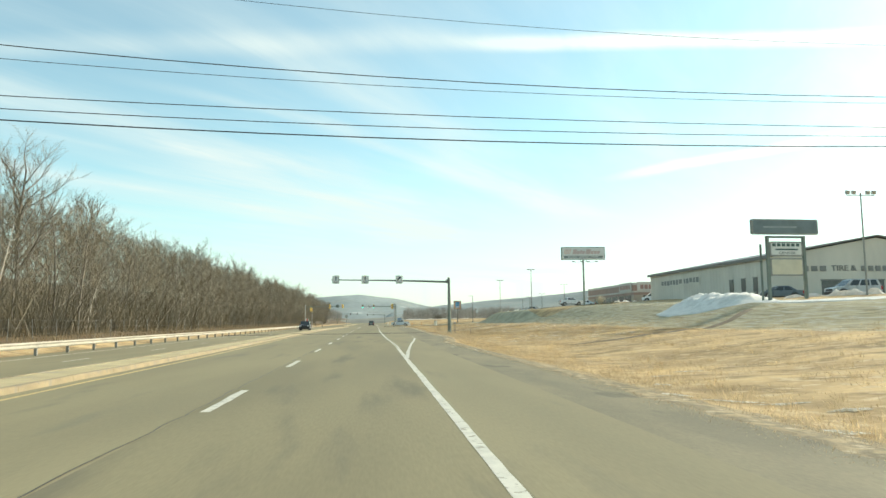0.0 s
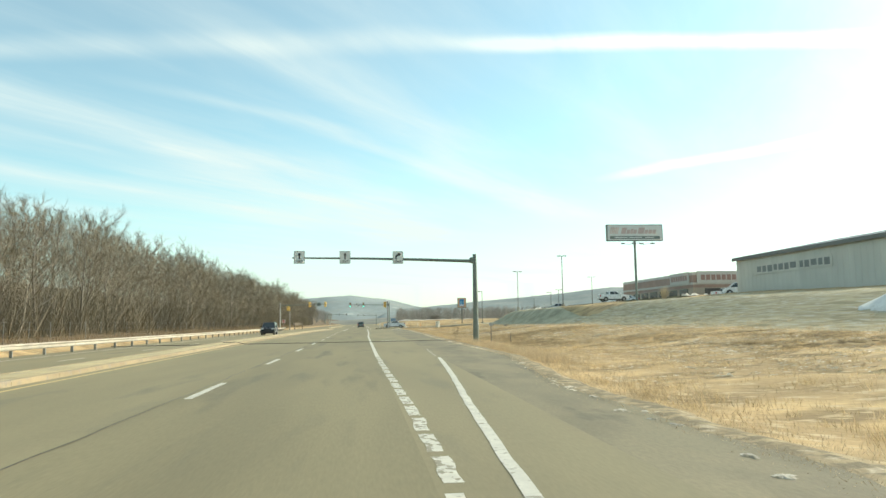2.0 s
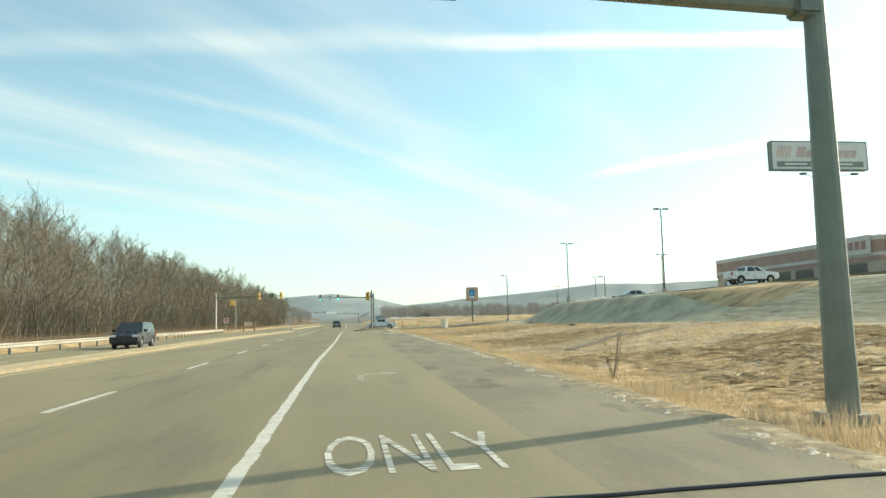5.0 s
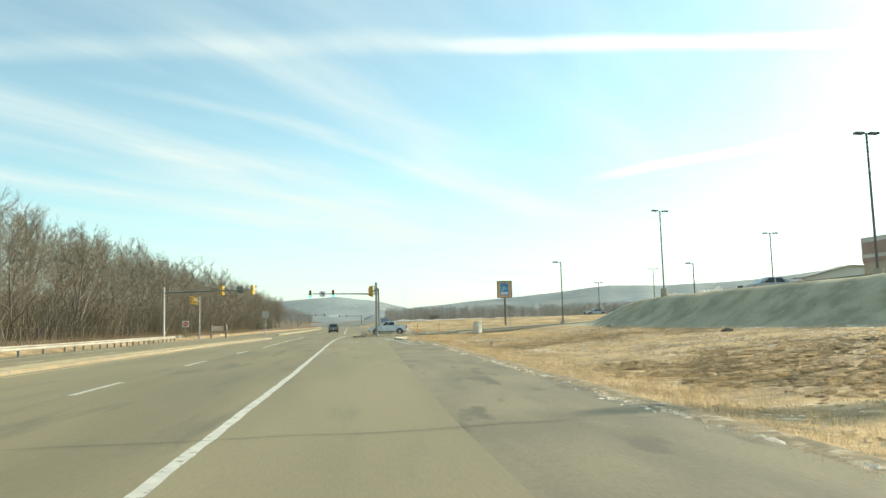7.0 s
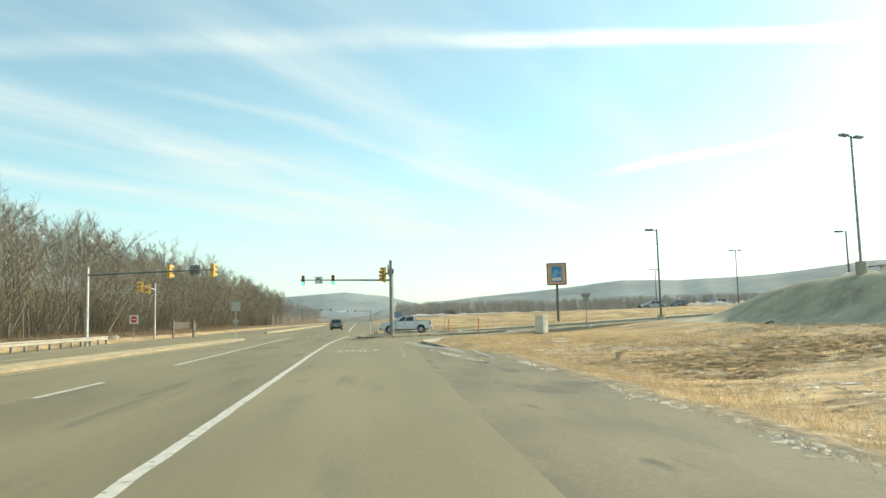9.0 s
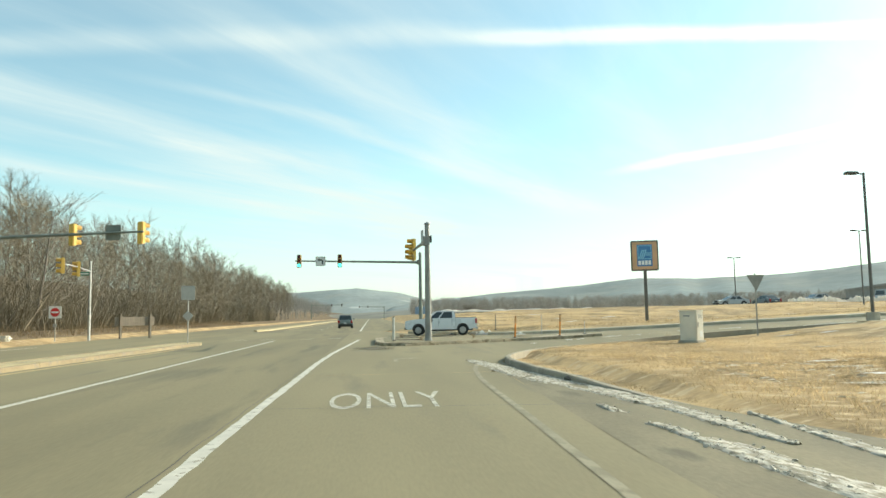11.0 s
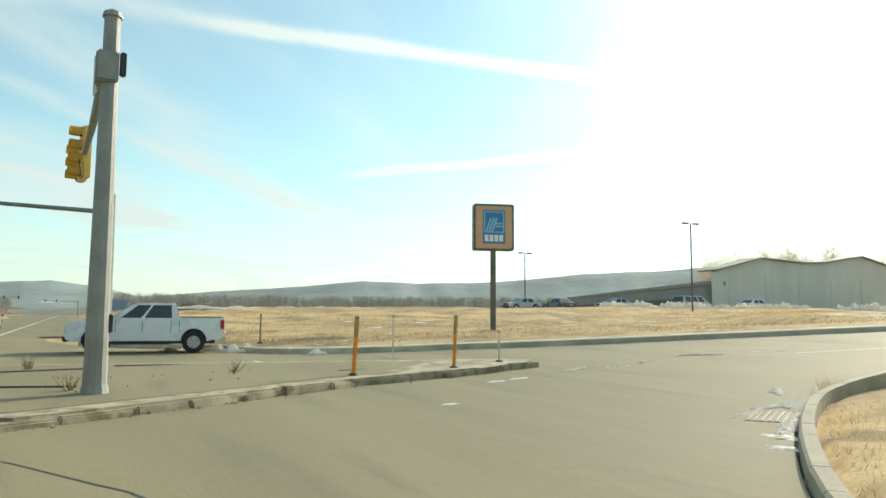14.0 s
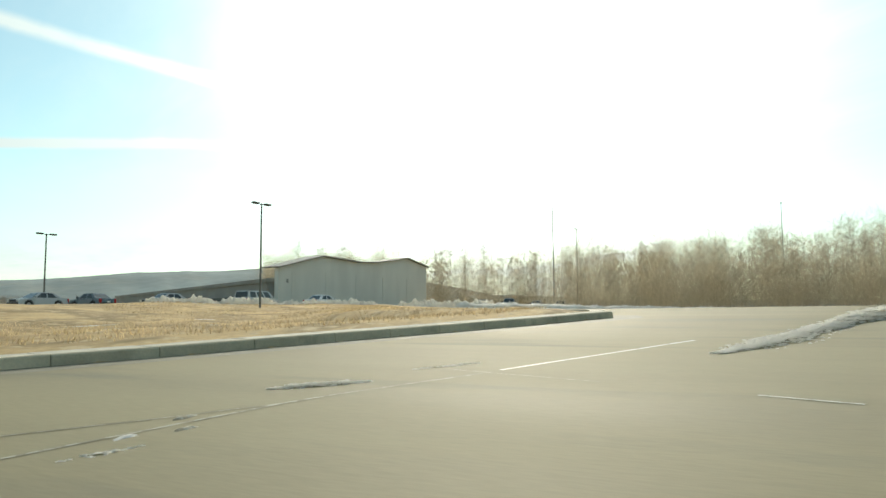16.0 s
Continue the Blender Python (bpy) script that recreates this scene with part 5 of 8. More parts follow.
def build_grocer_sign():
    orange = material("faded_orange_sign_border", (0.60, 0.36, 0.20), 0.42, vary=0.08, scale=1)
    blue = material("blue_sign_film", (0.05, 0.19, 0.42), 0.4, vary=0.06, scale=1)
    teal = material("pale_blue_sign_film", (0.22, 0.50, 0.66), 0.4, vary=0.06, scale=1)
    white = material("white_sign_film", (0.80, 0.80, 0.78), 0.4, vary=0.04, scale=1)
    t = thing("pole_sign", "orange-bordered blue square pole sign in the grass by the side road", "shop sign", (23.6, 220.8, height(23.6, 220.8)), -18)
    part("pole", made_box((-0.13, -0.13, -0.5), (0.13, 0.13, 4.5), 0.02), POLE_DARK, t)
    part("base_plate", made_box((-0.25, -0.25, -0.05), (0.25, 0.25, 0.04), 0.01), POLE_DARK, t)
    body = pylon_frame_panel(t, "sign_box", 2.25, 2.55, 5.62, 0, orange, POLE_DARK, thick=0.42)
    for side in (-1, 1):
        f = 0.232 * side
        lo = lambda x0, z0, x1, z1, d: ((x0, min(f, f + side * d), z0), (x1, max(f, f + side * d), z1))
        panel = bar(body, *lo(-0.62, 4.72, 0.62, 6.55, 0.012), blue, "blue_panel")
        bar(panel, *lo(-0.56, 5.32, 0.56, 6.48, 0.022), teal, "pale_square")
        bar(panel, *lo(-0.50, 5.38, 0.50, 6.42, 0.028), blue, "dark_square")
        for k in range(3):
            bm = made_box(*lo(-0.30 + 0.16 * k, 5.40, -0.20 + 0.16 * k, 6.12, 0.036))
            for v in bm.verts:
                v.co.x += (v.co.z - 5.9) * 0.34
            part("stripe", bm, teal, panel)
        for k in range(2):
            bar(panel, *lo(0.08, 5.62 + 0.16 * k, 0.48, 5.70 + 0.16 * k, 0.036), teal, "stripe")
        for k in range(4):
            bar(panel, *lo(-0.52 + 0.27 * k, 4.84, -0.31 + 0.27 * k, 5.20, 0.03), white, "plain_shape")


build_grocer_sign()


def build_tyre_pylon():
    slate = material("slate_sign_face", (0.16, 0.20, 0.21), 0.5, vary=0.15, scale=0.7)
    white = material("white_pylon_face", (0.66, 0.66, 0.62), 0.45, vary=0.06, scale=1)
    cream = material("blank_cream_panel", (0.60, 0.55, 0.42), 0.5, vary=0.08, scale=1)
    dark = material("dark_green_film", (0.06, 0.10, 0.09), 0.5, vary=0.1)
    t = thing("pylon_sign", "two-post pylon with a slate board above white and cream panels", "shop sign", (33.4, 58.4, 2.45), 4)
    t.scale = (1.12, 1, 1)
    for x in (-1.55, 1.6):
        part("post", made_box((x - 0.12, -0.12, -0.6), (x + 0.12, 0.12, 6.0), 0.02), POLE_GREEN, t)
        part("post", made_box((x - 0.42 if x < 0 else x + 0.28, 0.35, -0.6), (x - 0.28 if x < 0 else x + 0.42, 0.5, 5.4), 0.02), POLE_GREEN, t)
    part("crossbar", made_box((-1.7, -0.1, 5.9), (1.75, 0.1, 6.1), 0.02), POLE_GREEN, t)
    top = pylon_frame_panel(t, "top_board", 5.75, 1.35, 6.9, 0, slate, POLE_GREY, "slate-grey board with a faint pale shape", thick=0.3)
    bar(top, (-1.9, -0.18, 6.8), (1.0, -0.165, 6.95), material("pale_slate_film", (0.30, 0.34, 0.34), 0.5))
    mid = pylon_frame_panel(t, "white_panel", 2.85, 1.3, 4.95, 0, white, POLE_GREY, "white panel with rows of dark bars", thick=0.25)
    for k in range(6):
        bar(mid, (-1.2 + 0.41 * k, -0.145, 5.16), (-0.9 + 0.41 * k, -0.133, 5.42), dark)
    bar(mid, (-0.95, -0.145, 4.82), (1.0, -0.133, 4.96), dark)
    part("word", moved(lettering("CENTER", 0.20, 0.012, 0.004, 1.45), Matrix.Translation((0.05, -0.139, 4.58))), dark, mid, "dark letters reading CENTER")
    pylon_frame_panel(t, "cream_panel", 2.85, 1.55, 3.35, 0, cream, POLE_GREY, "blank cream panel", thick=0.25)


build_tyre_pylon()


def ribbed_wall(lo, hi, step=0.9, depth=0.03):
    """A metal wall along y folded into upright ribs on its face to -x."""
    x0, y0, z0 = lo
    x1, y1, z1 = hi
    line = [(x1, y0), (x0, y0)]
    a = y0 + step / 2
    while a < y1 - 0.1:
        line += [(x0, a - 0.06), (x0 - depth, a - 0.035), (x0 - depth, a + 0.035), (x0, a + 0.06)]
        a += step
    line += [(x0, y1), (x1, y1)]
    return slab(line, z0, z1)


def build_tyre_shop():
    wall = material("pale_grey_metal_siding", (0.60, 0.575, 0.51), 0.55, metal=0.1, vary=0.08, scale=0.4, stretch=(1, 1, 0.3))
    roof = material("dark_metal_roof", (0.17, 0.17, 0.16), 0.5, metal=0.3, vary=0.1, scale=0.5)
    dark = material("dark_window_glass", (0.11, 0.115, 0.115), 0.12, vary=0.1, bump=0)
    film = material("dark_wall_lettering", (0.22, 0.225, 0.215), 0.6, vary=0.1)
    base = 3.2
    b = thing("tyre_shop", "large pale metal-sided tyre shop with a low gabled roof", "building", (0, 0, 0))
    x0, x1, y0, y1 = 45.5, 73.5, 82.0, 120.3
    eave, peak = 8.75, 11.1
    mid = (x0 + x1) / 2
    part("road_wall", ribbed_wall((x0, y0, base), (x0 + 0.25, y1, eave)), wall, b)
    bm = bmesh.new()
    for y in (y0, y0 + 0.25):
        bm.faces.new([bm.verts.new(p) for p in ((x0 + 0.26, y, base), (x1, y, base), (x1, y, eave), (mid, y, peak), (x0 + 0.26, y, eave))])
    bmesh.ops.bridge_loops(bm, edges=bm.edges[:])
    bmesh.ops.recalc_face_normals(bm, faces=bm.faces)
    gable = part("gable_wall", bm, wall, b)
    part("back_wall", made_box((x0 + 0.3, y1 - 0.25, base), (x1, y1, eave)), wall, b)
    part("side_wall", made_box((x1 - 0.25, y0 + 0.3, base), (x1, y1 - 0.3, eave)), wall, b)
    for s in (-1, 1):
        bm = bmesh.new()
        xe = x0 - 0.35 if s < 0 else x1 + 0.35
        ze = eave - 0.05
        top = [bm.verts.new(p) for p in ((xe, y0 - 0.4, ze + 0.08), (mid, y0 - 0.4, peak + 0.16), (mid, y1 + 0.4, peak + 0.16), (xe, y1 + 0.4, ze + 0.08))]
        f = bm.faces.new(top)
        r = bmesh.ops.extrude_face_region(bm, geom=[f])
        for v in r["geom"]:
            if isinstance(v, bmesh.types.BMVert):
                v.co.z += 0.18
        bmesh.ops.recalc_face_normals(bm, faces=bm.faces)
        part("roof", bm, roof, b)
    part("fascia", made_box((x0 - 0.42, y0 - 0.4, eave - 0.22), (x0 - 0.36, y1 + 0.4, eave + 0.12)), roof, b)
    # A band of dark lettering as one long plain shape, doors and windows of the road wall.
    bay = part("wall_board", made_box((x0 - 0.10, 101.0, 6.5), (x0 - 0.035, 116.0, 7.7), 0.02), wall, b, "pale board with a row of dark shapes")
    for k, (a, w) in enumerate(((0.4, 0.9), (1.6, 0.7), (2.6, 1.0), (3.9, 0.8), (5.0, 0.6), (6.3, 1.1), (7.7, 0.8), (8.8, 0.9), (10.0, 0.7), (11.0, 1.0), (12.3, 0.8), (13.4, 0.9))):
        bar(bay, (x0 - 0.115, 101.0 + a, 6.72 + 0.05 * (k % 3)), (x0 - 0.10, 101.0 + a + w, 7.48), film)
    for y in (85.0, 88.0, 91.2):
        w = part("window", made_box((x0 - 0.06, y, 4.6), (x0 - 0.032, y + 1.1, 6.4)), dark, b)
        part("window_frame", made_box((x0 - 0.08, y - 0.1, 6.4), (x0 - 0.02, y + 1.2, 6.5)), roof, w)
    # The gable: plain shapes where the name stands, a canopy and openings.
    for k in range(3):
        bar(gable, (49.6 + 1.15 * k, y0 - 0.07, 6.95), (50.4 + 1.15 * k, y0 - 0.01, 7.6), film, "plain_shape")
    part("word", moved(lettering("TIRE &", 0.66, 0.05, 0.015, 3.3), Matrix.Translation((55.0, y0 - 0.04, 7.3))), film, gable, "dark letters reading TIRE &")
    for k in range(6):
        bar(gable, (57.3 + 0.95 * k, y0 - 0.07, 6.95), (57.95 + 0.95 * k, y0 - 0.01, 7.6), film, "plain_shape")
    for x, w in ((52.0, 3.2), (57.0, 3.2), (62.5, 3.4), (67.5, 3.4)):
        d = part("bay_door", made_box((x, y0 - 0.05, base), (x + w, y0 - 0.01, base + 2.6)), dark, b)
        part("door_frame", made_box((x - 0.12, y0 - 0.08, base + 2.6), (x + w + 0.12, y0 - 0.01, base + 2.75)), roof, d)


build_tyre_shop()


def build_parts_store():
    wall = material("tan_store_block", (0.45, 0.36, 0.28), 0.75, vary=0.08, scale=0.6)
    # Band and shape colours are dulled to carry the backlit haze.
    red = material("brick_red_band", (0.37, 0.24, 0.195), 0.6, vary=0.1, scale=0.6)
    white = material("white_store_band", (0.58, 0.54, 0.49), 0.6, vary=0.06, scale=0.6)
    dark = material("shaded_shop_glass", (0.06, 0.06, 0.06), 0.1, vary=0.1, bump=0)
    film = material("red_store_shapes", (0.34, 0.20, 0.17), 0.5, vary=0.1)
    s = thing("parts_store", "flat-roofed store with red and white bands over tan walls", "building")
    x0, x1, y0, y1, base, top = 53.2, 84.0, 149.2, 182.0, 3.3, 9.1
    part("wall", made_box((x0, y0, base), (x1, y1, top - 2.4)), wall, s)
    part("parapet", made_box((x0 - 0.1, y0 - 0.1, top - 0.5), (x1 + 0.1, y1 + 0.1, top), 0.03), white, s)
    part("red_band", made_box((x0 - 0.08, y0 - 0.08, top - 1.75), (x1 + 0.08, y1 + 0.08, top - 0.502)), red, s)
    part("white_band", made_box((x0 - 0.12, y0 - 0.12, top - 2.1), (x1 + 0.12, y1 + 0.12, top - 1.752)), white, s)
    part("lower_band", made_box((x0 - 0.08, y0 - 0.08, top - 2.6), (x1 + 0.08, y1 + 0.08, top - 2.102)), red, s)
    front = part("sign_panel", made_box((x0 + 0.6, y0 - 0.3, top - 1.9), (x0 + 9.0, y0 - 0.12, top + 0.15), 0.03), white, s, "white panel with red shapes")
    for k in range(8):
        bar(front, (x0 + 1.3 + 0.92 * k, y0 - 0.34, top - 1.35), (x0 + 2.0 + 0.92 * k, y0 - 0.30, top - 0.45), film, "plain_shape")
    side = part("sign_panel", made_box((x0 - 0.3, y0 + 1.0, top - 1.9), (x0 - 0.12, y0 + 8.6, top + 0.1), 0.03), white, s, "white panel with red shapes")
    for k in range(7):
        bar(side, (x0 - 0.34, y0 + 1.6 + 0.95 * k, top - 1.35), (x0 - 0.30, y0 + 2.3 + 0.95 * k, top - 0.45), film, "plain_shape")
    for k in range(6):
        y = y0 + 2 + 4.4 * k
        part("window", made_box((x0 - 0.04, y, base + 0.5), (x0 - 0.006, y + 3.4, top - 2.75)), dark, s)
    for k in range(4):
        part("window", made_box((x0 + 2 + 4.6 * k, y0 - 0.04, base + 0.3), (x0 + 5.4 + 4.6 * k, y0 - 0.006, top - 2.75)), dark, s)
    part("rooftop_unit", made_box((x0 + 11, y0 + 2, top), (x0 + 13.5, y0 + 4, top + 0.7), 0.05), SIGN_BACK, s)


build_parts_store()


def build_far_stores():
    # Both walls are paled, with haze and glare mixed into their colours.
    shade = material("hazed_store_wall", (0.27, 0.262, 0.24), 0.8, vary=0.1, scale=0.2)
    pale = material("glare_paled_siding", (0.62, 0.61, 0.56), 0.7, vary=0.06, scale=0.2, stretch=(1, 1, 0.3))
    # Shade under the canopy is given as the dark colour of canopy and windows.
    dark = material("canopy_gap_shade", (0.12, 0.115, 0.105), 0.8, vary=0.1)
    base = 1.4
    s = thing("long_store", "long low dark store beyond the car park", "building", (121.0, 297.0, 0), 65)
    part("wall", made_box((0, -4, base), (134, 0, 8.1)), shade, s)
    part("roof", made_box((-0.4, -4.4, 8.1), (134.4, 0.4, 8.9), 0.05), shade, s)
    part("canopy", made_box((0, 0.02, 4.9), (134, 1.8, 5.5), 0.05), dark, s)
    for k in range(20):
        part("shop_window", made_box((2 + 6.4 * k, 0.01, base + 0.5), (6.2 + 6.4 * k, 0.06, 4.4)), dark, s)
    g = thing("gabled_store", "grey store with two broad low gables", "building")
    bm = bmesh.new()
    prof = [(122.0, base), (180.0, base), (180.0, 14.2), (170.0, 15.9), (156.0, 13.9), (149.0, 13.6), (135.5, 14.1), (122.0, 11.1)]
    for y in (295.0, 296.0):
        bm.faces.new([bm.verts.new((x, y, z)) for x, z in prof])
    bmesh.ops.bridge_loops(bm, edges=bm.edges[:])
    bmesh.ops.recalc_face_normals(bm, faces=bm.faces)
    part("gable_wall", bm, pale, g)
    bm = bmesh.new()
    line = [(121.4, 10.95), (135.5, 14.1), (149.0, 13.6), (156.0, 13.9), (170.0, 15.9), (180.4, 14.1)]
    prev = None
    for x, z in line:
        row = [bm.verts.new((x, y, z + dz)) for y, dz in ((294.2, 0.02), (294.2, 0.28), (299, 0.28), (299, 0.02))]
        if prev:
            for k in range(4):
                bm.faces.new((prev[k], row[k], row[(k + 1) % 4], prev[(k + 1) % 4]))
        prev = row
    bmesh.ops.recalc_face_normals(bm, faces=bm.faces)
    part("roof", bm, shade, g)
    for k in range(5):
        part("siding_seam", made_box((126 + 11 * k, 294.93, base), (126.1 + 11 * k, 294.99, 10.6)), pale, g)


build_far_stores()


# ---- hills and woods ----


def build_hills():
    # Distance haze is mixed into both hill colours, paling and greying them.
    wood = material("hazed_far_hill", (0.25, 0.285, 0.275), 0.95, vary=0.16, scale=0.004, fine=0.05, second=(0.28, 0.30, 0.275), spots=(0.5, 0.7),
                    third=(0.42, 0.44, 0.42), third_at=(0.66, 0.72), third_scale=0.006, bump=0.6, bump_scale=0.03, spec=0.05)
    near_wood = material("hazed_near_hill", (0.22, 0.215, 0.185), 0.95, vary=0.18, scale=0.006, fine=0.08, second=(0.14, 0.15, 0.135), spots=(0.45, 0.7), bump=0.6, bump_scale=0.05, spec=0.05)

    def ridge(name, label, table, dist, deep, rough, mat, a0, a1):
        bm = bmesh.new()
        prev = None
        n, k = int((a1 - a0) / 0.25), 14
        for i in range(n + 1):
            az = a0 + (a1 - a0) * i / n
            crest = dist * math.tan(radians(lerp_table(table, az)))
            crest *= 1 + rough * noise.noise((az * 0.35, 2.0, dist)) + 0.35 * rough * noise.noise((az * 1.6, 5.0, dist))
            fade = ease(az, a0, a0 + 2) * (1 - ease(az, a1 - 2, a1))
            row = []
            for j in range(k + 1):
                q = j / k
                r = dist - deep + 1.6 * deep * q
                z = -4 + (crest + 4) * fade * (ease(q, 0.0, 0.62) * (1 - 0.55 * ease(q, 0.66, 1.0)))
                z += 0.05 * crest * noise.noise((az * 0.6, q * 5, 1.0)) * ease(q, 0.0, 0.3) * (1 - ease(q, 0.45, 0.6))
                row.append(bm.verts.new((r * math.sin(radians(az)), 100 + r * math.cos(radians(az)), z)))
            if prev:
                for j in range(k):
                    bm.faces.new((prev[j], row[j], row[j + 1], prev[j + 1]))
            prev = row
        tagged(link(name, bm, mat, smooth_faces=True), label, "hill", kind="structure")

    ridge("far_hill", "long wooded ridge on the skyline, tinted blue-grey for haze", [(-22, 0.9), (-12, 1.55), (-6.6, 1.85), (-4, 2.0), (-1.0, 2.22), (0.8, 1.95), (2.2, 1.8), (4.6, 1.2), (8, 0.8)], 3100, 900, 0.03, wood, -40, 12)
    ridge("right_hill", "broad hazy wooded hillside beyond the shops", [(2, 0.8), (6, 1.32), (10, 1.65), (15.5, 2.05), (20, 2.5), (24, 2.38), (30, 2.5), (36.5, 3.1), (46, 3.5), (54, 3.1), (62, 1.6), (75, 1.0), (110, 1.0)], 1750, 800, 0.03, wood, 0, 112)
    ridge("wooded_rise", "low brown wooded rise below the hills", [(-4, 0.25), (2, 0.5), (9, 0.75), (16, 0.9), (26, 1.0), (36, 1.5), (44, 1.6), (52, 0.8), (60, 0.5), (110, 0.5)], 760, 260, 0.12, near_wood, -12, 112)


build_hills()

BARK = material("grey_brown_bark", (0.215, 0.192, 0.160), 0.95, vary=0.22, scale=1.5, fine=12, second=(0.20, 0.175, 0.145), spots=(0.55, 0.75), bump=0.5, bump_scale=20, spec=0.1)
TWIG = material("bare_brown_twigs", (0.268, 0.228, 0.160), 0.95, vary=0.25, scale=0.12, fine=6, island=0.35, second=(0.225, 0.198, 0.155), spots=(0.45, 0.65), bump=0, spec=0.1)
PALE_BARK = material("pale_birch_bark", (0.50, 0.45, 0.37), 0.9, vary=0.15, scale=3, second=(0.16, 0.13, 0.10), spots=(0.6, 0.7), spec=0.1)
DRY_LEAF = material("clinging_tan_leaves", (0.30, 0.20, 0.11), 0.95, vary=0.2, scale=1, island=0.3, bump=0, spec=0.1)
DRY_GRASS = material("dry_grass_blades", (0.51, 0.385, 0.215), 0.9, vary=0.22, scale=0.35, fine=2, island=0.40, bump=0, spec=0.1)
MATTED = material("matted_winter_grass", (0.52, 0.40, 0.235), 0.95, vary=0.25, scale=0.5, fine=12, second=(0.42, 0.315, 0.175), spots=(0.45, 0.65), island=0.3, bump=0.6, bump_scale=30, spec=0.1)
DRY_STALK = material("tall_dry_stalks", (0.46, 0.37, 0.24), 0.9, vary=0.15, scale=0.3, fine=2, island=0.30, bump=0, spec=0.1)

let_light_through(DRY_GRASS)
let_light_through(MATTED)
let_light_through(DRY_STALK)


class Sprout:
    """Collects tapering tubes and pointed twigs as plain lists."""

    def __init__(self):
        self.v, self.f = [], []

    def limb(self, pts, radii, sides):
        base = len(self.v)
        for i, p in enumerate(pts):
            way = (pts[min(i + 1, len(pts) - 1)] - pts[max(i - 1, 0)]).normalized()
            side = way.cross(Vector((0.31, 0.2, 1)) if abs(way.z) < 0.9 else Vector((1, 0.1, 0))).normalized()
            other = way.cross(side)
            for k in range(sides):
                a = 2 * math.pi * k / sides
                self.v.append(p + radii[i] * (math.cos(a) * side + math.sin(a) * other))
        for i in range(len(pts) - 1):
            for k in range(sides):
                a, b = base + i * sides + k, base + i * sides + (k + 1) % sides
                self.f.append((a, b, b + sides, a + sides))

    def twig(self, p, tip, r):
        way = (tip - p).normalized()
        side = way.cross(Vector((0.31, 0.2, 1)) if abs(way.z) < 0.9 else Vector((1, 0.1, 0))).normalized()
        other = way.cross(side)
        base = len(self.v)
        for k in range(3):
            a = 2.0944 * k
            self.v.append(p + r * (math.cos(a) * side + math.sin(a) * other))
        self.v.append(tip)
        self.f += [(base, base + 1, base + 3), (base + 1, base + 2, base + 3), (base + 2, base, base + 3)]

    def mesh(self, name, mat):
        me = bpy.data.meshes.new(name)
        me.from_pydata(self.v, [], self.f)
        me.materials.append(mat)
        return me


def bent(rng, p, way, length, n, up=0.25, wander=0.16):
    pts = [p.copy()]
    d = way.normalized()
    for _ in range(n):
        d = (d + Vector((rng.uniform(-wander, wander), rng.uniform(-wander, wander), rng.uniform(-wander, wander) + up / n))).normalized()
        pts.append(pts[-1] + d * (length / n))
    return pts


def grow_tree(seed, tall, spread=1.0, limbs=12, subs=6, twigs=9, first=0.28, lean=(0, 0), trunk_r=0.12):
    """Trunk with limbs, and the crown of its twigs, rooted at the origin."""
    rng = random.Random(seed)
    wood, fine = Sprout(), Sprout()
    trunk = bent(rng, Vector((0, 0, -0.4)), Vector((lean[0], lean[1], 1)), tall * 0.88, 8, 0.1, 0.07)
    wood.limb(trunk, [trunk_r * (1 - 0.80 * i / 8) + (0.05 if i == 0 else 0) for i in range(9)], 6)
    for l in range(limbs):
        q = first + (0.97 - first) * (l + rng.random()) / limbs
        i = min(7, int(q * 8))
        p = trunk[i].lerp(trunk[i + 1], q * 8 - i)
        a = l * 2.4 + rng.uniform(-0.5, 0.5)
        steep = rng.uniform(0.40, 0.95) + 0.6 * q * rng.random()
        length = tall * (0.40 - 0.22 * q) * spread * rng.uniform(0.75, 1.2)
        pts = bent(rng, p, Vector((math.cos(a), math.sin(a), steep)), length, 4, 0.38, 0.2)
        r0 = trunk_r * (0.50 - 0.28 * q)
        wood.limb(pts, [r0 * (1 - 0.75 * k / 4) for k in range(5)], 4)
        for s in range(subs):
            t = 0.25 + 0.75 * (s + rng.random()) / subs
            k = min(3, int(t * 4))
            o = pts[k].lerp(pts[k + 1], t * 4 - k)
            b = rng.uniform(0, 6.28)
            out = (pts[-1] - pts[0]).normalized()
            way = out * 0.8 + Vector((math.cos(b), math.sin(b), rng.uniform(-0.1, 0.9))) * 0.9
            sub = bent(rng, o, way, length * rng.uniform(0.30, 0.55), 3, 0.5, 0.28)
            fine.limb(sub, [0.017, 0.012, 0.008, 0.004], 3)
            for w in range(twigs):
                t2 = (w + rng.random()) / twigs
                k2 = min(2, int(t2 * 3))
                o2 = sub[k2].lerp(sub[k2 + 1], t2 * 3 - k2)
                c = rng.uniform(0, 6.28)
                d2 = (sub[-1] - sub[0]).normalized() + Vector((math.cos(c), math.sin(c), rng.uniform(-0.4, 0.9))) * 1.0
                fine.twig(o2, o2 + d2.normalized() * rng.uniform(0.3, 0.85), 0.0085)
    return wood.mesh("trunk", BARK), fine.mesh("crown", TWIG)


def plant(label, meshes, at, turn, scale, group, name="bare_tree", mats=None):
    t = thing(name, label, "tree", at, turn, group)
    t.scale = (scale[0], scale[0], scale[1])
    for n, me in zip(("trunk", "crown"), meshes):
        ob = new(n, me)
        ob.parent = t
    return t


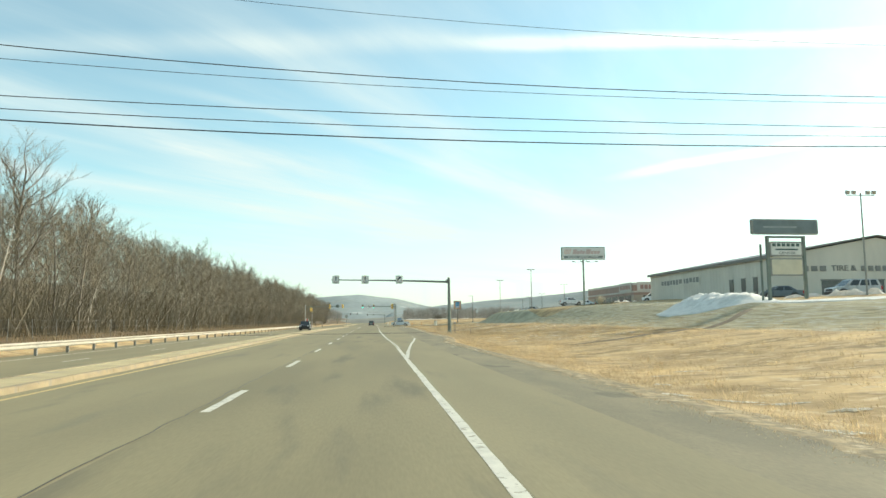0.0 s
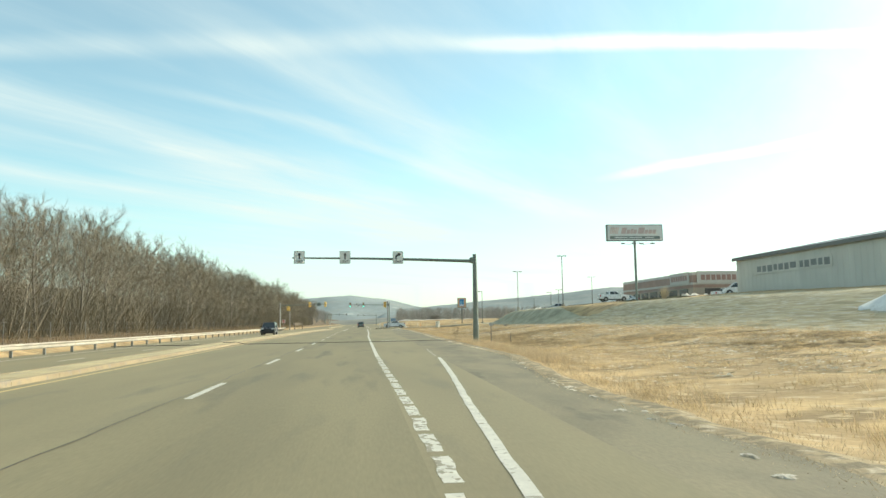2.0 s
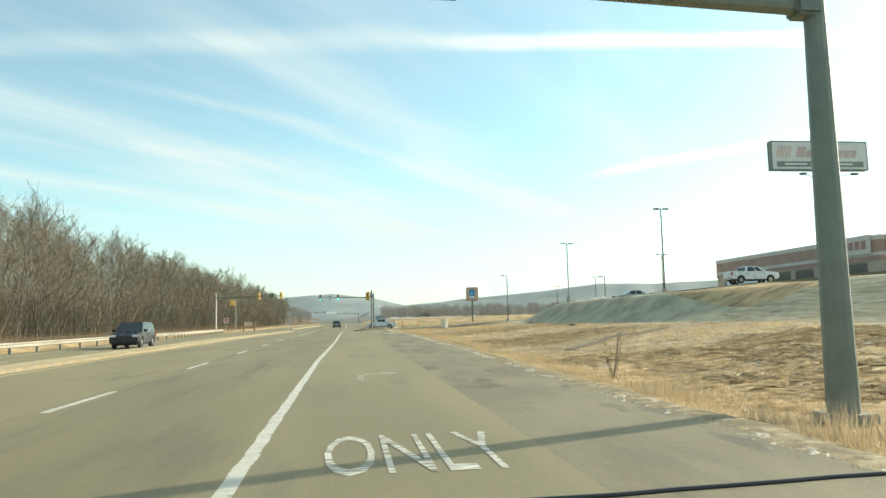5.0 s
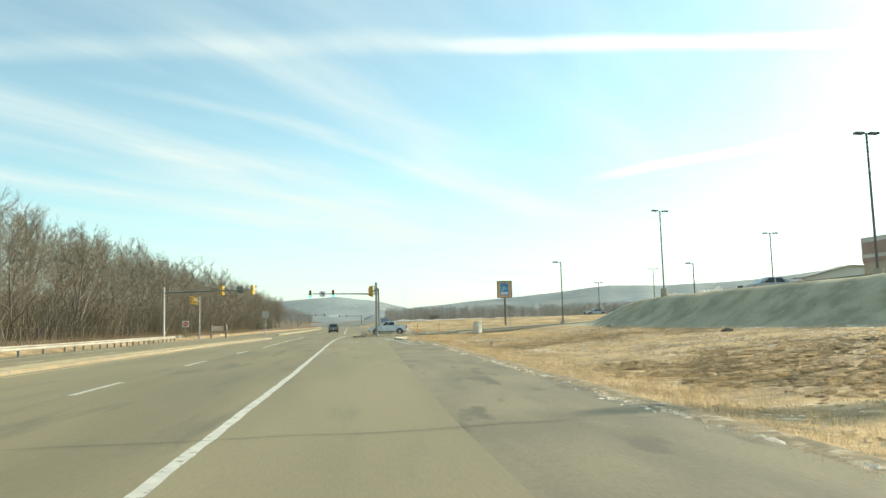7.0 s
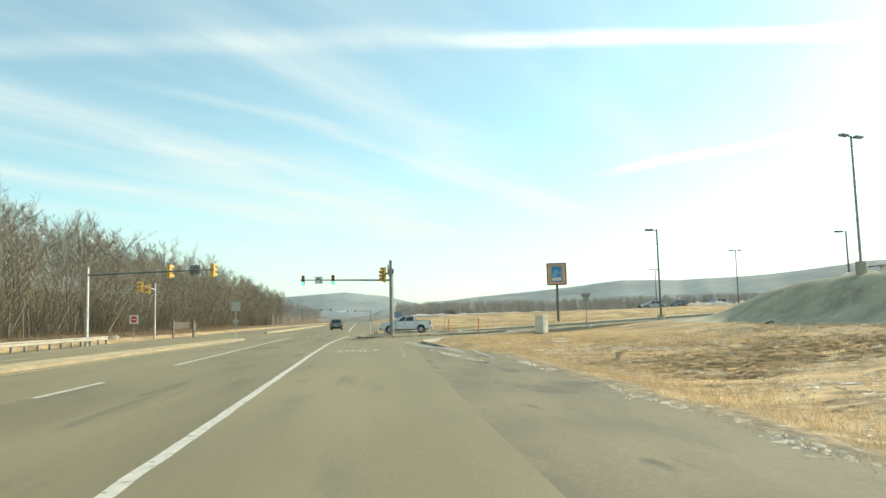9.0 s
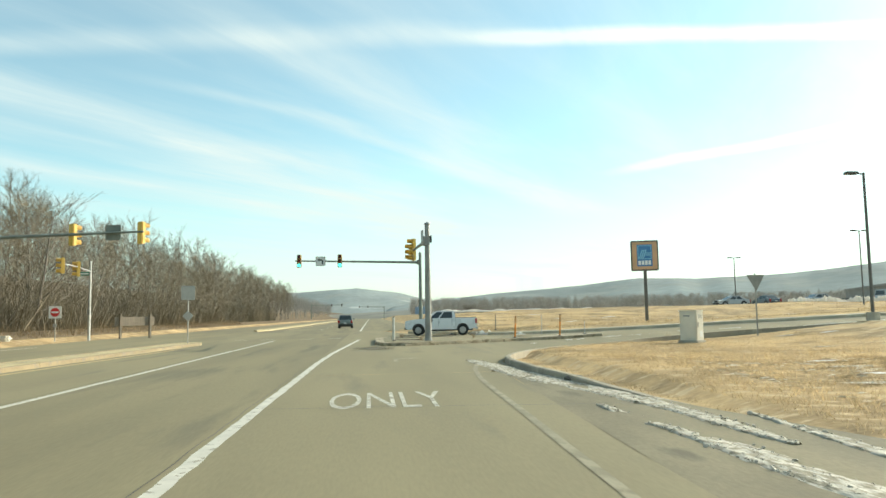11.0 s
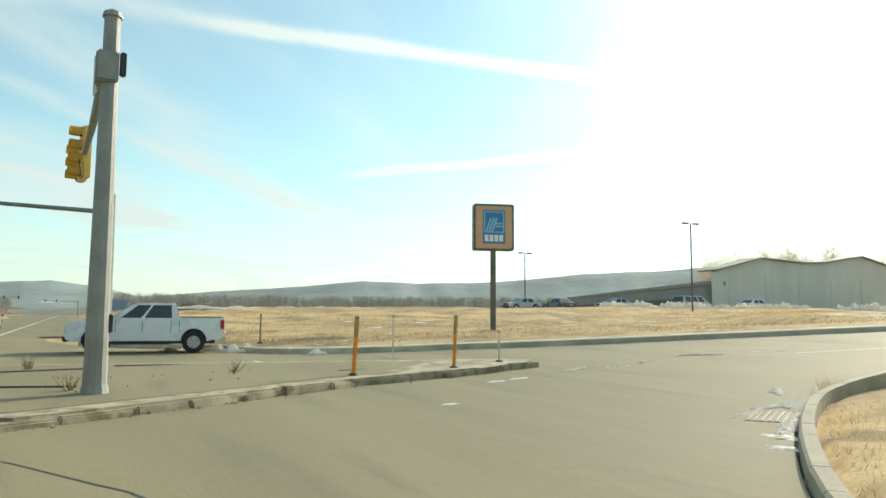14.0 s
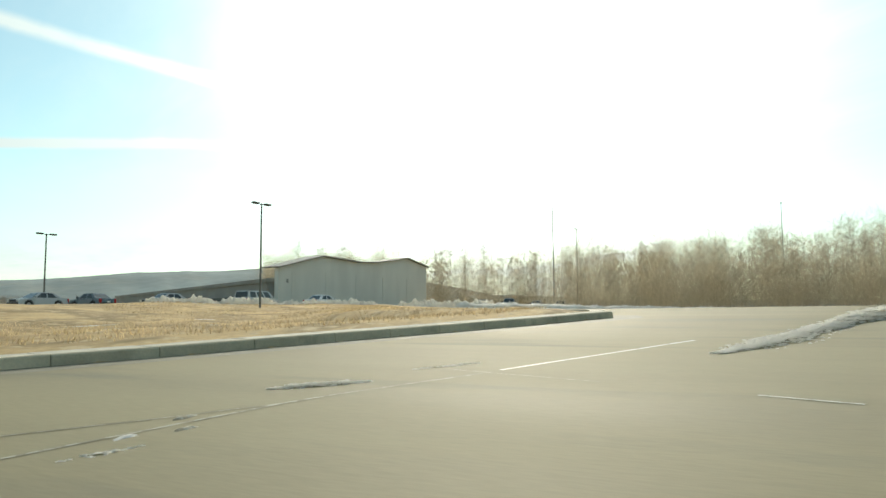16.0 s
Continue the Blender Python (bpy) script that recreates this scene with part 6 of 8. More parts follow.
def build_woods():
    kinds = [grow_tree(11, 11.2, 1.25, 16, 8, 13, 0.16), grow_tree(12, 12.0, 1.15, 17, 8, 13, 0.22), grow_tree(13, 9.8, 1.45, 15, 8, 13, 0.12),
             grow_tree(14, 11.0, 1.15, 15, 7, 12, 0.16, (0.10, 0.04)), grow_tree(15, 8.5, 1.2, 14, 7, 12, 0.08, trunk_r=0.09)]
    rng = random.Random(77)
    label = ("bare grey-brown deciduous tree in the roadside woods", "tall slim bare tree in the roadside woods", "broad bare tree with a spreading crown in the woods",
             "leaning bare tree at the edge of the woods", "small bushy bare tree at the edge of the woods")
    n = 0
    y = 14.0
    while y < 420:
        for row, (x0, x1) in enumerate(((-28.5, -25.5), (-33, -28.5), (-39, -33))):
            x, yy = rng.uniform(x0, x1), y + rng.uniform(-2.2, 2.2)
            k = rng.choice((0, 1, 2, 3, 4) if row < 2 else (0, 1, 2, 3))
            s = rng.uniform(0.72, 1.0) if row == 0 else rng.uniform(0.85, 1.10)
            s *= (1 + 0.10 * ease(y, 195, 245)) * (0.90 + 0.12 * ease(y, 35, 75))
            plant(label[k], kinds[k], (x, yy, height(x, yy)), rng.uniform(0, 360), (s * rng.uniform(0.9, 1.15), s), "woods beside the highway")
            n += 1
        y += 4.7 if y < 230 else 7.0
    # One old tree stands taller than the rest, near the start.
    big = grow_tree(31, 14.5, 1.3, 20, 10, 16, 0.30, trunk_r=0.24)
    plant("large bare tree with a rounded twiggy crown", big, (-29.6, 56.0, height(-29.6, 56)), 40, (1.0, 0.97), "woods beside the highway")
    plant("large bare tree with a rounded twiggy crown", big, (-34.0, 166.0, height(-34, 166)), 150, (0.75, 0.92), "woods beside the highway")
    plant("large bare tree with a rounded twiggy crown", big, (-31.0, 286.0, height(-31, 286)), 250, (0.85, 0.95), "woods beside the highway")
    # Pale leaning birches at the edge.
    for x, y, a, sc in ((-24.6, 40.0, 15, 0.85), (-25.4, 58.0, 80, 0.7), (-25.0, 83.0, 300, 0.6), (-25.2, 112.0, 190, 0.6), (-25.6, 131.0, 40, 0.62), (-25.4, 150.0, 100, 0.55), (-25.0, 163.0, 250, 0.66), (-25.5, 186.0, 20, 0.6), (-25.8, 203.0, 120, 0.7), (-25.6, 232.0, 320, 0.75)):
        wood, fine = grow_tree(int(y), 9.5, 0.45, 7, 4, 5, 0.5, (0.34, 0.16), 0.10)
        wood.materials.clear()
        wood.materials.append(PALE_BARK)
        plant("leaning pale-barked birch at the edge of the woods", (wood, fine), (x, y, height(x, y)), a, (sc, sc), "pale birches", "birch_tree")
    # The tangle of thin branches that fills the woods between the trees.
    s = Sprout()
    for _ in range(118000):
        y = rng.uniform(8, 330)
        x = -25.8 - 13 * rng.random() ** 1.5
        top = 9.2 + 1.8 * noise.noise((x * 0.2, y * 0.11, 2)) - 3.0 * ease(-x, 30, 26)
        z = height(x, y) + top * rng.random() ** 1.05
        p = Vector((x, y, z))
        d = Vector((rng.gauss(0, 0.6), rng.gauss(0, 0.6), rng.uniform(-0.2, 1.0))).normalized()
        s.twig(p, p + d * rng.uniform(0.6, 1.7), 0.012)
    tagged(new("branch_tangle", s.mesh("branch_tangle", TWIG)), "dense tangle of thin bare branches filling the woods", "branches", kind="stuff")
    # Undergrowth: briars and saplings nobody could count.
    s = Sprout()
    for _ in range(24000):
        y = rng.uniform(8, 360)
        x = -24.6 - abs(rng.gauss(0, 4.0))
        z = height(x, y)
        tall = rng.uniform(0.8, 2.4) if rng.random() < 0.6 else rng.uniform(2.2, 5.0)
        p = Vector((x, y, z - 0.05))
        tip = p + Vector((rng.gauss(0, 0.28) * tall, rng.gauss(0, 0.28) * tall, tall))
        s.twig(p, tip, 0.014 + 0.006 * tall)
        for _ in range(2):
            o = p.lerp(tip, rng.uniform(0.3, 0.85))
            s.twig(o, o + Vector((rng.gauss(0, 0.5), rng.gauss(0, 0.5), rng.uniform(0.1, 0.9))) * tall * 0.35, 0.010)
    tagged(new("undergrowth", s.mesh("undergrowth", TWIG)), "tangled bare brown undergrowth along the woods", "undergrowth", kind="stuff")
    s = Sprout()
    for _ in range(9000):
        y = rng.uniform(8, 300)
        x = -22.6 - abs(rng.gauss(0, 1.6))
        p = Vector((x, y, height(x, y) - 0.03))
        t = rng.uniform(0.25, 0.9)
        s.twig(p, p + Vector((rng.gauss(0, 0.25) * t, rng.gauss(0, 0.25) * t, t)), 0.012)
    tagged(new("verge_weeds", s.mesh("verge_weeds", DRY_STALK)), "dry tan weeds along the fence", "weeds", kind="stuff")
    # Woods too far off to count.
    s = Sprout()

    def far_tree(x, y, z, tall, wide, n, r, low=0.2):
        p = Vector((x, y, z))
        s.twig(p, p + Vector((0, 0, tall * 0.9)), r * 1.3)
        for _ in range(n):
            q = rng.uniform(low, 0.95)
            o = p + Vector((0, 0, tall * 0.85 * q))
            a = rng.uniform(0, 6.28)
            l = tall * rng.uniform(0.2, 0.42) * (1.15 - 0.6 * q)
            s.twig(o, o + Vector((math.cos(a) * wide, math.sin(a) * wide, rng.uniform(0.6, 1.4))).normalized() * l, r)

    for _ in range(330):
        y = rng.uniform(400, 900)
        x = -26 - rng.uniform(0, 30) - (y - 400) * 0.02
        far_tree(x, y, height(x, y), rng.uniform(8, 12), 0.9, 34, 0.05)
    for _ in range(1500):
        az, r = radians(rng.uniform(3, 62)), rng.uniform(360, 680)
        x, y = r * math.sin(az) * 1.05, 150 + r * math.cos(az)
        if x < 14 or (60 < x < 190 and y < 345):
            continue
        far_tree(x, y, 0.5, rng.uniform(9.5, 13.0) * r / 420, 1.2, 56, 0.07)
    # Twig colour is paler and greyer here to carry the distance haze.
    tagged(new("far_woods", s.mesh("far_woods", material("haze_greyed_twigs", (0.335, 0.315, 0.285), 0.95, vary=0.2, scale=0.02, fine=0.5, island=0.2, bump=0, spec=0.05))), "distant bare woods below the hills, greyed for haze", "woods", kind="stuff")
    s = Sprout()
    for k in range(1250):
        left = k % 3 == 0
        az, r = (radians(rng.uniform(47, 78)), rng.uniform(225, 320)) if left else (radians(rng.uniform(60, 104)), rng.uniform(118, 205))
        x, y = 11.5 + r * math.sin(az), 196 + r * math.cos(az)
        if 238 < y < 300 and x < 205:
            continue
        tall = (1 + 0.3 * noise.noise((math.degrees(az) * 0.35, r * 0.02, 5))) * r * (0.103 + 0.020 * ease(math.degrees(az), 58, 90)) * rng.uniform(0.72, 1.03)
        far_tree(x, y, 0.3 + side_rise(x), tall, 1.5, 110 if left else 100, 0.026 if left else 0.015, 0.03)
    for _ in range(42000):
        az, r = radians(rng.uniform(50, 104)), rng.uniform(104, 180)
        x, y = 11.5 + r * math.sin(az), 196 + r * math.cos(az)
        if y > 238 and x < 205:
            continue
        p = Vector((x, y, side_rise(x) - 0.1 + r * 0.055 * rng.random() ** 1.5))
        s.twig(p, p + Vector((rng.gauss(0, 0.5), rng.gauss(0, 0.5), rng.uniform(0.2, 1.2))).normalized() * rng.uniform(1.0, 3.0), 0.026)
    # Bleached colour and strong translucency imitate the sun's glare over these trees.
    scrub = material("glare_paled_scrub", (0.60, 0.55, 0.45), 0.95, vary=0.15, scale=0.3, fine=3, island=0.25, bump=0, spec=0.1)
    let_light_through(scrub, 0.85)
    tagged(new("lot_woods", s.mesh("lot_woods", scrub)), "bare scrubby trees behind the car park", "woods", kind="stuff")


build_woods()


def build_shrubs():
    rng = random.Random(3)

    def twiggy(name, label, at, tall, n, wide, mat=TWIG, category="shrub", r=0.012):
        s = Sprout()
        for _ in range(n):
            tip = Vector((rng.gauss(0, wide), rng.gauss(0, wide), tall * rng.uniform(0.6, 1.0)))
            root = Vector((rng.gauss(0, wide * 0.15), rng.gauss(0, wide * 0.15), -0.05))
            s.twig(root, tip, r)
            for _ in range(3):
                o = root.lerp(tip, rng.uniform(0.35, 0.9))
                s.twig(o, o + Vector((rng.gauss(0, 1), rng.gauss(0, 1), rng.uniform(0.3, 1.5))).normalized() * tall * 0.2, r * 0.5)
        ob = new(name, s.mesh(name, mat))
        ob.location = at
        tagged(ob, label, category)

    twiggy("roadside_shrub", "small leafless shrub of thin stems in the verge", (6.6, 101.5, height(6.6, 101.5)), 1.6, 14, 0.22)
    twiggy("grass_clump", "tall tan ornamental grass clump on the bank", (38.5, 127.0, 3.9), 2.1, 240, 0.48, material("pale_plume_grass", (0.58, 0.50, 0.36), 0.9, vary=0.12, island=0.2, bump=0), "grass clump")
    twiggy("field_shrub", "dark round bush far across the field", (36.0, 420.0, 0.6), 4.8, 260, 1.5, BARK, "shrub", 0.09)
    for x, y in ((3.2, 200.4), (2.4, 205.8), (6.4, 203.2)):
        twiggy("island_weed", "thin dry weeds in a crack of the island", (x, y, 0.15), 0.35, 16, 0.12, DRY_STALK, "weed")


build_shrubs()


def blades(name, label, spots, mat, category="grass"):
    """Many thin blades: rows of x, y, z, height, lean x, lean y, width."""
    a = np.array(spots)
    n = len(a)
    ang = np.random.RandomState(4).uniform(0, math.pi, n)
    dx, dy = np.cos(ang) * a[:, 6], np.sin(ang) * a[:, 6]
    v = np.empty((n, 3, 3))
    v[:, 0] = np.stack([a[:, 0] - dx, a[:, 1] - dy, a[:, 2] - 0.02], 1)
    v[:, 1] = np.stack([a[:, 0] + dx, a[:, 1] + dy, a[:, 2] - 0.02], 1)
    v[:, 2] = np.stack([a[:, 0] + a[:, 4], a[:, 1] + a[:, 5], a[:, 2] + a[:, 3]], 1)
    me = bpy.data.meshes.new(name)
    me.from_pydata(v.reshape(-1, 3).tolist(), [], np.arange(3 * n).reshape(-1, 3).tolist())
    me.materials.append(mat)
    tagged(new(name, me), label, category, kind="stuff")


def build_grass():
    rng = random.Random(21)
    verge, field, mound = [], [], []
    ground_z = lambda x, y: height(x, y) + (0.35 if 164 < y < 205 and x < 24 else ease(y - far_y(x), 2.1, 6) if y > 205 else 1.0) * ease(x, lerp_table(ROAD_EDGE, y) + 0.5, lerp_table(ROAD_EDGE, y) + 5) * (0.10 * noise.noise((x * 0.35, y * 0.35, 0)) + 0.22 * noise.noise((x * 0.07, y * 0.07, 4)))
    for _ in range(12000):
        y = rng.uniform(-2, 170)
        edge = lerp_table(ROAD_EDGE, y)
        thick = max(0.0, noise.noise((y * 0.13, 3.0, 0)) + 0.45)
        x = edge + 0.25 + abs(rng.gauss(0, 0.9 + 1.1 * thick))
        for _ in range(int(3 + 7 * thick)):
            tall = rng.uniform(0.03, 0.09) + 0.20 * thick * rng.random() ** 2 * ease(x - edge, 0.4, 2.0)
            px, py = x + rng.gauss(0, 0.10), y + rng.gauss(0, 0.14)
            verge.append((px, py, ground_z(px, py), tall, rng.gauss(0, 0.6) * tall, rng.gauss(0, 0.6) * tall, 0.007))
    for _ in range(17000):
        y = rng.uniform(5, 184)
        x = lerp_table(ROAD_EDGE, y) + 1.0 + 23 * rng.random() ** 1.3
        if noise.noise((x * 0.9, y * 0.35, 8)) < -0.02:
            continue
        for _ in range(6):
            px, py = x + rng.gauss(0, 0.22), y + rng.gauss(0, 0.10)
            t = rng.uniform(0.04, 0.11)
            field.append((px, py, ground_z(px, py), t, rng.gauss(0, 0.8) * t - 0.5 * t, rng.gauss(0, 0.6) * t, 0.009))
    for _ in range(8500):
        y = rng.uniform(6, 184)
        x = lerp_table(ROAD_EDGE, y) + 1.2 + 20 * rng.random() ** 1.4
        if noise.noise((x * 0.5, y * 0.2, 5)) < -0.1:
            continue
        for _ in range(11):
            px, py = x + rng.gauss(0, 0.10), y + rng.gauss(0, 0.07)
            t = rng.uniform(0.08, 0.25)
            field.append((px, py, ground_z(px, py), t, rng.gauss(0, 0.5) * t - 0.3 * t, rng.gauss(0, 0.5) * t, 0.006))
    for _ in range(8200):
        x = rng.uniform(4.8, 20)
        y = rng.uniform(168, 194)
        if x < 6.2 and y > 186 or y > corner_y(x) - 0.35 or x < lerp_table([(167, 6.6), (172.5, 5.5), (177, 4.85), (184, 4.8)], y) + 0.25:
            continue
        for _ in range(9):
            px, py = x + rng.gauss(0, 0.12), y + rng.gauss(0, 0.12)
            t = rng.uniform(0.03, 0.085)
            mound.append((px, py, ground_z(px, py), t, rng.gauss(0, 0.8) * t, rng.gauss(0, 0.8) * t, 0.0055))
    for _ in range(7000):
        x = rng.uniform(6, 74)
        y = far_y(x) + 2.1 + 22 * rng.random() ** 1.4
        for _ in range(5):
            px, py = x + rng.gauss(0, 0.25), y + rng.gauss(0, 0.12)
            t = rng.uniform(0.05, 0.14)
            mound.append((px, py, ground_z(px, py), t, rng.gauss(0, 0.6) * t, rng.gauss(0, 0.6) * t, 0.016))
    for _ in range(1500):
        y = rng.uniform(58, 100)
        x = lerp_table(ROAD_EDGE, y) + 0.9 + abs(rng.gauss(0, 0.9))
        if noise.noise((x * 0.4, y * 0.25, 2)) < -0.05:
            continue
        for _ in range(6):
            px, py = x + rng.gauss(0, 0.12), y + rng.gauss(0, 0.12)
            t = rng.uniform(0.22, 0.60)
            verge.append((px, py, ground_z(px, py), t, rng.gauss(0, 0.25) * t, rng.gauss(0, 0.25) * t, 0.005))
    for _ in range(16000):
        y = rng.uniform(-4, 168)
        x = lerp_table(ROAD_EDGE, y) + rng.gauss(0.10, 0.17)
        t = rng.uniform(0.02, 0.07)
        verge.append((x, y, max(height(x, y), -0.01 if x < lerp_table(ROAD_EDGE, y) + 0.1 else -0.2), t, rng.gauss(0, 0.9) * t, rng.gauss(0, 0.9) * t, 0.008))
    blades("verge_grass", "tall dry tan grass along the asphalt edge", verge, DRY_STALK)
    blades("field_grass", "short straw-coloured winter grass tufts of the field", field, DRY_GRASS)
    blades("corner_grass", "short dry grass of the corner and the mound", mound, DRY_GRASS)


build_grass()


def build_grit():
    """Loose grit and crumbs along the broken edge of the asphalt."""
    rng = random.Random(61)
    s = Sprout()
    for _ in range(15000):
        y = rng.uniform(-4, 168) if rng.random() < 0.6 else rng.uniform(-4, 50)
        edge = lerp_table(ROAD_EDGE, y) + 0.2 * noise.noise((0, y * 0.4, 0))
        x = edge + rng.gauss(-0.05, 0.22)
        q = rng.uniform(0.003, 0.010)
        z = 0.0 if x < edge + 0.1 else height(x, y)
        p = Vector((x, y, z - 0.002))
        s.twig(p, p + Vector((rng.uniform(-q, q), rng.uniform(-q, q), q * rng.uniform(0.5, 1.2))), q)
    grit = material("verge_grit", (0.42, 0.35, 0.23), 0.95, vary=0.2, scale=2, island=0.4, bump=0, spec=0.1)
    tagged(new("verge_grit", s.mesh("verge_grit", grit)), "loose tan grit along the broken asphalt edge", "grit", kind="stuff")


build_grit()


def build_verge_strip():
    """Bare pale grit where the asphalt crumbles into the grass."""
    bm = bmesh.new()
    prev = None
    for k in range(430):
        y = -4 + 0.4 * k
        edge = lerp_table(ROAD_EDGE, y) + 0.22 * noise.noise((0, y * 0.4, 0))
        wide = 0.95 + 0.8 * (1 - ease(y, 18, 50)) + 0.30 * noise.noise((2, y * 0.5, 1)) + 0.25 * noise.noise((2, y * 2.1, 4))
        left = edge - 0.16 + 0.16 * noise.noise((7, y * 1.3, 6)) + 0.10 * noise.noise((7, y * 4.1, 2))
        row = []
        for j in range(6):
            x = left + wide * j / 5
            rest = height(x, y) + 0.012 + 0.03 * noise.noise((x * 3, y * 3, 1))
            z = 0.006 + (min(0.006, rest) - 0.006) * ease(x, edge + 0.38, edge + 0.75) + 0.01 * (j > 1) if j < 5 else rest - 0.10
            row.append(bm.verts.new((x, y, z + 0.005 * noise.noise((x * 9, y * 9, 0)) if j else -0.012)))
        if prev:
            for j in range(5):
                bm.faces.new((prev[j], prev[j + 1], row[j + 1], row[j]))
        prev = row
    for f in bm.faces:
        if f.normal.z < 0:
            f.normal_flip()
    soil = material("crumbled_tan_soil", (0.31, 0.25, 0.155), 0.95, vary=0.28, scale=1.5, fine=16, second=(0.21, 0.175, 0.115), spots=(0.44, 0.58), third=(0.44, 0.37, 0.26), third_at=(0.56, 0.66), third_scale=3, bump=0.8, bump_scale=20, spec=0.1)
    tagged(link("verge_soil", bm, soil), "bare tan soil at the crumbling asphalt edge", "soil", kind="structure")


build_verge_strip()

# ---- snow and litter ----


def snow_heap(label, pts, wide, tall, seed, lumps=0.35, name="snow_heap", z0=None, flat=False, mat=None, step=0.35, across=9, swing=0.9):
    """A ridge of old ploughed snow along points, with clods."""
    rng = random.Random(seed)
    bm = bmesh.new()
    spots = along(pts, step)
    prev = None
    n = across
    for i, p in enumerate(spots):
        a, b = spots[max(i - 1, 0)], spots[min(i + 1, len(spots) - 1)]
        way = (b - a).normalized()
        side = Vector((-way.y, way.x))
        end = min(1.0, i / 4, (len(spots) - 1 - i) / 4)
        w = wide * (0.55 + 0.6 * abs(noise.noise((p.x * 0.4, p.y * 0.4, seed)))) * (0.25 + 0.75 * end)
        h = tall * max(0.12, 0.75 + swing * noise.noise((p.x * 0.5, p.y * 0.5, seed + 3))) * end
        row = []
        for k in range(n):
            q = -1 + 2 * k / (n - 1)
            c = p + side * q * w + way * 0.25 * noise.noise((p.x, q * 3, seed + 1)) * (0 if flat else 1)
            base = height(c.x, c.y) if z0 is None else z0
            if base < -0.03:
                base = side_rise(c.x)
            bulge = h * (1 - q * q) ** 0.8
            lump = lumps * h * noise.noise((c.x * 2.6, c.y * 2.6, seed)) + 0.5 * lumps * h * noise.noise((c.x * 6.5, c.y * 6.5, seed))
            row.append(bm.verts.new((c.x, c.y, base + 0.008 + max(0.0 if abs(q) < 0.99 else -0.05, bulge + lump * (1 - q * q)) - (0.05 if abs(q) > 0.99 else 0))))
        if prev:
            for k in range(n - 1):
                bm.faces.new((prev[k], row[k], row[k + 1], prev[k + 1]))
        prev = row
    ob = link(name, bm, mat or SNOW_PILE, smooth_faces=not lumps > 0.3)
    tagged(ob, label, "snow", kind="stuff")
    return ob


def lie(x, y, rise=False):
    """The height of what a patch of snow lies on."""
    if rise:
        return side_rise(x)
    edge = lerp_table(ROAD_EDGE, y)
    z = height(x, y)
    if x < edge + 0.15 or (y > 166 and z < 0):
        return max(z, 0.0)
    wild = ease(x, edge + 0.5, edge + 5) * (0.35 if 164 < y < 205 and x < 24 else ease(y - far_y(x), 2.1, 6) if y > 205 else 1.0)
    return z + wild * (0.10 * noise.noise((x * 0.35, y * 0.35, 0)) + 0.22 * noise.noise((x * 0.07, y * 0.07, 4))) + 0.015


def snow_patch(at, size, seed, label="thin patch of old snow on the asphalt", rise=False):
    """A ragged, thin remnant of snow."""
    rng = random.Random(seed)
    bm = bmesh.new()
    n = 44
    c = bm.verts.new((at[0], at[1], lie(at[0], at[1], rise) + 0.02 + size[0] * 0.008))
    inner, outer = [], []
    for k in range(n):
        a = 2 * math.pi * k / n
        r = 0.95 + 0.7 * noise.noise((math.cos(a) * 1.3, math.sin(a) * 1.3, seed * 0.7)) + 0.12 * rng.random() + 0.45 * noise.noise((math.cos(a) * 3.2, math.sin(a) * 3.2, seed * 0.3))
        r = max(0.15, r)
        x, y = math.cos(a) * size[0] * r, math.sin(a) * size[1] * r
        inner.append(bm.verts.new((at[0] + 0.55 * x, at[1] + 0.55 * y, lie(at[0] + 0.55 * x, at[1] + 0.55 * y, rise) + 0.012 + 0.012 * rng.random())))
        outer.append(bm.verts.new((at[0] + x, at[1] + y, lie(at[0] + x, at[1] + y, rise) + 0.004)))
    for k in range(n):
        j = (k + 1) % n
        bm.faces.new((c, inner[k], inner[j]))
        bm.faces.new((inner[k], outer[k], outer[j], inner[j]))
    bmesh.ops.recalc_face_normals(bm, faces=bm.faces)
    tagged(link("snow_patch", bm, SNOW if seed % 3 else SNOW_DIRTY, smooth_faces=True), label, "snow", group="snow patches")


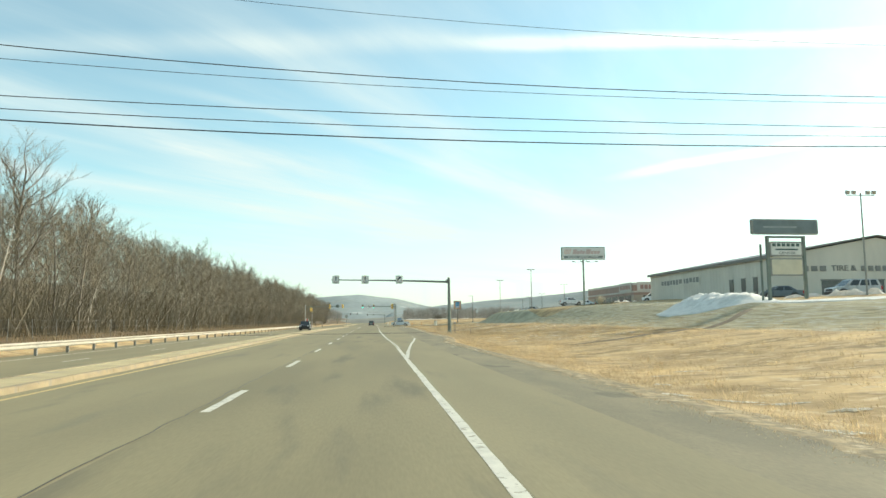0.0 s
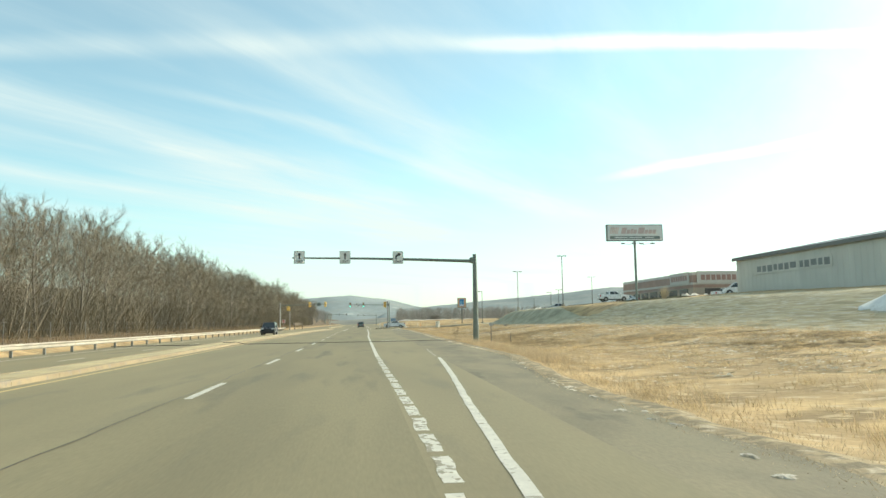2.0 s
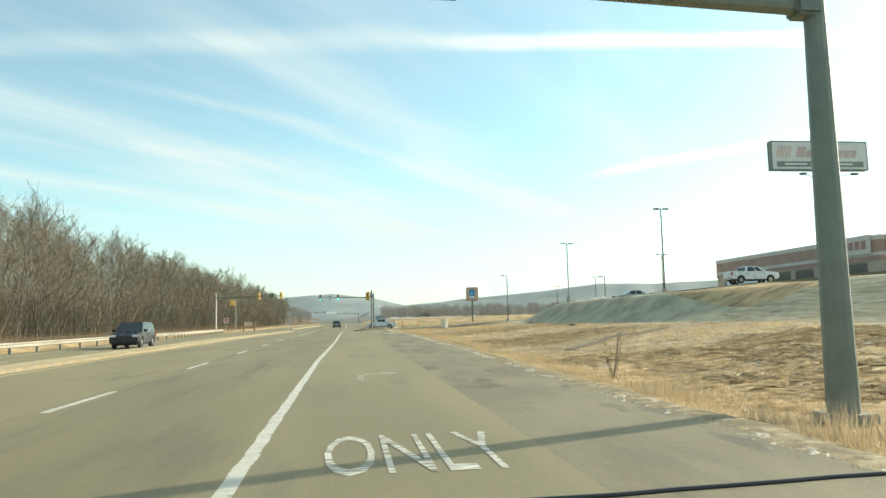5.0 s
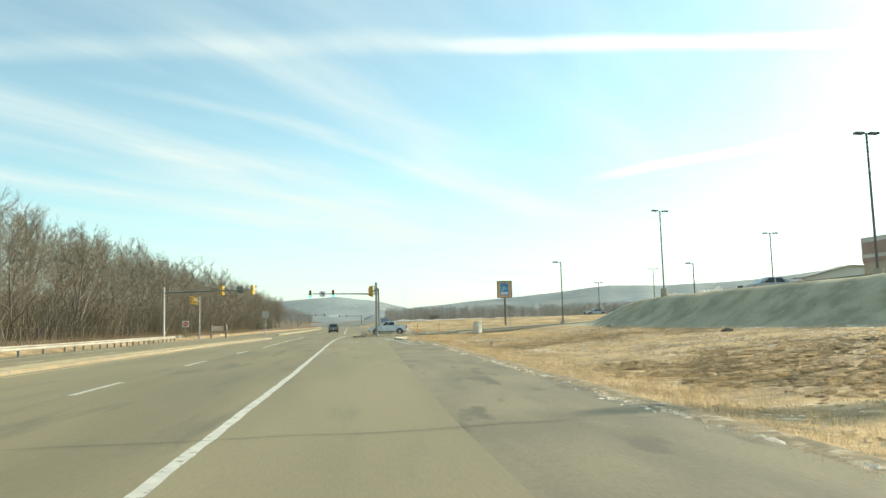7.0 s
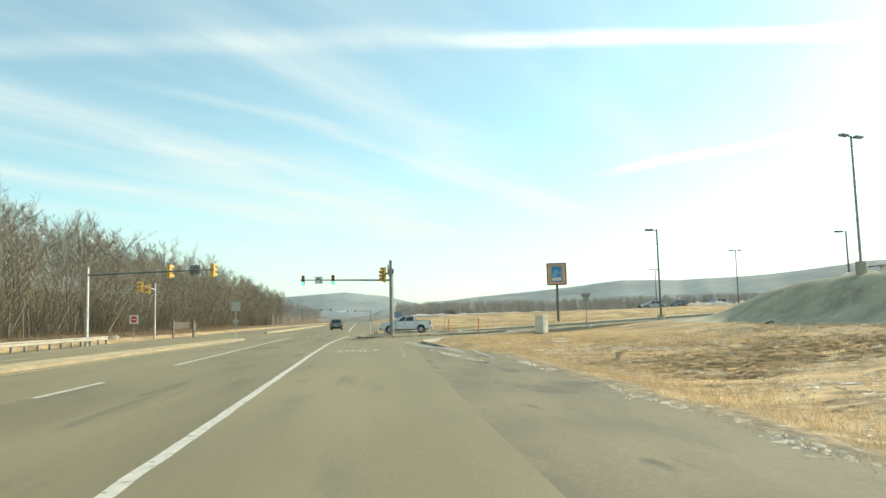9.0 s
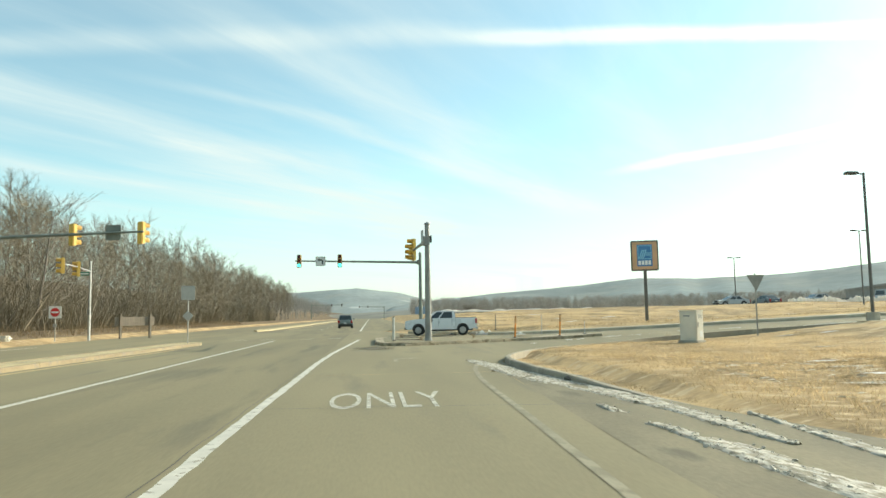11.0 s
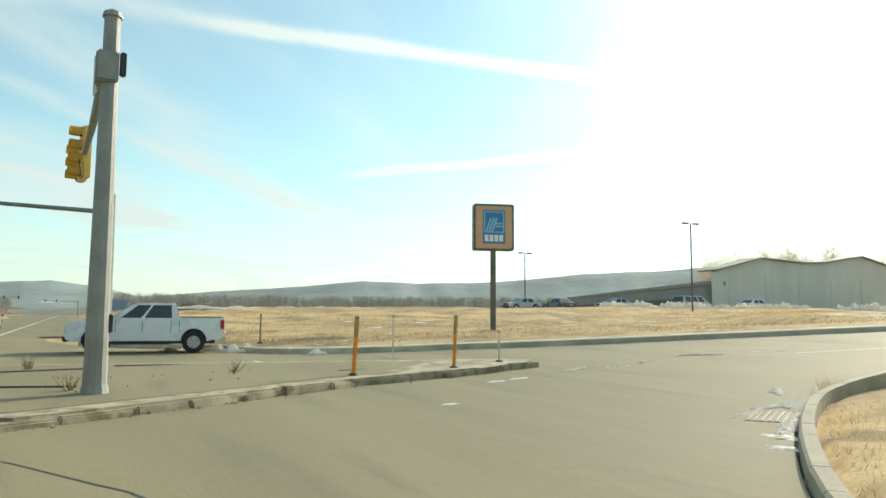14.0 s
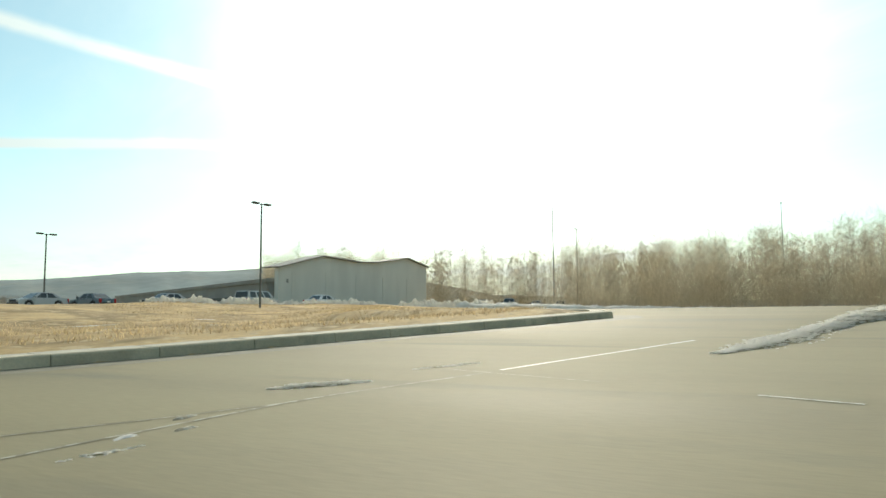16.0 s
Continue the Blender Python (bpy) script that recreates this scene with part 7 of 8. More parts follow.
def kerb_snow():
    """Crusted, dirty clods of snow left by the plough along the corner kerb, on a thin grey crust."""
    rng = random.Random(12)
    bands = (([(169.0, 5.1), (171.6, 5.1), (173.0, 5.0), (175.0, 4.82), (177.0, 4.5), (179.0, 4.2), (182.0, 4.0), (185.1, 3.65)],
              [(169.0, 0.05), (170.0, 0.20), (172.0, 0.24), (174.0, 0.32), (176.0, 0.40), (178.0, 0.45), (181.0, 0.38), (184.0, 0.26), (185.1, 0.06)], 0.30),
             ([(162.0, 4.9), (165.0, 4.6), (167.2, 4.45), (169.2, 4.35), (170.3, 4.25), (171.7, 4.15), (173.0, 4.15)],
              [(162.0, 0.05), (164.0, 0.2), (167.2, 0.32), (169.2, 0.24), (170.3, 0.12), (171.7, 0.15), (173.0, 0.05)], 0.12),
             ([(164.0, 5.5), (168.4, 5.66), (169.8, 5.77), (171.5, 5.89)], [(164.0, 0.04), (166.0, 0.13), (169.0, 0.14), (171.5, 0.04)], 0.2))
    s, crust = Sprout(), bmesh.new()
    share = lambda x, y: noise.noise((x * 1.3, y * 0.6, 3)) + 0.6 * noise.noise((x * 3.3, y * 2.3, 8))
    for mid, half, more in bands:
        y0, y1 = mid[0][0], mid[-1][0]
        prev = None
        for k in range(int((y1 - y0) / 0.11)):
            y = y0 + 0.11 * k
            c, w = lerp_table(mid, y), lerp_table(half, y) * (1 + 0.35 * noise.noise((0, y * 1.6, more)))
            row = []
            for j in range(13):
                x = c + w * (j / 6 - 1)
                e = min(1, j / 2, (12 - j) / 2)
                row.append(crust.verts.new((x + 0.04 * noise.noise((x * 5, y * 5, 2)), y, -0.012 + 0.034 * e * ease(share(x, y) + more, -0.25, 0.12) + 0.014 * noise.noise((x * 7, y * 7, 0)) * e)))
            if prev:
                for j in range(12):
                    crust.faces.new((prev[j], prev[j + 1], row[j + 1], row[j]))
            prev = row
        for _ in range(int(60 * (y1 - y0))):
            y = rng.uniform(y0, y1)
            x = lerp_table(mid, y) + rng.uniform(-1.05, 1.05) * lerp_table(half, y)
            if share(x, y) + more < rng.uniform(-0.2, 0.25):
                continue
            q = rng.uniform(0.006, 0.018) if rng.random() < 0.95 else rng.uniform(0.02, 0.034)
            p = Vector((x, y, 0.016 * ease(share(x, y) + more, -0.25, 0.12)))
            tilt = Vector((rng.uniform(-q, q), rng.uniform(-q, q), 0)) * 0.5
            h = q * rng.uniform(0.35, 0.8)
            s.limb([p, p + tilt * 0.5 + Vector((0, 0, h * 0.6)), p + tilt + Vector((0, 0, h))], [q * 1.3, q * 1.1, q * 0.25], 6)
    tagged(link("snow_crust", crust, SNOW_DIRTY, smooth_faces=True), "thin grey crust of old snow by the kerb", "snow", kind="stuff")
    crumbs = material("crusted_snow_clods", (0.50, 0.465, 0.38), 0.85, vary=0.15, scale=2.0, fine=20, second=(0.44, 0.40, 0.32), spots=(0.50, 0.62), island=0.12, bump=0.6, bump_scale=25)
    tagged(new("snow_clods", s.mesh("snow_clods", crumbs)), "ragged dirty snow clods along the curving kerb", "snow", kind="stuff")


def draped_snow():
    """Ploughed snow pushed over the bank's crest, hanging down its face."""
    bm = bmesh.new()
    prev = None
    for k in range(150):
        y = 44 + 0.2 * k
        low = lerp_table([(44, 31.0), (57, 30.8), (59, 28.6), (61, 26.4), (64, 25.8), (69, 26.0), (72, 26.6), (73.8, 28.5)], y) + 0.5 * noise.noise((0, y * 0.45, 3)) + 0.25 * noise.noise((0, y * 1.7, 8))
        end = (0.10 + 0.90 * ease(y, 57.5, 61.5)) * ease(y, 44, 46) * (1 - ease(y, 71.0, 73.8))
        row = []
        for j in range(22):
            q = j / 21
            x = low + (33.2 - low) * q
            rise = (0.05 + 0.78 * ease(q, 0.02, 0.62) * (1 - ease(q, 0.72, 1.0))) * end
            rise *= 1 + 0.35 * noise.noise((x * 0.8, y * 0.6, 2)) + 0.35 * noise.noise((x * 2.2, y * 2.2, 5)) + 0.2 * noise.noise((x * 5, y * 5, 1))
            row.append(bm.verts.new((x, y, height(x, y) + rise - (0.3 if j in (0, 21) else 0))))
        if prev:
            for j in range(21):
                bm.faces.new((prev[j], row[j], row[j + 1], prev[j + 1]))
        prev = row
    bmesh.ops.recalc_face_normals(bm, faces=bm.faces)
    tagged(link("snow_heap", bm, SNOW, smooth_faces=True), "ploughed snow hanging over the crest of the bank", "snow", kind="stuff")


def ragged(verts, faces, x, y, a, b, turn, rng, lift=0.012, n=9):
    """One ragged fleck: a low, uneven many-sided cap on the ground."""
    base = len(verts)
    ca, sa = math.cos(turn), math.sin(turn)
    verts.append((x, y, lie(x, y) + lift))
    for k in range(n):
        t = 2 * math.pi * k / n
        r = rng.uniform(0.45, 1.2)
        u, v = a * r * math.cos(t), b * r * math.sin(t)
        px, py = x + u * ca - v * sa, y + u * sa + v * ca
        verts.append((px, py, lie(px, py) - rng.uniform(0.0, 0.012)))
    for k in range(n):
        faces.append((base, base + 1 + k, base + 1 + (k + 1) % n))


def flecks(name, label, mat, count, seed, shift):
    """Small flecks in the furrows of the field, thick in some stretches and thin in others."""
    rng = random.Random(seed)
    verts, faces = [], []
    while len(faces) < 7 * count:
        y = rng.uniform(50, 180)
        x = lerp_table(ROAD_EDGE, y) + 1.5 + 19 * rng.random()
        if (y > 160 and x < 8) or x > lerp_table(TOE_X, y) - 1.0:
            continue
        thick = 0.5 * noise.noise((x * 0.16, y * 0.07, 6 + shift)) + 0.7 * noise.noise((x * 0.7, y * 0.4, 2 + shift)) + 0.25 * ease(x - lerp_table(ROAD_EDGE, y), 3, 8) + 0.12 * ease(y, 80, 110)
        if thick < rng.uniform(0.05, 0.55):
            continue
        q = rng.uniform(0.022, 0.065) + (0.08 * rng.random() if rng.random() < 0.1 else 0)
        ragged(verts, faces, x, y, q * rng.uniform(1.4, 3.6), q * 0.6, rng.gauss(0.15, 0.35), rng, 0.016, 7)
    me = bpy.data.meshes.new(name)
    me.from_pydata(verts, [], faces)
    me.materials.append(mat)
    tagged(new(name, me), label, "snow" if mat is FROST else "grass", kind="stuff")


def tussocks():
    """Low matted tussocks that the mower left, thick in some stretches of the field: a ragged rim and a short ridge."""
    rng = random.Random(47)
    verts, faces = [], []
    for _ in range(26000):
        y = 48 + 132 * rng.random()
        x = lerp_table(ROAD_EDGE, y) + 1.8 + 19 * rng.random()
        if (y > 160 and x < 8) or x > lerp_table(TOE_X, y) - 0.6:
            continue
        thick = 0.6 * noise.noise((x * 0.2, y * 0.09, 12)) + 0.5 * noise.noise((x * 0.6, y * 0.5, 4)) + 0.3 * ease(x - lerp_table(ROAD_EDGE, y), 2, 7)
        if thick < rng.uniform(-0.15, 0.5):
            continue
        long, wide, tall = rng.uniform(0.12, 0.42), rng.uniform(0.06, 0.16), rng.uniform(0.008, 0.034) * (0.5 + 0.5 * ease(y, 100, 130))
        turn = rng.gauss(0.2, 0.45)
        ca, sa = math.cos(turn), math.sin(turn)
        base = len(verts)
        z = height(x, y)

        def put(u, v, up):
            px, py = x + u * ca - v * sa, y + u * sa + v * ca
            verts.append((px, py, z + up))

        for k in range(8):
            a = math.pi * (k + 0.5) / 4
            r = rng.uniform(0.75, 1.2)
            put(long * r * math.cos(a), wide * r * math.sin(a), -0.02)
        put(-long * rng.uniform(0.3, 0.6), wide * rng.uniform(-0.5, 0.2), tall * rng.uniform(0.6, 1.0))
        put(long * rng.uniform(0.3, 0.6), wide * rng.uniform(-0.5, 0.2), tall)
        p, q = base + 8, base + 9
        for k, top in enumerate((q, q, p, p, p, p, q, q)):
            faces.append((base + k, base + (k + 1) % 8, top))
        faces += [(base + 2, p, q), (base + 6, q, p)]
    me = bpy.data.meshes.new("grass_tussocks")
    me.from_pydata(verts, [], faces)
    me.materials.append(MATTED)
    tagged(new("grass_tussocks", me), "low matted tussocks of bleached winter grass in the field", "grass", kind="stuff")


def edge_crust():
    """Broken crust of old snow along the asphalt's edge."""
    rng = random.Random(43)
    verts, faces = [], []
    for _ in range(9000):
        y = 30 + 136 * rng.random() ** 0.75
        thick = noise.noise((3.0, y * 0.22, 1)) + 0.5 * noise.noise((3.0, y * 0.9, 5)) + 0.25 * ease(y, 60, 120)
        if thick < rng.uniform(0.02, 0.5):
            continue
        x = lerp_table(ROAD_EDGE, y) + 0.12 + 0.22 * noise.noise((0, y * 0.4, 0)) + rng.gauss(-0.02, 0.13)
        q = rng.uniform(0.025, 0.075)
        ragged(verts, faces, x, y, q, q * rng.uniform(1.2, 3.0), rng.gauss(0, 0.3), rng, 0.017)
    # Larger plates of the same crust, here and there.
    y = 66.0
    while y < 168:
        size = rng.uniform(0.12, 0.5)
        for _ in range(3):
            ragged(verts, faces, lerp_table(ROAD_EDGE, y) + 0.04 + rng.gauss(0, 0.05), y + rng.uniform(-0.5, 0.5) * size, rng.uniform(0.05, 0.12), size * rng.uniform(0.5, 1.0), rng.gauss(0, 0.12), rng, 0.03)
        y += size + rng.uniform(0.5, 4.5)
    me = bpy.data.meshes.new("edge_crust")
    me.from_pydata(verts, [], faces)
    me.materials.append(FROST)
    tagged(new("edge_crust", me), "broken crust of old snow along the asphalt edge", "snow", kind="stuff")


def crumbled_snow(label, pts, wide, count, seed, size=(0.02, 0.07), tall=0.0):
    """A spill of crumbled snow along a line: many small lumps on the asphalt, heaped up to a height along its middle."""
    rng = random.Random(seed)
    line = along(pts, 0.25)
    verts, faces = [], []
    for _ in range(count):
        k = rng.randrange(len(line))
        a, b = line[max(k - 1, 0)], line[min(k + 1, len(line) - 1)]
        way = (b - a).normalized()
        end = min(1.0, 0.35 + 3.0 * min(k, len(line) - 1 - k) / len(line))
        off = max(-1.6, min(1.6, rng.gauss(0, 0.55)))
        w = wide * end * (0.7 + 0.6 * abs(noise.noise((line[k].x * 0.8, line[k].y * 0.8, seed))))
        p = line[k] + Vector((-way.y, way.x)) * off * w + way * rng.uniform(-0.15, 0.15)
        q = rng.uniform(*size) * (1.0 - 0.35 * abs(off) / 1.6)
        heap = tall * end * max(0.0, 1 - (off / 1.3) ** 2) * rng.random() ** 0.6
        z = side_rise(p.x) + 0.004 + heap
        base = len(verts)
        verts.append((p.x, p.y, z + q * rng.uniform(0.15, 0.4)))
        for j in range(6):
            t = math.pi * j / 3
            r = q * rng.uniform(0.9, 2.1)
            verts.append((p.x + r * math.cos(t), p.y + r * math.sin(t), z - q * rng.uniform(0.0, 0.2)))
        faces += [(base, base + 1 + j, base + 1 + (j + 1) % 6) for j in range(6)]
    me = bpy.data.meshes.new("crumbled_snow")
    me.from_pydata(verts, [], faces)
    me.materials.append(SNOW_BRIGHT)
    tagged(new("crumbled_snow", me), label, "snow", kind="stuff")


def build_snow():
    draped_snow()
    snow_heap("low snow bank behind the pylon sign", [(37.0, 66), (38.0, 52)], 1.2, 0.8, 2, z0=2.9)
    crumbled_snow("crumbled ridge of ploughed snow along the side road", [(23.3, 197.7), (24.5, 197.35), (26.1, 196.95), (28.5, 196.55), (31.0, 196.1)], 0.42, 2400, 3, (0.015, 0.055), 0.08)
    crumbled_snow("taller crumbled ridge of ploughed snow along the side road", [(28.5, 196.4), (31.0, 196.0), (35.5, 194.6), (42, 193.2), (52, 191.6)], 0.75, 4200, 13, (0.03, 0.09), 0.26)
    kerb_snow()
    snow_heap("lumpy snow ridge at the edge of the car park", [(50, 244.6), (59, 243.5), (68, 243.0), (79, 242.0)], 1.1, 1.15, 5, 0.45, mat=SNOW_BRIGHT, z0=1.9, step=0.12, across=17, swing=0.4)
    snow_heap("lumpy snow ridge at the edge of the car park", [(80, 240.0), (92, 238.0), (104, 235.0)], 1.3, 1.3, 6, 0.45, mat=SNOW_BRIGHT, z0=1.8, step=0.12, across=17, swing=0.4)
    snow_heap("thin line of snow along the top of the mound", [(9, 262.0), (22, 262.5), (36, 262.0)], 0.7, 0.30, 7, 0.5, z0=1.95)
    snow_heap("snow ridge in front of the scrubby trees", [(60, 222.0), (84, 219.5), (105, 217.0), (135, 209.0)], 1.0, 0.42, 8, 0.5, z0=1.85, step=0.3, swing=0.5)
    snow_heap("snow heap in front of the parts store", [(41.0, 128), (44.5, 130.5), (48, 132)], 1.1, 0.8, 9, 0.4, z0=4.0)
    snow_heap("low snow heap on the terrace", [(31.5, 183), (33.0, 176), (33.0, 173)], 0.8, 0.7, 10, 0.4)
    rng = random.Random(8)
    for k in range(24):
        y = rng.uniform(140, 172)
        x = lerp_table(TOE_X, y) + rng.uniform(-1.0, 0.6)
        snow_patch((x, y), (rng.uniform(0.15, 0.45), rng.uniform(0.1, 0.35)), 700 + k, "remnant of snow at the foot of the bank")
    for x, y, a, b in ((4.2, 15.5, 0.22, 0.25), (3.2, 12.4, 0.3, 0.22), (4.0, 11.75, 0.5, 0.13), (4.9, 11.3, 0.45, 0.10), (5.5, 10.2, 0.35, 0.18), (3.5, 7.4, 0.4, 0.22), (5.4, 18.5, 0.35, 0.15), (6.9, 20.0, 0.5, 0.12)):
        snow_patch((x, y), (a, b), 3 * int(x * 9), "thin grey patch of snow in the verge")
    for x, y, a, b in ((11.2, 200.15, 0.2, 0.07), (11.8, 200.3, 0.22, 0.07), (15.98, 201.0, 0.10, 0.05), (15.55, 201.2, 0.12, 0.05), (16.35, 201.45, 0.14, 0.05),
                       (10.6, 192.75, 0.12, 0.25), (10.0, 192.3, 0.10, 0.2), (15.2, 195.15, 0.25, 0.1), (8.6, 197.3, 0.14, 0.05)):
        snow_patch((x, y), (a, b), int(x * 31 + y), rise=True)
    for x, y, a, b in ((1.97, 45.1, 0.06, 0.2), (1.75, 43.1, 0.10, 0.2), (1.84, 42.0, 0.07, 0.15), (1.9, 41.4, 0.08, 0.14), (1.68, 39.1, 0.07, 0.14), (1.45, 38.1, 0.09, 0.12)):
        snow_patch((x, y), (a, b), 3 * int(y * 10), "thin icy remnant of snow at the asphalt edge")
    crumbled_snow("crumbled remnant of snow in the middle of the side road", [(18.2, 201.9), (18.5, 201.65), (18.9, 201.3)], 0.15, 420, 44, (0.008, 0.035), 0.04)
    crumbled_snow("crumbled remnant of snow in the middle of the side road", [(20.4, 201.25), (20.7, 201.05), (21.1, 200.85)], 0.07, 110, 45, (0.008, 0.028), 0.01)
    crumbled_snow("spill of broken snow on the asphalt near the drain", [(13.75, 195.3), (13.95, 195.5), (14.2, 195.68)], 0.11, 420, 48, (0.008, 0.03), 0.03)
    crumbled_snow("broken snow banked between the drain and the kerb", [(12.25, 194.45), (12.7, 194.4), (13.2, 194.45), (13.75, 194.6)], 0.17, 900, 49, (0.008, 0.04), 0.03)
    crumbled_snow("broken snow banked between the drain and the kerb", [(12.5, 194.05), (12.9, 194.2), (13.5, 194.5)], 0.10, 500, 50, (0.01, 0.045), 0.05)
    crumbled_snow("broken snow lying along the kerb beside the drain", [(11.75, 193.5), (11.4, 193.3), (11.0, 193.05), (10.6, 192.8)], 0.12, 700, 51, (0.01, 0.04), 0.04)
    crumbled_snow("few crumbs of snow beside the drain", [(11.5, 194.2), (11.75, 194.25)], 0.06, 90, 52, (0.008, 0.03), 0.02)
    crumbled_snow("few crumbs of snow on the side road", [(13.4, 200.8), (13.8, 200.95), (14.3, 201.15)], 0.10, 120, 46, (0.008, 0.045), 0.03)
    crumbled_snow("few crumbs of snow on the side road", [(14.85, 200.9), (15.25, 200.82)], 0.05, 36, 47, (0.008, 0.026), 0.01)
    weeds = []
    for _ in range(70):
        t = rng.uniform(0.12, 0.38)
        weeds.append((14.6 + rng.gauss(0, 0.15), 195.0 + rng.gauss(0, 0.06), side_rise(14.6), t, rng.gauss(0, 0.25) * t, rng.gauss(0, 0.25) * t, 0.006))
    blades("kerb_weeds", "dry stalks of weeds growing at the kerb", weeds, DRY_STALK)
    for x, y, w in ((6.64, 216.4, 0.3), (8.3, 216.2, 0.4), (8.8, 214.6, 0.45), (10.9, 211.6, 0.3), (7.9, 207.2, 0.35)):
        snow_heap("small clump of ploughed snow against the far kerb", [(x - w, y), (x + w, y - 0.1)], 0.26, 0.20, int(x * 7), 1.7, step=0.06, across=13)
    for x, y, a, b in ((18.7, 192.0, 0.5, 0.12), (20.4, 191.5, 0.4, 0.1), (12.2, 179.2, 0.5, 0.15), (11.6, 177.3, 0.6, 0.15), (11.1, 175.7, 0.5, 0.12), (9.9, 174.3, 0.5, 0.15), (16.5, 186.0, 0.5, 0.12)):
        snow_patch((x, y), (a, b), int(y * 10), "streak of snow caught in the grass")
    # Streaks of snow caught in the field's furrows.
    for k in range(70):
        y = rng.uniform(84, 176)
        x = lerp_table(ROAD_EDGE, y) + rng.uniform(3, 20)
        snow_patch((x, y), (rng.uniform(0.10, 0.28), rng.uniform(0.04, 0.09)), 300 + k, "streak of snow caught in the grass")
    for k in range(26):
        x = rng.uniform(14, 40)
        snow_patch((x, far_y(x) + rng.uniform(10, 22)), (rng.uniform(0.3, 0.9), rng.uniform(0.06, 0.14)), 500 + k, "streak of snow caught in the grass")
    flecks("snow_flecks", "small frosted flecks of snow scattered through the grass", FROST, 11000, 41, 0.0)
    flecks("straw_mats", "flattened mats of pale bleached straw in the grass", DRY_STALK, 7000, 42, 0.25)
    tussocks()
    edge_crust()
    clod = material("dark_earth_clod", (0.10, 0.085, 0.065), 0.95, vary=0.2)
    for x, y, r in ((4.95, 177.0, 0.26), (21.5, 152.0, 0.3), (24.0, 178.0, 0.25)):
        bm = bmesh.new()
        bmesh.ops.create_icosphere(bm, subdivisions=2, radius=r)
        for v in bm.verts:
            v.co *= 1 + 0.4 * noise.noise(v.co * 4 + Vector((x, y, 0)))
            v.co.z *= 0.55
        ob = link("earth_clod", bm, clod)
        ob.location = (x, y, height(x, y) + r * 0.25)
        tagged(ob, "dark clod of earth in the grass", "clod")
    stain = fade_to_rim(material("oily_dark_grit", (0.085, 0.075, 0.055), 0.9, vary=0.35, scale=1.2, fine=25, second=(0.18, 0.164, 0.116), spots=(0.35, 0.75), bump=0.3, bump_scale=30))
    bm = bmesh.new()
    rim = [bm.verts.new((0.75 + (1.25 + 0.3 * noise.noise((math.cos(a) * 2, math.sin(a) * 2, 1))) * math.cos(a), 194.9 + (3.0 + 0.9 * noise.noise((math.cos(a) * 2, math.sin(a) * 2, 5))) * math.sin(a), 0.0085)) for a in [2 * math.pi * k / 40 for k in range(40)]]
    bm.faces.new(rim)
    tagged(link("oil_stain", bm, stain), "dark oily grit on the asphalt beside the island", "stain", kind="structure")
    s = Sprout()
    for _ in range(90):
        p = Vector((rng.gauss(1.1, 0.3), rng.gauss(194.6, 0.7), 0.008))
        q = rng.uniform(0.006, 0.026)
        s.limb([p, p + Vector((rng.uniform(-q, q), rng.uniform(-q, q), q))], [q, q * 0.4], 5)
    # Crumbs along the island's worn edge and on its top.
    for k in range(260):
        t = rng.random()
        p = Vector((2.8 + 9.0 * t, lerp_table(ISLAND[2:9], 2.8 + 9.0 * t) + rng.gauss(-0.15, 0.10), 0.006))
        p.z += side_rise(p.x)
        if rng.random() < 0.25:
            p = Vector((rng.uniform(2.5, 8), 0, 0.158))
            p.y = 199.6 + 0.5 * (p.x - 2.5) + rng.uniform(0, 2.5)
        q = 0.006 + 0.03 * rng.random() ** 4
        s.limb([p, p + Vector((rng.uniform(-q, q), rng.uniform(-q, q), q * 0.8))], [q, q * 0.4], 5)
    tagged(new("rubble", s.mesh("rubble", material("broken_tan_concrete", (0.36, 0.31, 0.21), 0.95, vary=0.2, scale=3, island=0.4))), "scattered crumbs of broken concrete", "rubble", kind="stuff")
    drain = thing("drain_grate", "rusty iron drain grate beside the kerb", "drain", (11.8, 193.86, side_rise(11.8) + 0.006), 31)
    iron = material("rusty_iron", (0.20, 0.165, 0.12), 0.8, metal=0.3, vary=0.2, scale=2)
    slope = Matrix.Identity(4)
    slope[2][0], slope[2][1] = 0.036, -0.021
    part("frame", moved(made_box((-0.48, -0.31, -0.05), (0.48, 0.31, 0.004), 0.002), slope), iron, drain)
    for k in range(7):
        part("grate_bar", moved(made_box((-0.45, -0.280 + 0.088 * k, 0.0), (0.45, -0.250 + 0.088 * k, 0.012), 0.002), slope), PALE_CONCRETE, drain)
    ditch = material("bare_earth", (0.15, 0.115, 0.07), 0.95, vary=0.2, scale=1.5)
    for pts, label in (([(8.8, 43.3), (12.4, 44.2), (16.3, 45.9), (19.7, 48.4), (24.6, 51.4), (27.5, 54.0)], "narrow bare earth rut across the field"), ([(10.5, 118.0), (15.0, 124.0), (20.0, 127.0)], "narrow bare earth rut across the field")):
        bm = bmesh.new()
        prev = None
        for p in along(pts, 0.8):
            row = [bm.verts.new((p.x + d * 0.7, p.y - d * 0.5, height(p.x, p.y) + 0.10 * noise.noise((p.x * 0.35, p.y * 0.35, 0)) + 0.22 * noise.noise((p.x * 0.07, p.y * 0.07, 4)) + (0.05 if d else 0.07))) for d in (-0.35, 0, 0.35)]
            if prev:
                for k in range(2):
                    bm.faces.new((prev[k], row[k], row[k + 1], prev[k + 1]))
            prev = row
        tagged(link("earth_rut", bm, ditch), label, "rut", kind="structure")


build_snow()


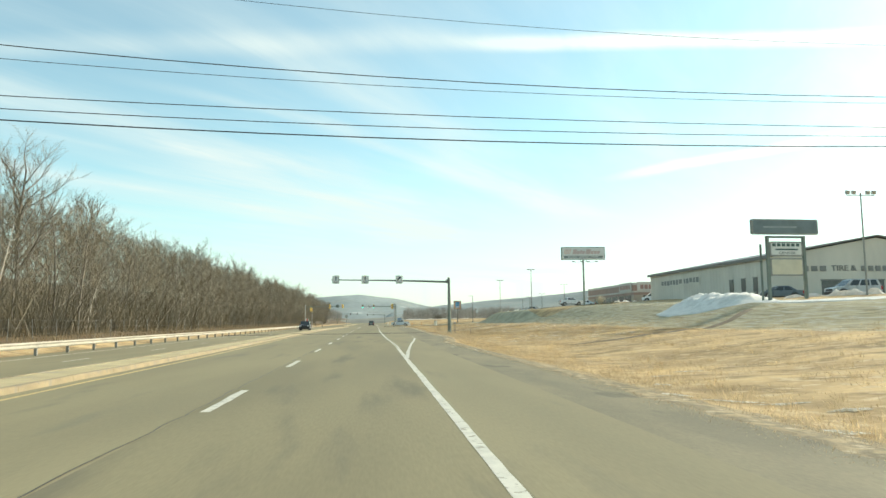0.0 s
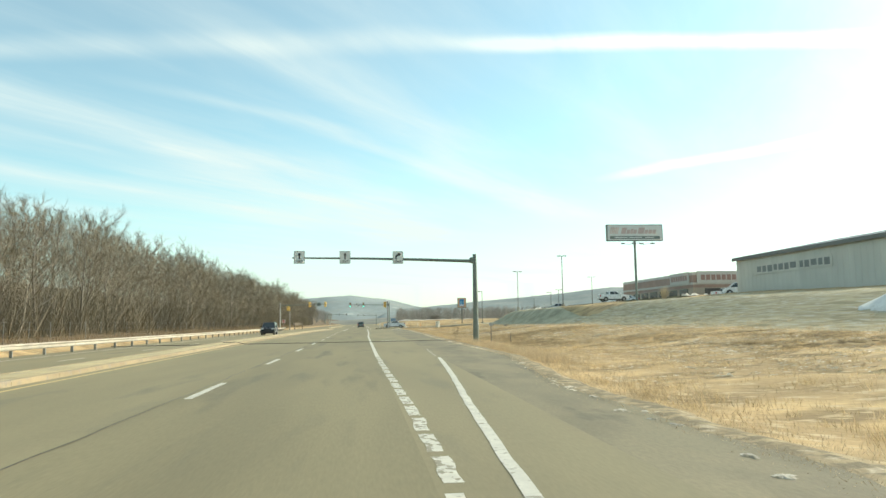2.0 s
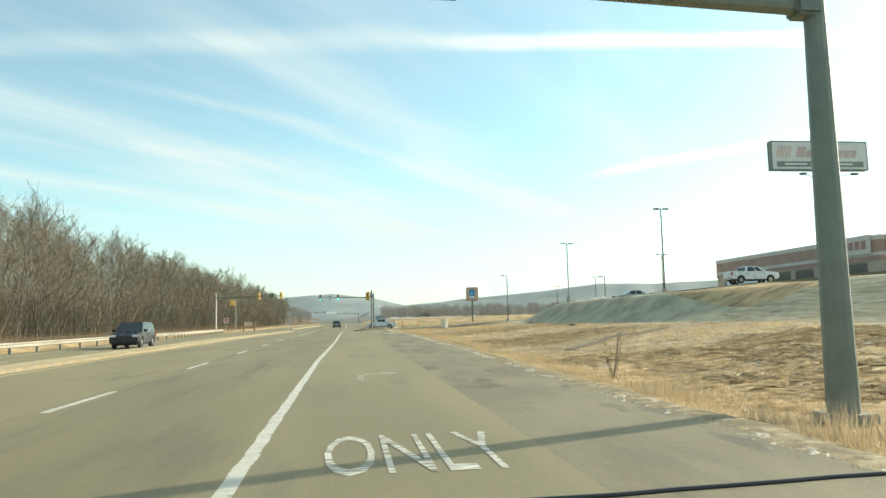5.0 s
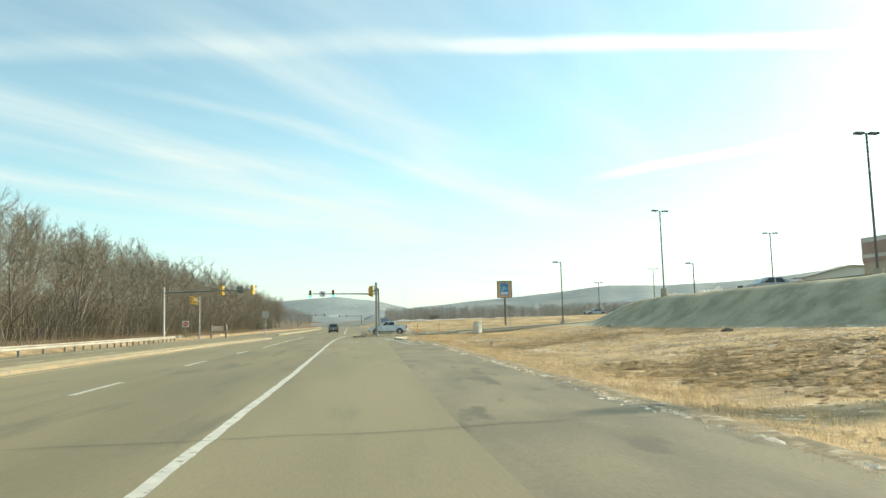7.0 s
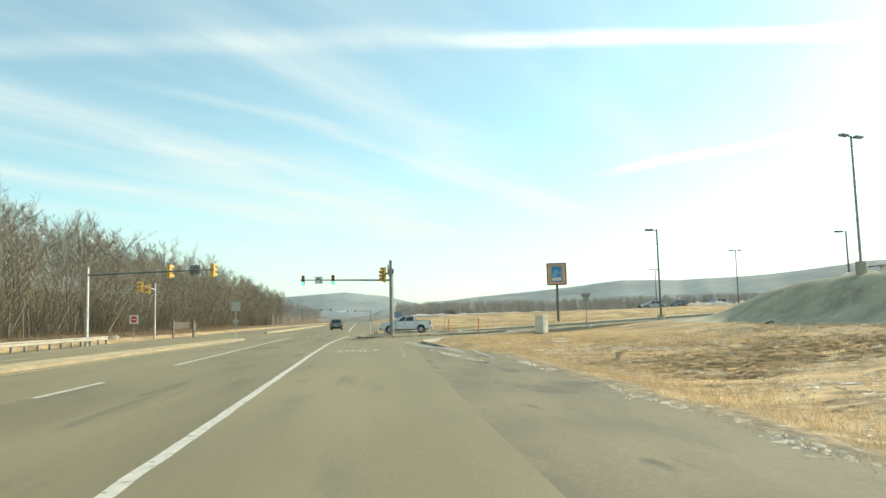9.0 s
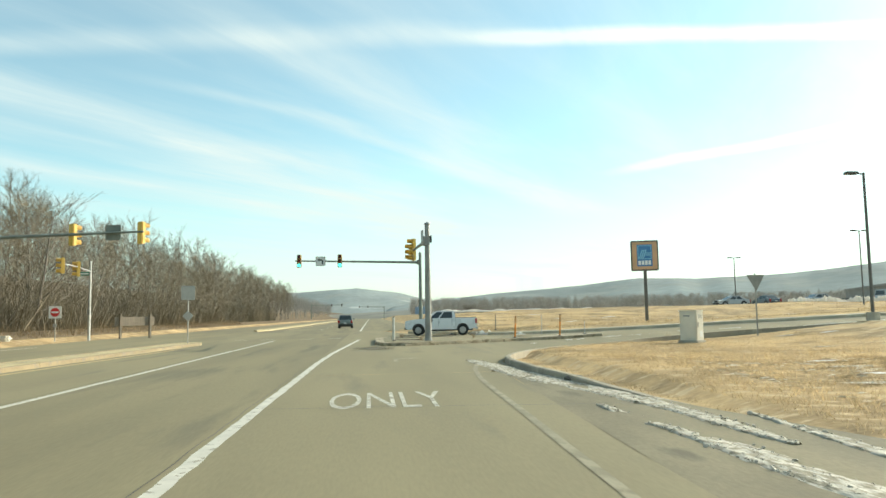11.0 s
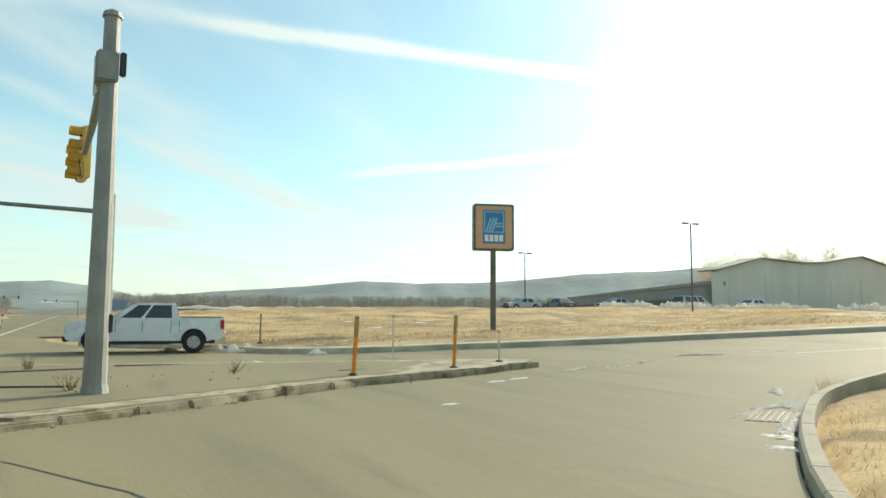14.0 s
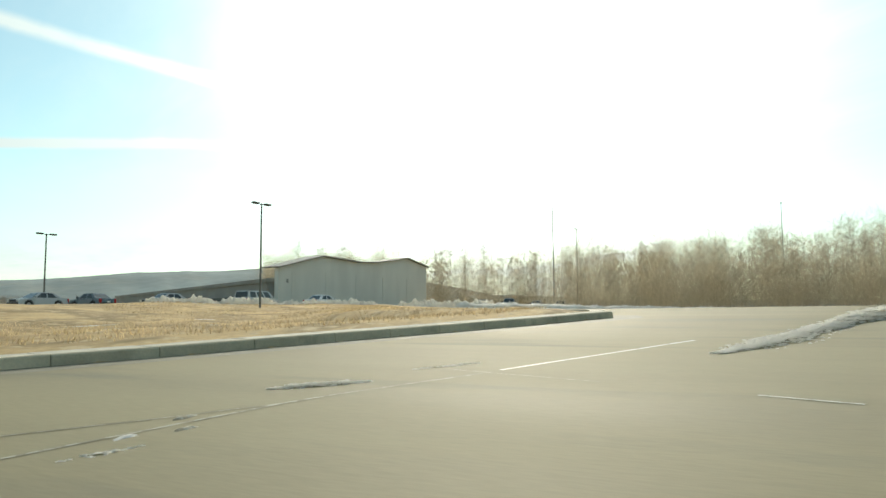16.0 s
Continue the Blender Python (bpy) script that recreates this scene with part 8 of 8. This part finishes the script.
def build_lots():
    for name, label, outline, z in (("car_park", "grey asphalt car park beyond the mound", [(20, 266), (46, 245.5), (78, 243.5), (110, 238), (150, 232), (200, 240), (200, 294), (20, 294)], 2.12),
                                    ("shop_forecourt", "grey asphalt forecourt on the terrace", [(39, 123), (46, 122), (120, 122), (120, 180), (40, 180), (39, 150)], 4.32)):
        tagged(link(name, slab(outline, z - 1.5, z), ASPHALT_PALE), label, "car park", kind="structure")


build_lots()

# ---- vehicles ----


def wheel(parent, x, y, r, wide):
    side = 1 if y > 0 else -1
    bm = bmesh.new()
    prof = [(0.60, 0.5), (0.80, 0.5), (0.96, 0.40), (1.0, 0.2), (1.0, -0.2), (0.96, -0.40), (0.80, -0.5), (0.60, -0.5)]
    rings = []
    for q, w in prof:
        rings.append([bm.verts.new((x + r * q * math.cos(a), y + w * wide, r + r * q * math.sin(a))) for a in [2 * math.pi * k / 20 for k in range(20)]])
    for a, b in zip(rings, rings[1:]):
        for k in range(20):
            bm.faces.new((a[k], a[(k + 1) % 20], b[(k + 1) % 20], b[k]))
    bmesh.ops.recalc_face_normals(bm, faces=bm.faces)
    w = part("wheel", bm, RUBBER, parent, "black tyre on a pale alloy rim")
    bm = bmesh.new()
    tube(bm, [(x, y + side * 0.10 * wide, r), (x, y + side * 0.42 * wide, r)], [r * 0.60, r * 0.56], 18)
    for k in range(5):
        a = 2 * math.pi * k / 5
        d = Vector((math.cos(a), 0, math.sin(a)))
        tube(bm, [Vector((x, y + side * 0.46 * wide, r)) + d * r * 0.1, Vector((x, y + side * 0.44 * wide, r)) + d * r * 0.52], r * 0.08, 5)
    bmesh.ops.recalc_face_normals(bm, faces=bm.faces)
    part("rim", bm, RIM, w)


def arch_profile(line, wheels, sill, r):
    """The side outline of a body: its upper line, then the sill with round wheel arches, from the rear to the front."""
    pts = list(line)
    for cx in sorted(wheels, reverse=True):
        pts += [(cx + r * math.cos(radians(a)), sill + 0.02 + r * 0.98 * math.sin(radians(a))) for a in range(0, 181, 20)]
    return pts


def extrude_side(pts, half, bevel=0.05, taper=0.0):
    bm = bmesh.new()
    f = bm.faces.new([bm.verts.new((x, -half, z)) for x, z in pts])
    r = bmesh.ops.extrude_face_region(bm, geom=[f])
    for v in r["geom"]:
        if isinstance(v, bmesh.types.BMVert):
            v.co.y = half
    if taper:
        top = max(v.co.z for v in bm.verts)
        low = min(v.co.z for v in bm.verts)
        for v in bm.verts:
            v.co.y *= 1 - taper * ((v.co.z - low) / (top - low)) ** 2
    bmesh.ops.recalc_face_normals(bm, faces=bm.faces)
    return bm


def cabin(parent, base, roof, z0, z1, half0, half1, paint_mat, pillars):
    """A greenhouse: a tapered shell with panes let into it. base, roof: (rear x, front x)."""
    bm = bmesh.new()
    lo = [bm.verts.new(p) for p in ((base[0], -half0, z0), (base[1], -half0, z0), (base[1], half0, z0), (base[0], half0, z0))]
    hi = [bm.verts.new(p) for p in ((roof[0], -half1, z1), (roof[1], -half1, z1), (roof[1], half1, z1), (roof[0], half1, z1))]
    for k in range(4):
        bm.faces.new((lo[k], lo[(k + 1) % 4], hi[(k + 1) % 4], hi[k]))
    bm.faces.new(hi)
    bm.faces.new(lo[::-1])
    bmesh.ops.bevel(bm, geom=[e for e in bm.edges if all(v.co.z > z1 - 0.01 for v in e.verts)] , offset=0.07, segments=2, affect="EDGES")
    shell = part("cabin", bm, paint_mat, parent)
    a, b = 0.10, 0.86

    def at(q, t, s):
        """A place on a side: q along it, t up it."""
        x0, x1 = base[0] + (roof[0] - base[0]) * t, base[1] + (roof[1] - base[1]) * t
        return Vector((x0 + (x1 - x0) * q, s * (half0 + (half1 - half0) * t + 0.008), z0 + (z1 - z0) * t))

    for s in (-1, 1):
        for q0, q1 in zip(pillars, pillars[1:]):
            bm = bmesh.new()
            ring = [at(q0 + 0.025, a, s), at(q1 - 0.025, a, s), at(q1 - 0.025, b, s), at(q0 + 0.025, b, s)]
            f = bm.faces.new([bm.verts.new(p) for p in ring])
            r = bmesh.ops.extrude_face_region(bm, geom=[f])
            for v in r["geom"]:
                if isinstance(v, bmesh.types.BMVert):
                    v.co.y -= s * 0.03
            bmesh.ops.recalc_face_normals(bm, faces=bm.faces)
            part("side_window", bm, GLASS, shell)
    for name, i, sx in (("rear_window", 0, -1), ("windscreen", 1, 1)):
        bm = bmesh.new()
        ring = []
        for t, q in ((a, -0.9), (a, 0.9), (b, 0.88), (b, -0.88)):
            x = base[i] + (roof[i] - base[i]) * t + sx * 0.008
            ring.append(bm.verts.new((x, q * (half0 + (half1 - half0) * t), z0 + (z1 - z0) * t)))
        f = bm.faces.new(ring)
        r = bmesh.ops.extrude_face_region(bm, geom=[f])
        for v in r["geom"]:
            if isinstance(v, bmesh.types.BMVert):
                v.co.x -= sx * 0.03
        bmesh.ops.recalc_face_normals(bm, faces=bm.faces)
        part(name, bm, GLASS, shell)
    return shell


def vehicle(kind, label, at, turn, paint_mat, size=1.0):
    """A vehicle whose front points along +x before it is turned."""
    t = thing(kind, label, "pickup truck" if kind == "pickup_truck" else "car", at, turn)
    t.scale = (size, size, size)
    if kind == "pickup_truck":
        half, r, sill, wheels, belt = 0.94, 0.395, 0.42, (-1.65, 1.62), 1.22
        line = [(-2.64, sill + 0.1), (-2.68, 0.85), (-2.68, 1.25), (-2.64, 1.29), (-1.16, 1.29), (-1.14, belt), (1.20, belt), (1.70, 1.20), (2.20, 1.15), (2.44, 1.10), (2.56, 1.02), (2.60, 0.92), (2.60, 0.66), (2.52, sill + 0.08), (2.30, sill)]
        cab = ((-1.14, 1.26), (-1.0, 0.36), belt - 0.02, 1.80, half - 0.04, half - 0.17, (0.08, 0.53, 0.87))
    elif kind == "sport_utility":
        half, r, sill, wheels, belt = 0.92, 0.37, 0.36, (-1.38, 1.38), 1.06
        line = [(-2.22, sill + 0.1), (-2.28, 0.75), (-2.24, belt), (1.05, belt), (1.95, 0.98), (2.18, 0.85), (2.25, 0.55), (2.15, sill)]
        cab = ((-2.22, 1.25), (-1.95, 0.45), belt - 0.02, 1.72, half - 0.04, half - 0.19, (0.05, 0.30, 0.62, 0.93))
    elif kind == "van":
        half, r, sill, wheels, belt = 0.96, 0.35, 0.34, (-1.5, 1.5), 1.05
        line = [(-2.45, sill + 0.1), (-2.5, 0.8), (-2.46, belt), (1.6, belt), (2.2, 0.95), (2.45, 0.8), (2.5, 0.5), (2.4, sill)]
        cab = ((-2.44, 1.85), (-2.25, 0.95), belt - 0.02, 1.80, half - 0.04, half - 0.16, (0.05, 0.34, 0.64, 0.93))
    else:
        half, r, sill, wheels, belt = 0.88, 0.33, 0.30, (-1.36, 1.36), 0.92
        line = [(-2.25, sill + 0.12), (-2.34, 0.6), (-2.28, 0.92), (-1.6, 0.96), (0.9, belt), (1.9, 0.84), (2.2, 0.70), (2.32, 0.45), (2.2, sill)]
        cab = ((-1.75, 1.15), (-0.95, 0.25), belt - 0.02, 1.43, half - 0.05, half - 0.22, (0.14, 0.50, 0.88))
    body = part("body", extrude_side(arch_profile(line, wheels, sill, r + 0.07), half, taper=0.05), paint_mat, t)
    cabin(t, *cab[:6], paint_mat, cab[6])
    part("underbody", made_box((line[0][0] + 0.25, -half + 0.12, 0.34 if kind == "pickup_truck" else 0.22), (line[-1][0] - 0.25, half - 0.12, sill + 0.25)), PLASTIC, t)
    for x in wheels:
        for s in (-1, 1):
            wheel(t, x, s * (half - 0.11), r, 0.24)
            arch = bmesh.new()
            tube(arch, [(x + (r + 0.075) * math.cos(radians(a)), s * (half - 0.01), sill + 0.02 + (r + 0.075) * math.sin(radians(a))) for a in range(0, 181, 20)], 0.03, 6)
            part("wheel_arch", arch, paint_mat if kind == "pickup_truck" else PLASTIC, t)
        part("wheel_well", made_box((x - r - 0.06, -half + 0.16, sill - 0.05), (x + r + 0.06, half - 0.16, sill + r + 0.05), 0.02), PLASTIC, t)
    rear, front = line[1][0], 2.60 if kind == "pickup_truck" else line[-2][0]
    part("front_bumper", made_box((front - 0.12, -half + 0.05, sill), (front + 0.05, half - 0.05, sill + 0.22), 0.04), PLASTIC, t)
    part("rear_bumper", made_box((rear - 0.10, -half + 0.05, sill), (rear + 0.1, half - 0.05, sill + 0.2), 0.04), RIM if kind == "pickup_truck" else PLASTIC, t)
    part("grille", made_box((front - 0.08, -0.5, sill + 0.28), (front + 0.03, 0.5, sill + 0.48), 0.02), PLASTIC, t)
    zl = belt - 0.32 if kind != "pickup_truck" else 0.90
    for s in (-1, 1):
        part("head_lamp", made_box((front - 0.30, min(s * (half - 0.42), s * (half - 0.03)), zl), (front - 0.02, max(s * (half - 0.42), s * (half - 0.03)), zl + 0.17), 0.03), LAMP_CLEAR, t)
        part("tail_lamp", made_box((rear - 0.02, min(s * (half - 0.22), s * (half + 0.005)), belt - 0.38), (rear + 0.12, max(s * (half - 0.22), s * (half + 0.005)), belt - 0.02), 0.02), LAMP_RED, t)
        part("mirror", made_box((cab[0][1] - 0.42, min(s * half, s * (half + 0.2)), belt + 0.02), (cab[0][1] - 0.26, max(s * half, s * (half + 0.2)), belt + 0.2), 0.03), paint_mat, t)
        for x in ((-0.35, 0.55) if kind != "sedan" else (-0.5, 0.45)):
            part("door_handle", made_box((x - 0.09, min(s * (half - 0.03), s * (half + 0.015)), belt - 0.16), (x + 0.09, max(s * (half - 0.03), s * (half + 0.015)), belt - 0.12), 0.006), paint_mat, t)
    part("number_plate", made_box((rear - 0.13, -0.15, sill + 0.25), (rear - 0.09, 0.15, sill + 0.38)), SIGN_WHITE, t)
    if kind == "pickup_truck":
        part("bed_well", made_box((-2.58, -half + 0.12, 0.95), (-1.22, half - 0.12, 1.29)), PLASTIC, t)
        for s in (-1, 1):
            # Wrap-round lamps, fog lamps, dark door gaps and the rail caps of the bed.
            y0, y1 = sorted((s * (half - 0.12), s * (half - 0.012)))
            part("wrapped_lamp", made_box((2.14, y0, 0.97), (2.52, y1, 1.08), 0.025), LAMP_CLEAR, t, "clear lamp wrapped round the wing")
            part("fog_lamp", made_box((2.36, y0, 0.56), (2.57, y1 + 0.004, 0.68), 0.03), PLASTIC, t, "dark fog lamp recess")
            for x in (0.98, 0.10, -0.86, -1.15):
                y0, y1 = sorted((s * (half - 0.10), s * (half - 0.006)))
                part("door_gap", made_box((x - 0.008, y0, sill + 0.08), (x + 0.008, y1, belt - 0.06)), PLASTIC, t, "thin dark gap beside a door")
            y0, y1 = sorted((s * (half - 0.13), s * (half - 0.03)))
            part("rail_cap", made_box((-2.66, y0, 1.28), (-1.18, y1, 1.305), 0.006), PLASTIC, t, "black cap on the side of the bed")
        part("tailgate_line", made_box((-2.715, -half + 0.1, 0.74), (-2.695, half - 0.1, 1.22), 0.004), paint_mat, t)
        for s in (-1, 1):
            part("side_step", made_box((-0.9, min(s * (half - 0.12), s * (half + 0.03)), sill - 0.1), (1.05, max(s * (half - 0.12), s * (half + 0.03)), sill - 0.04), 0.01), PLASTIC, t)
    return t


def build_vehicles():
    white = car_paint("white_car_paint", (0.72, 0.73, 0.73))
    silver = car_paint("silver_car_paint", (0.42, 0.44, 0.45))
    black = car_paint("black_car_paint", (0.035, 0.036, 0.04))
    slate = car_paint("slate_car_paint", (0.12, 0.15, 0.17))
    pewter = car_paint("pewter_car_paint", (0.30, 0.31, 0.31))
    green = car_paint("grey_green_car_paint", (0.20, 0.23, 0.22))
    vehicle("pickup_truck", "white crew-cab pickup truck waiting at the junction", (5.75, 215.87, 0.0), 172, white)
    vehicle("sport_utility", "dark grey sport utility car driving away", (-2.7, 258.0, 0), 90, green)
    vehicle("sport_utility", "black sport utility car on the far carriageway", (-15.0, 134.5, 0), -90, black)
    vehicle("pickup_truck", "white pickup truck parked on the terrace", (39.5, 150.0, 4.32), 0, white, 0.95)
    vehicle("pickup_truck", "white pickup truck parked before the parts store", (56.5, 143.5, 4.32), 0, white)
    vehicle("van", "white van parked beside the tyre shop", (47.3, 122.8, 4.32), 150, white, 0.92)
    vehicle("sedan", "silver sedan parked near the crest of the bank", (35.2, 170.2, height(35.2, 170.2)), 172, silver)
    vehicle("sedan", "white sedan parked near the parts store", (46.5, 163.0, 4.32), 160, white)
    vehicle("sport_utility", "silver sport utility car parked below the tyre shop", (42.0, 62.0, 3.15), 175, silver)
    vehicle("sedan", "dark sedan parked below the tyre shop", (40.5, 72.0, 3.3), 170, slate)
    # Most of these cars are coloured paler to imitate the car park's glare.
    z = 2.12
    for kind, x, y, a, m, lab in (("sedan", 51.0, 259.5, 180, silver, "silver sedan in the car park"), ("sedan", 55.6, 258.5, 90, slate, "slate car in the car park"), ("sedan", 59.5, 253.0, 180, silver, "silver sedan in the car park"),
                                  ("van", 68.5, 250.0, 5, silver, "silver van in the car park"), ("sedan", 74.5, 246.0, 0, white, "white sedan in the car park"),
                                  ("sedan", 108.0, 243.0, 200, silver, "silver car glinting in the car park"), ("sport_utility", 114.0, 241.5, 200, pewter, "pewter utility car in the car park"), ("sedan", 120.0, 239.5, 200, silver, "silver car glinting in the car park"), ("sedan", 127.0, 238.0, 200, silver, "silver car at the end of the car park")):
        vehicle(kind, lab, (x, y, z), a, m)


build_vehicles()
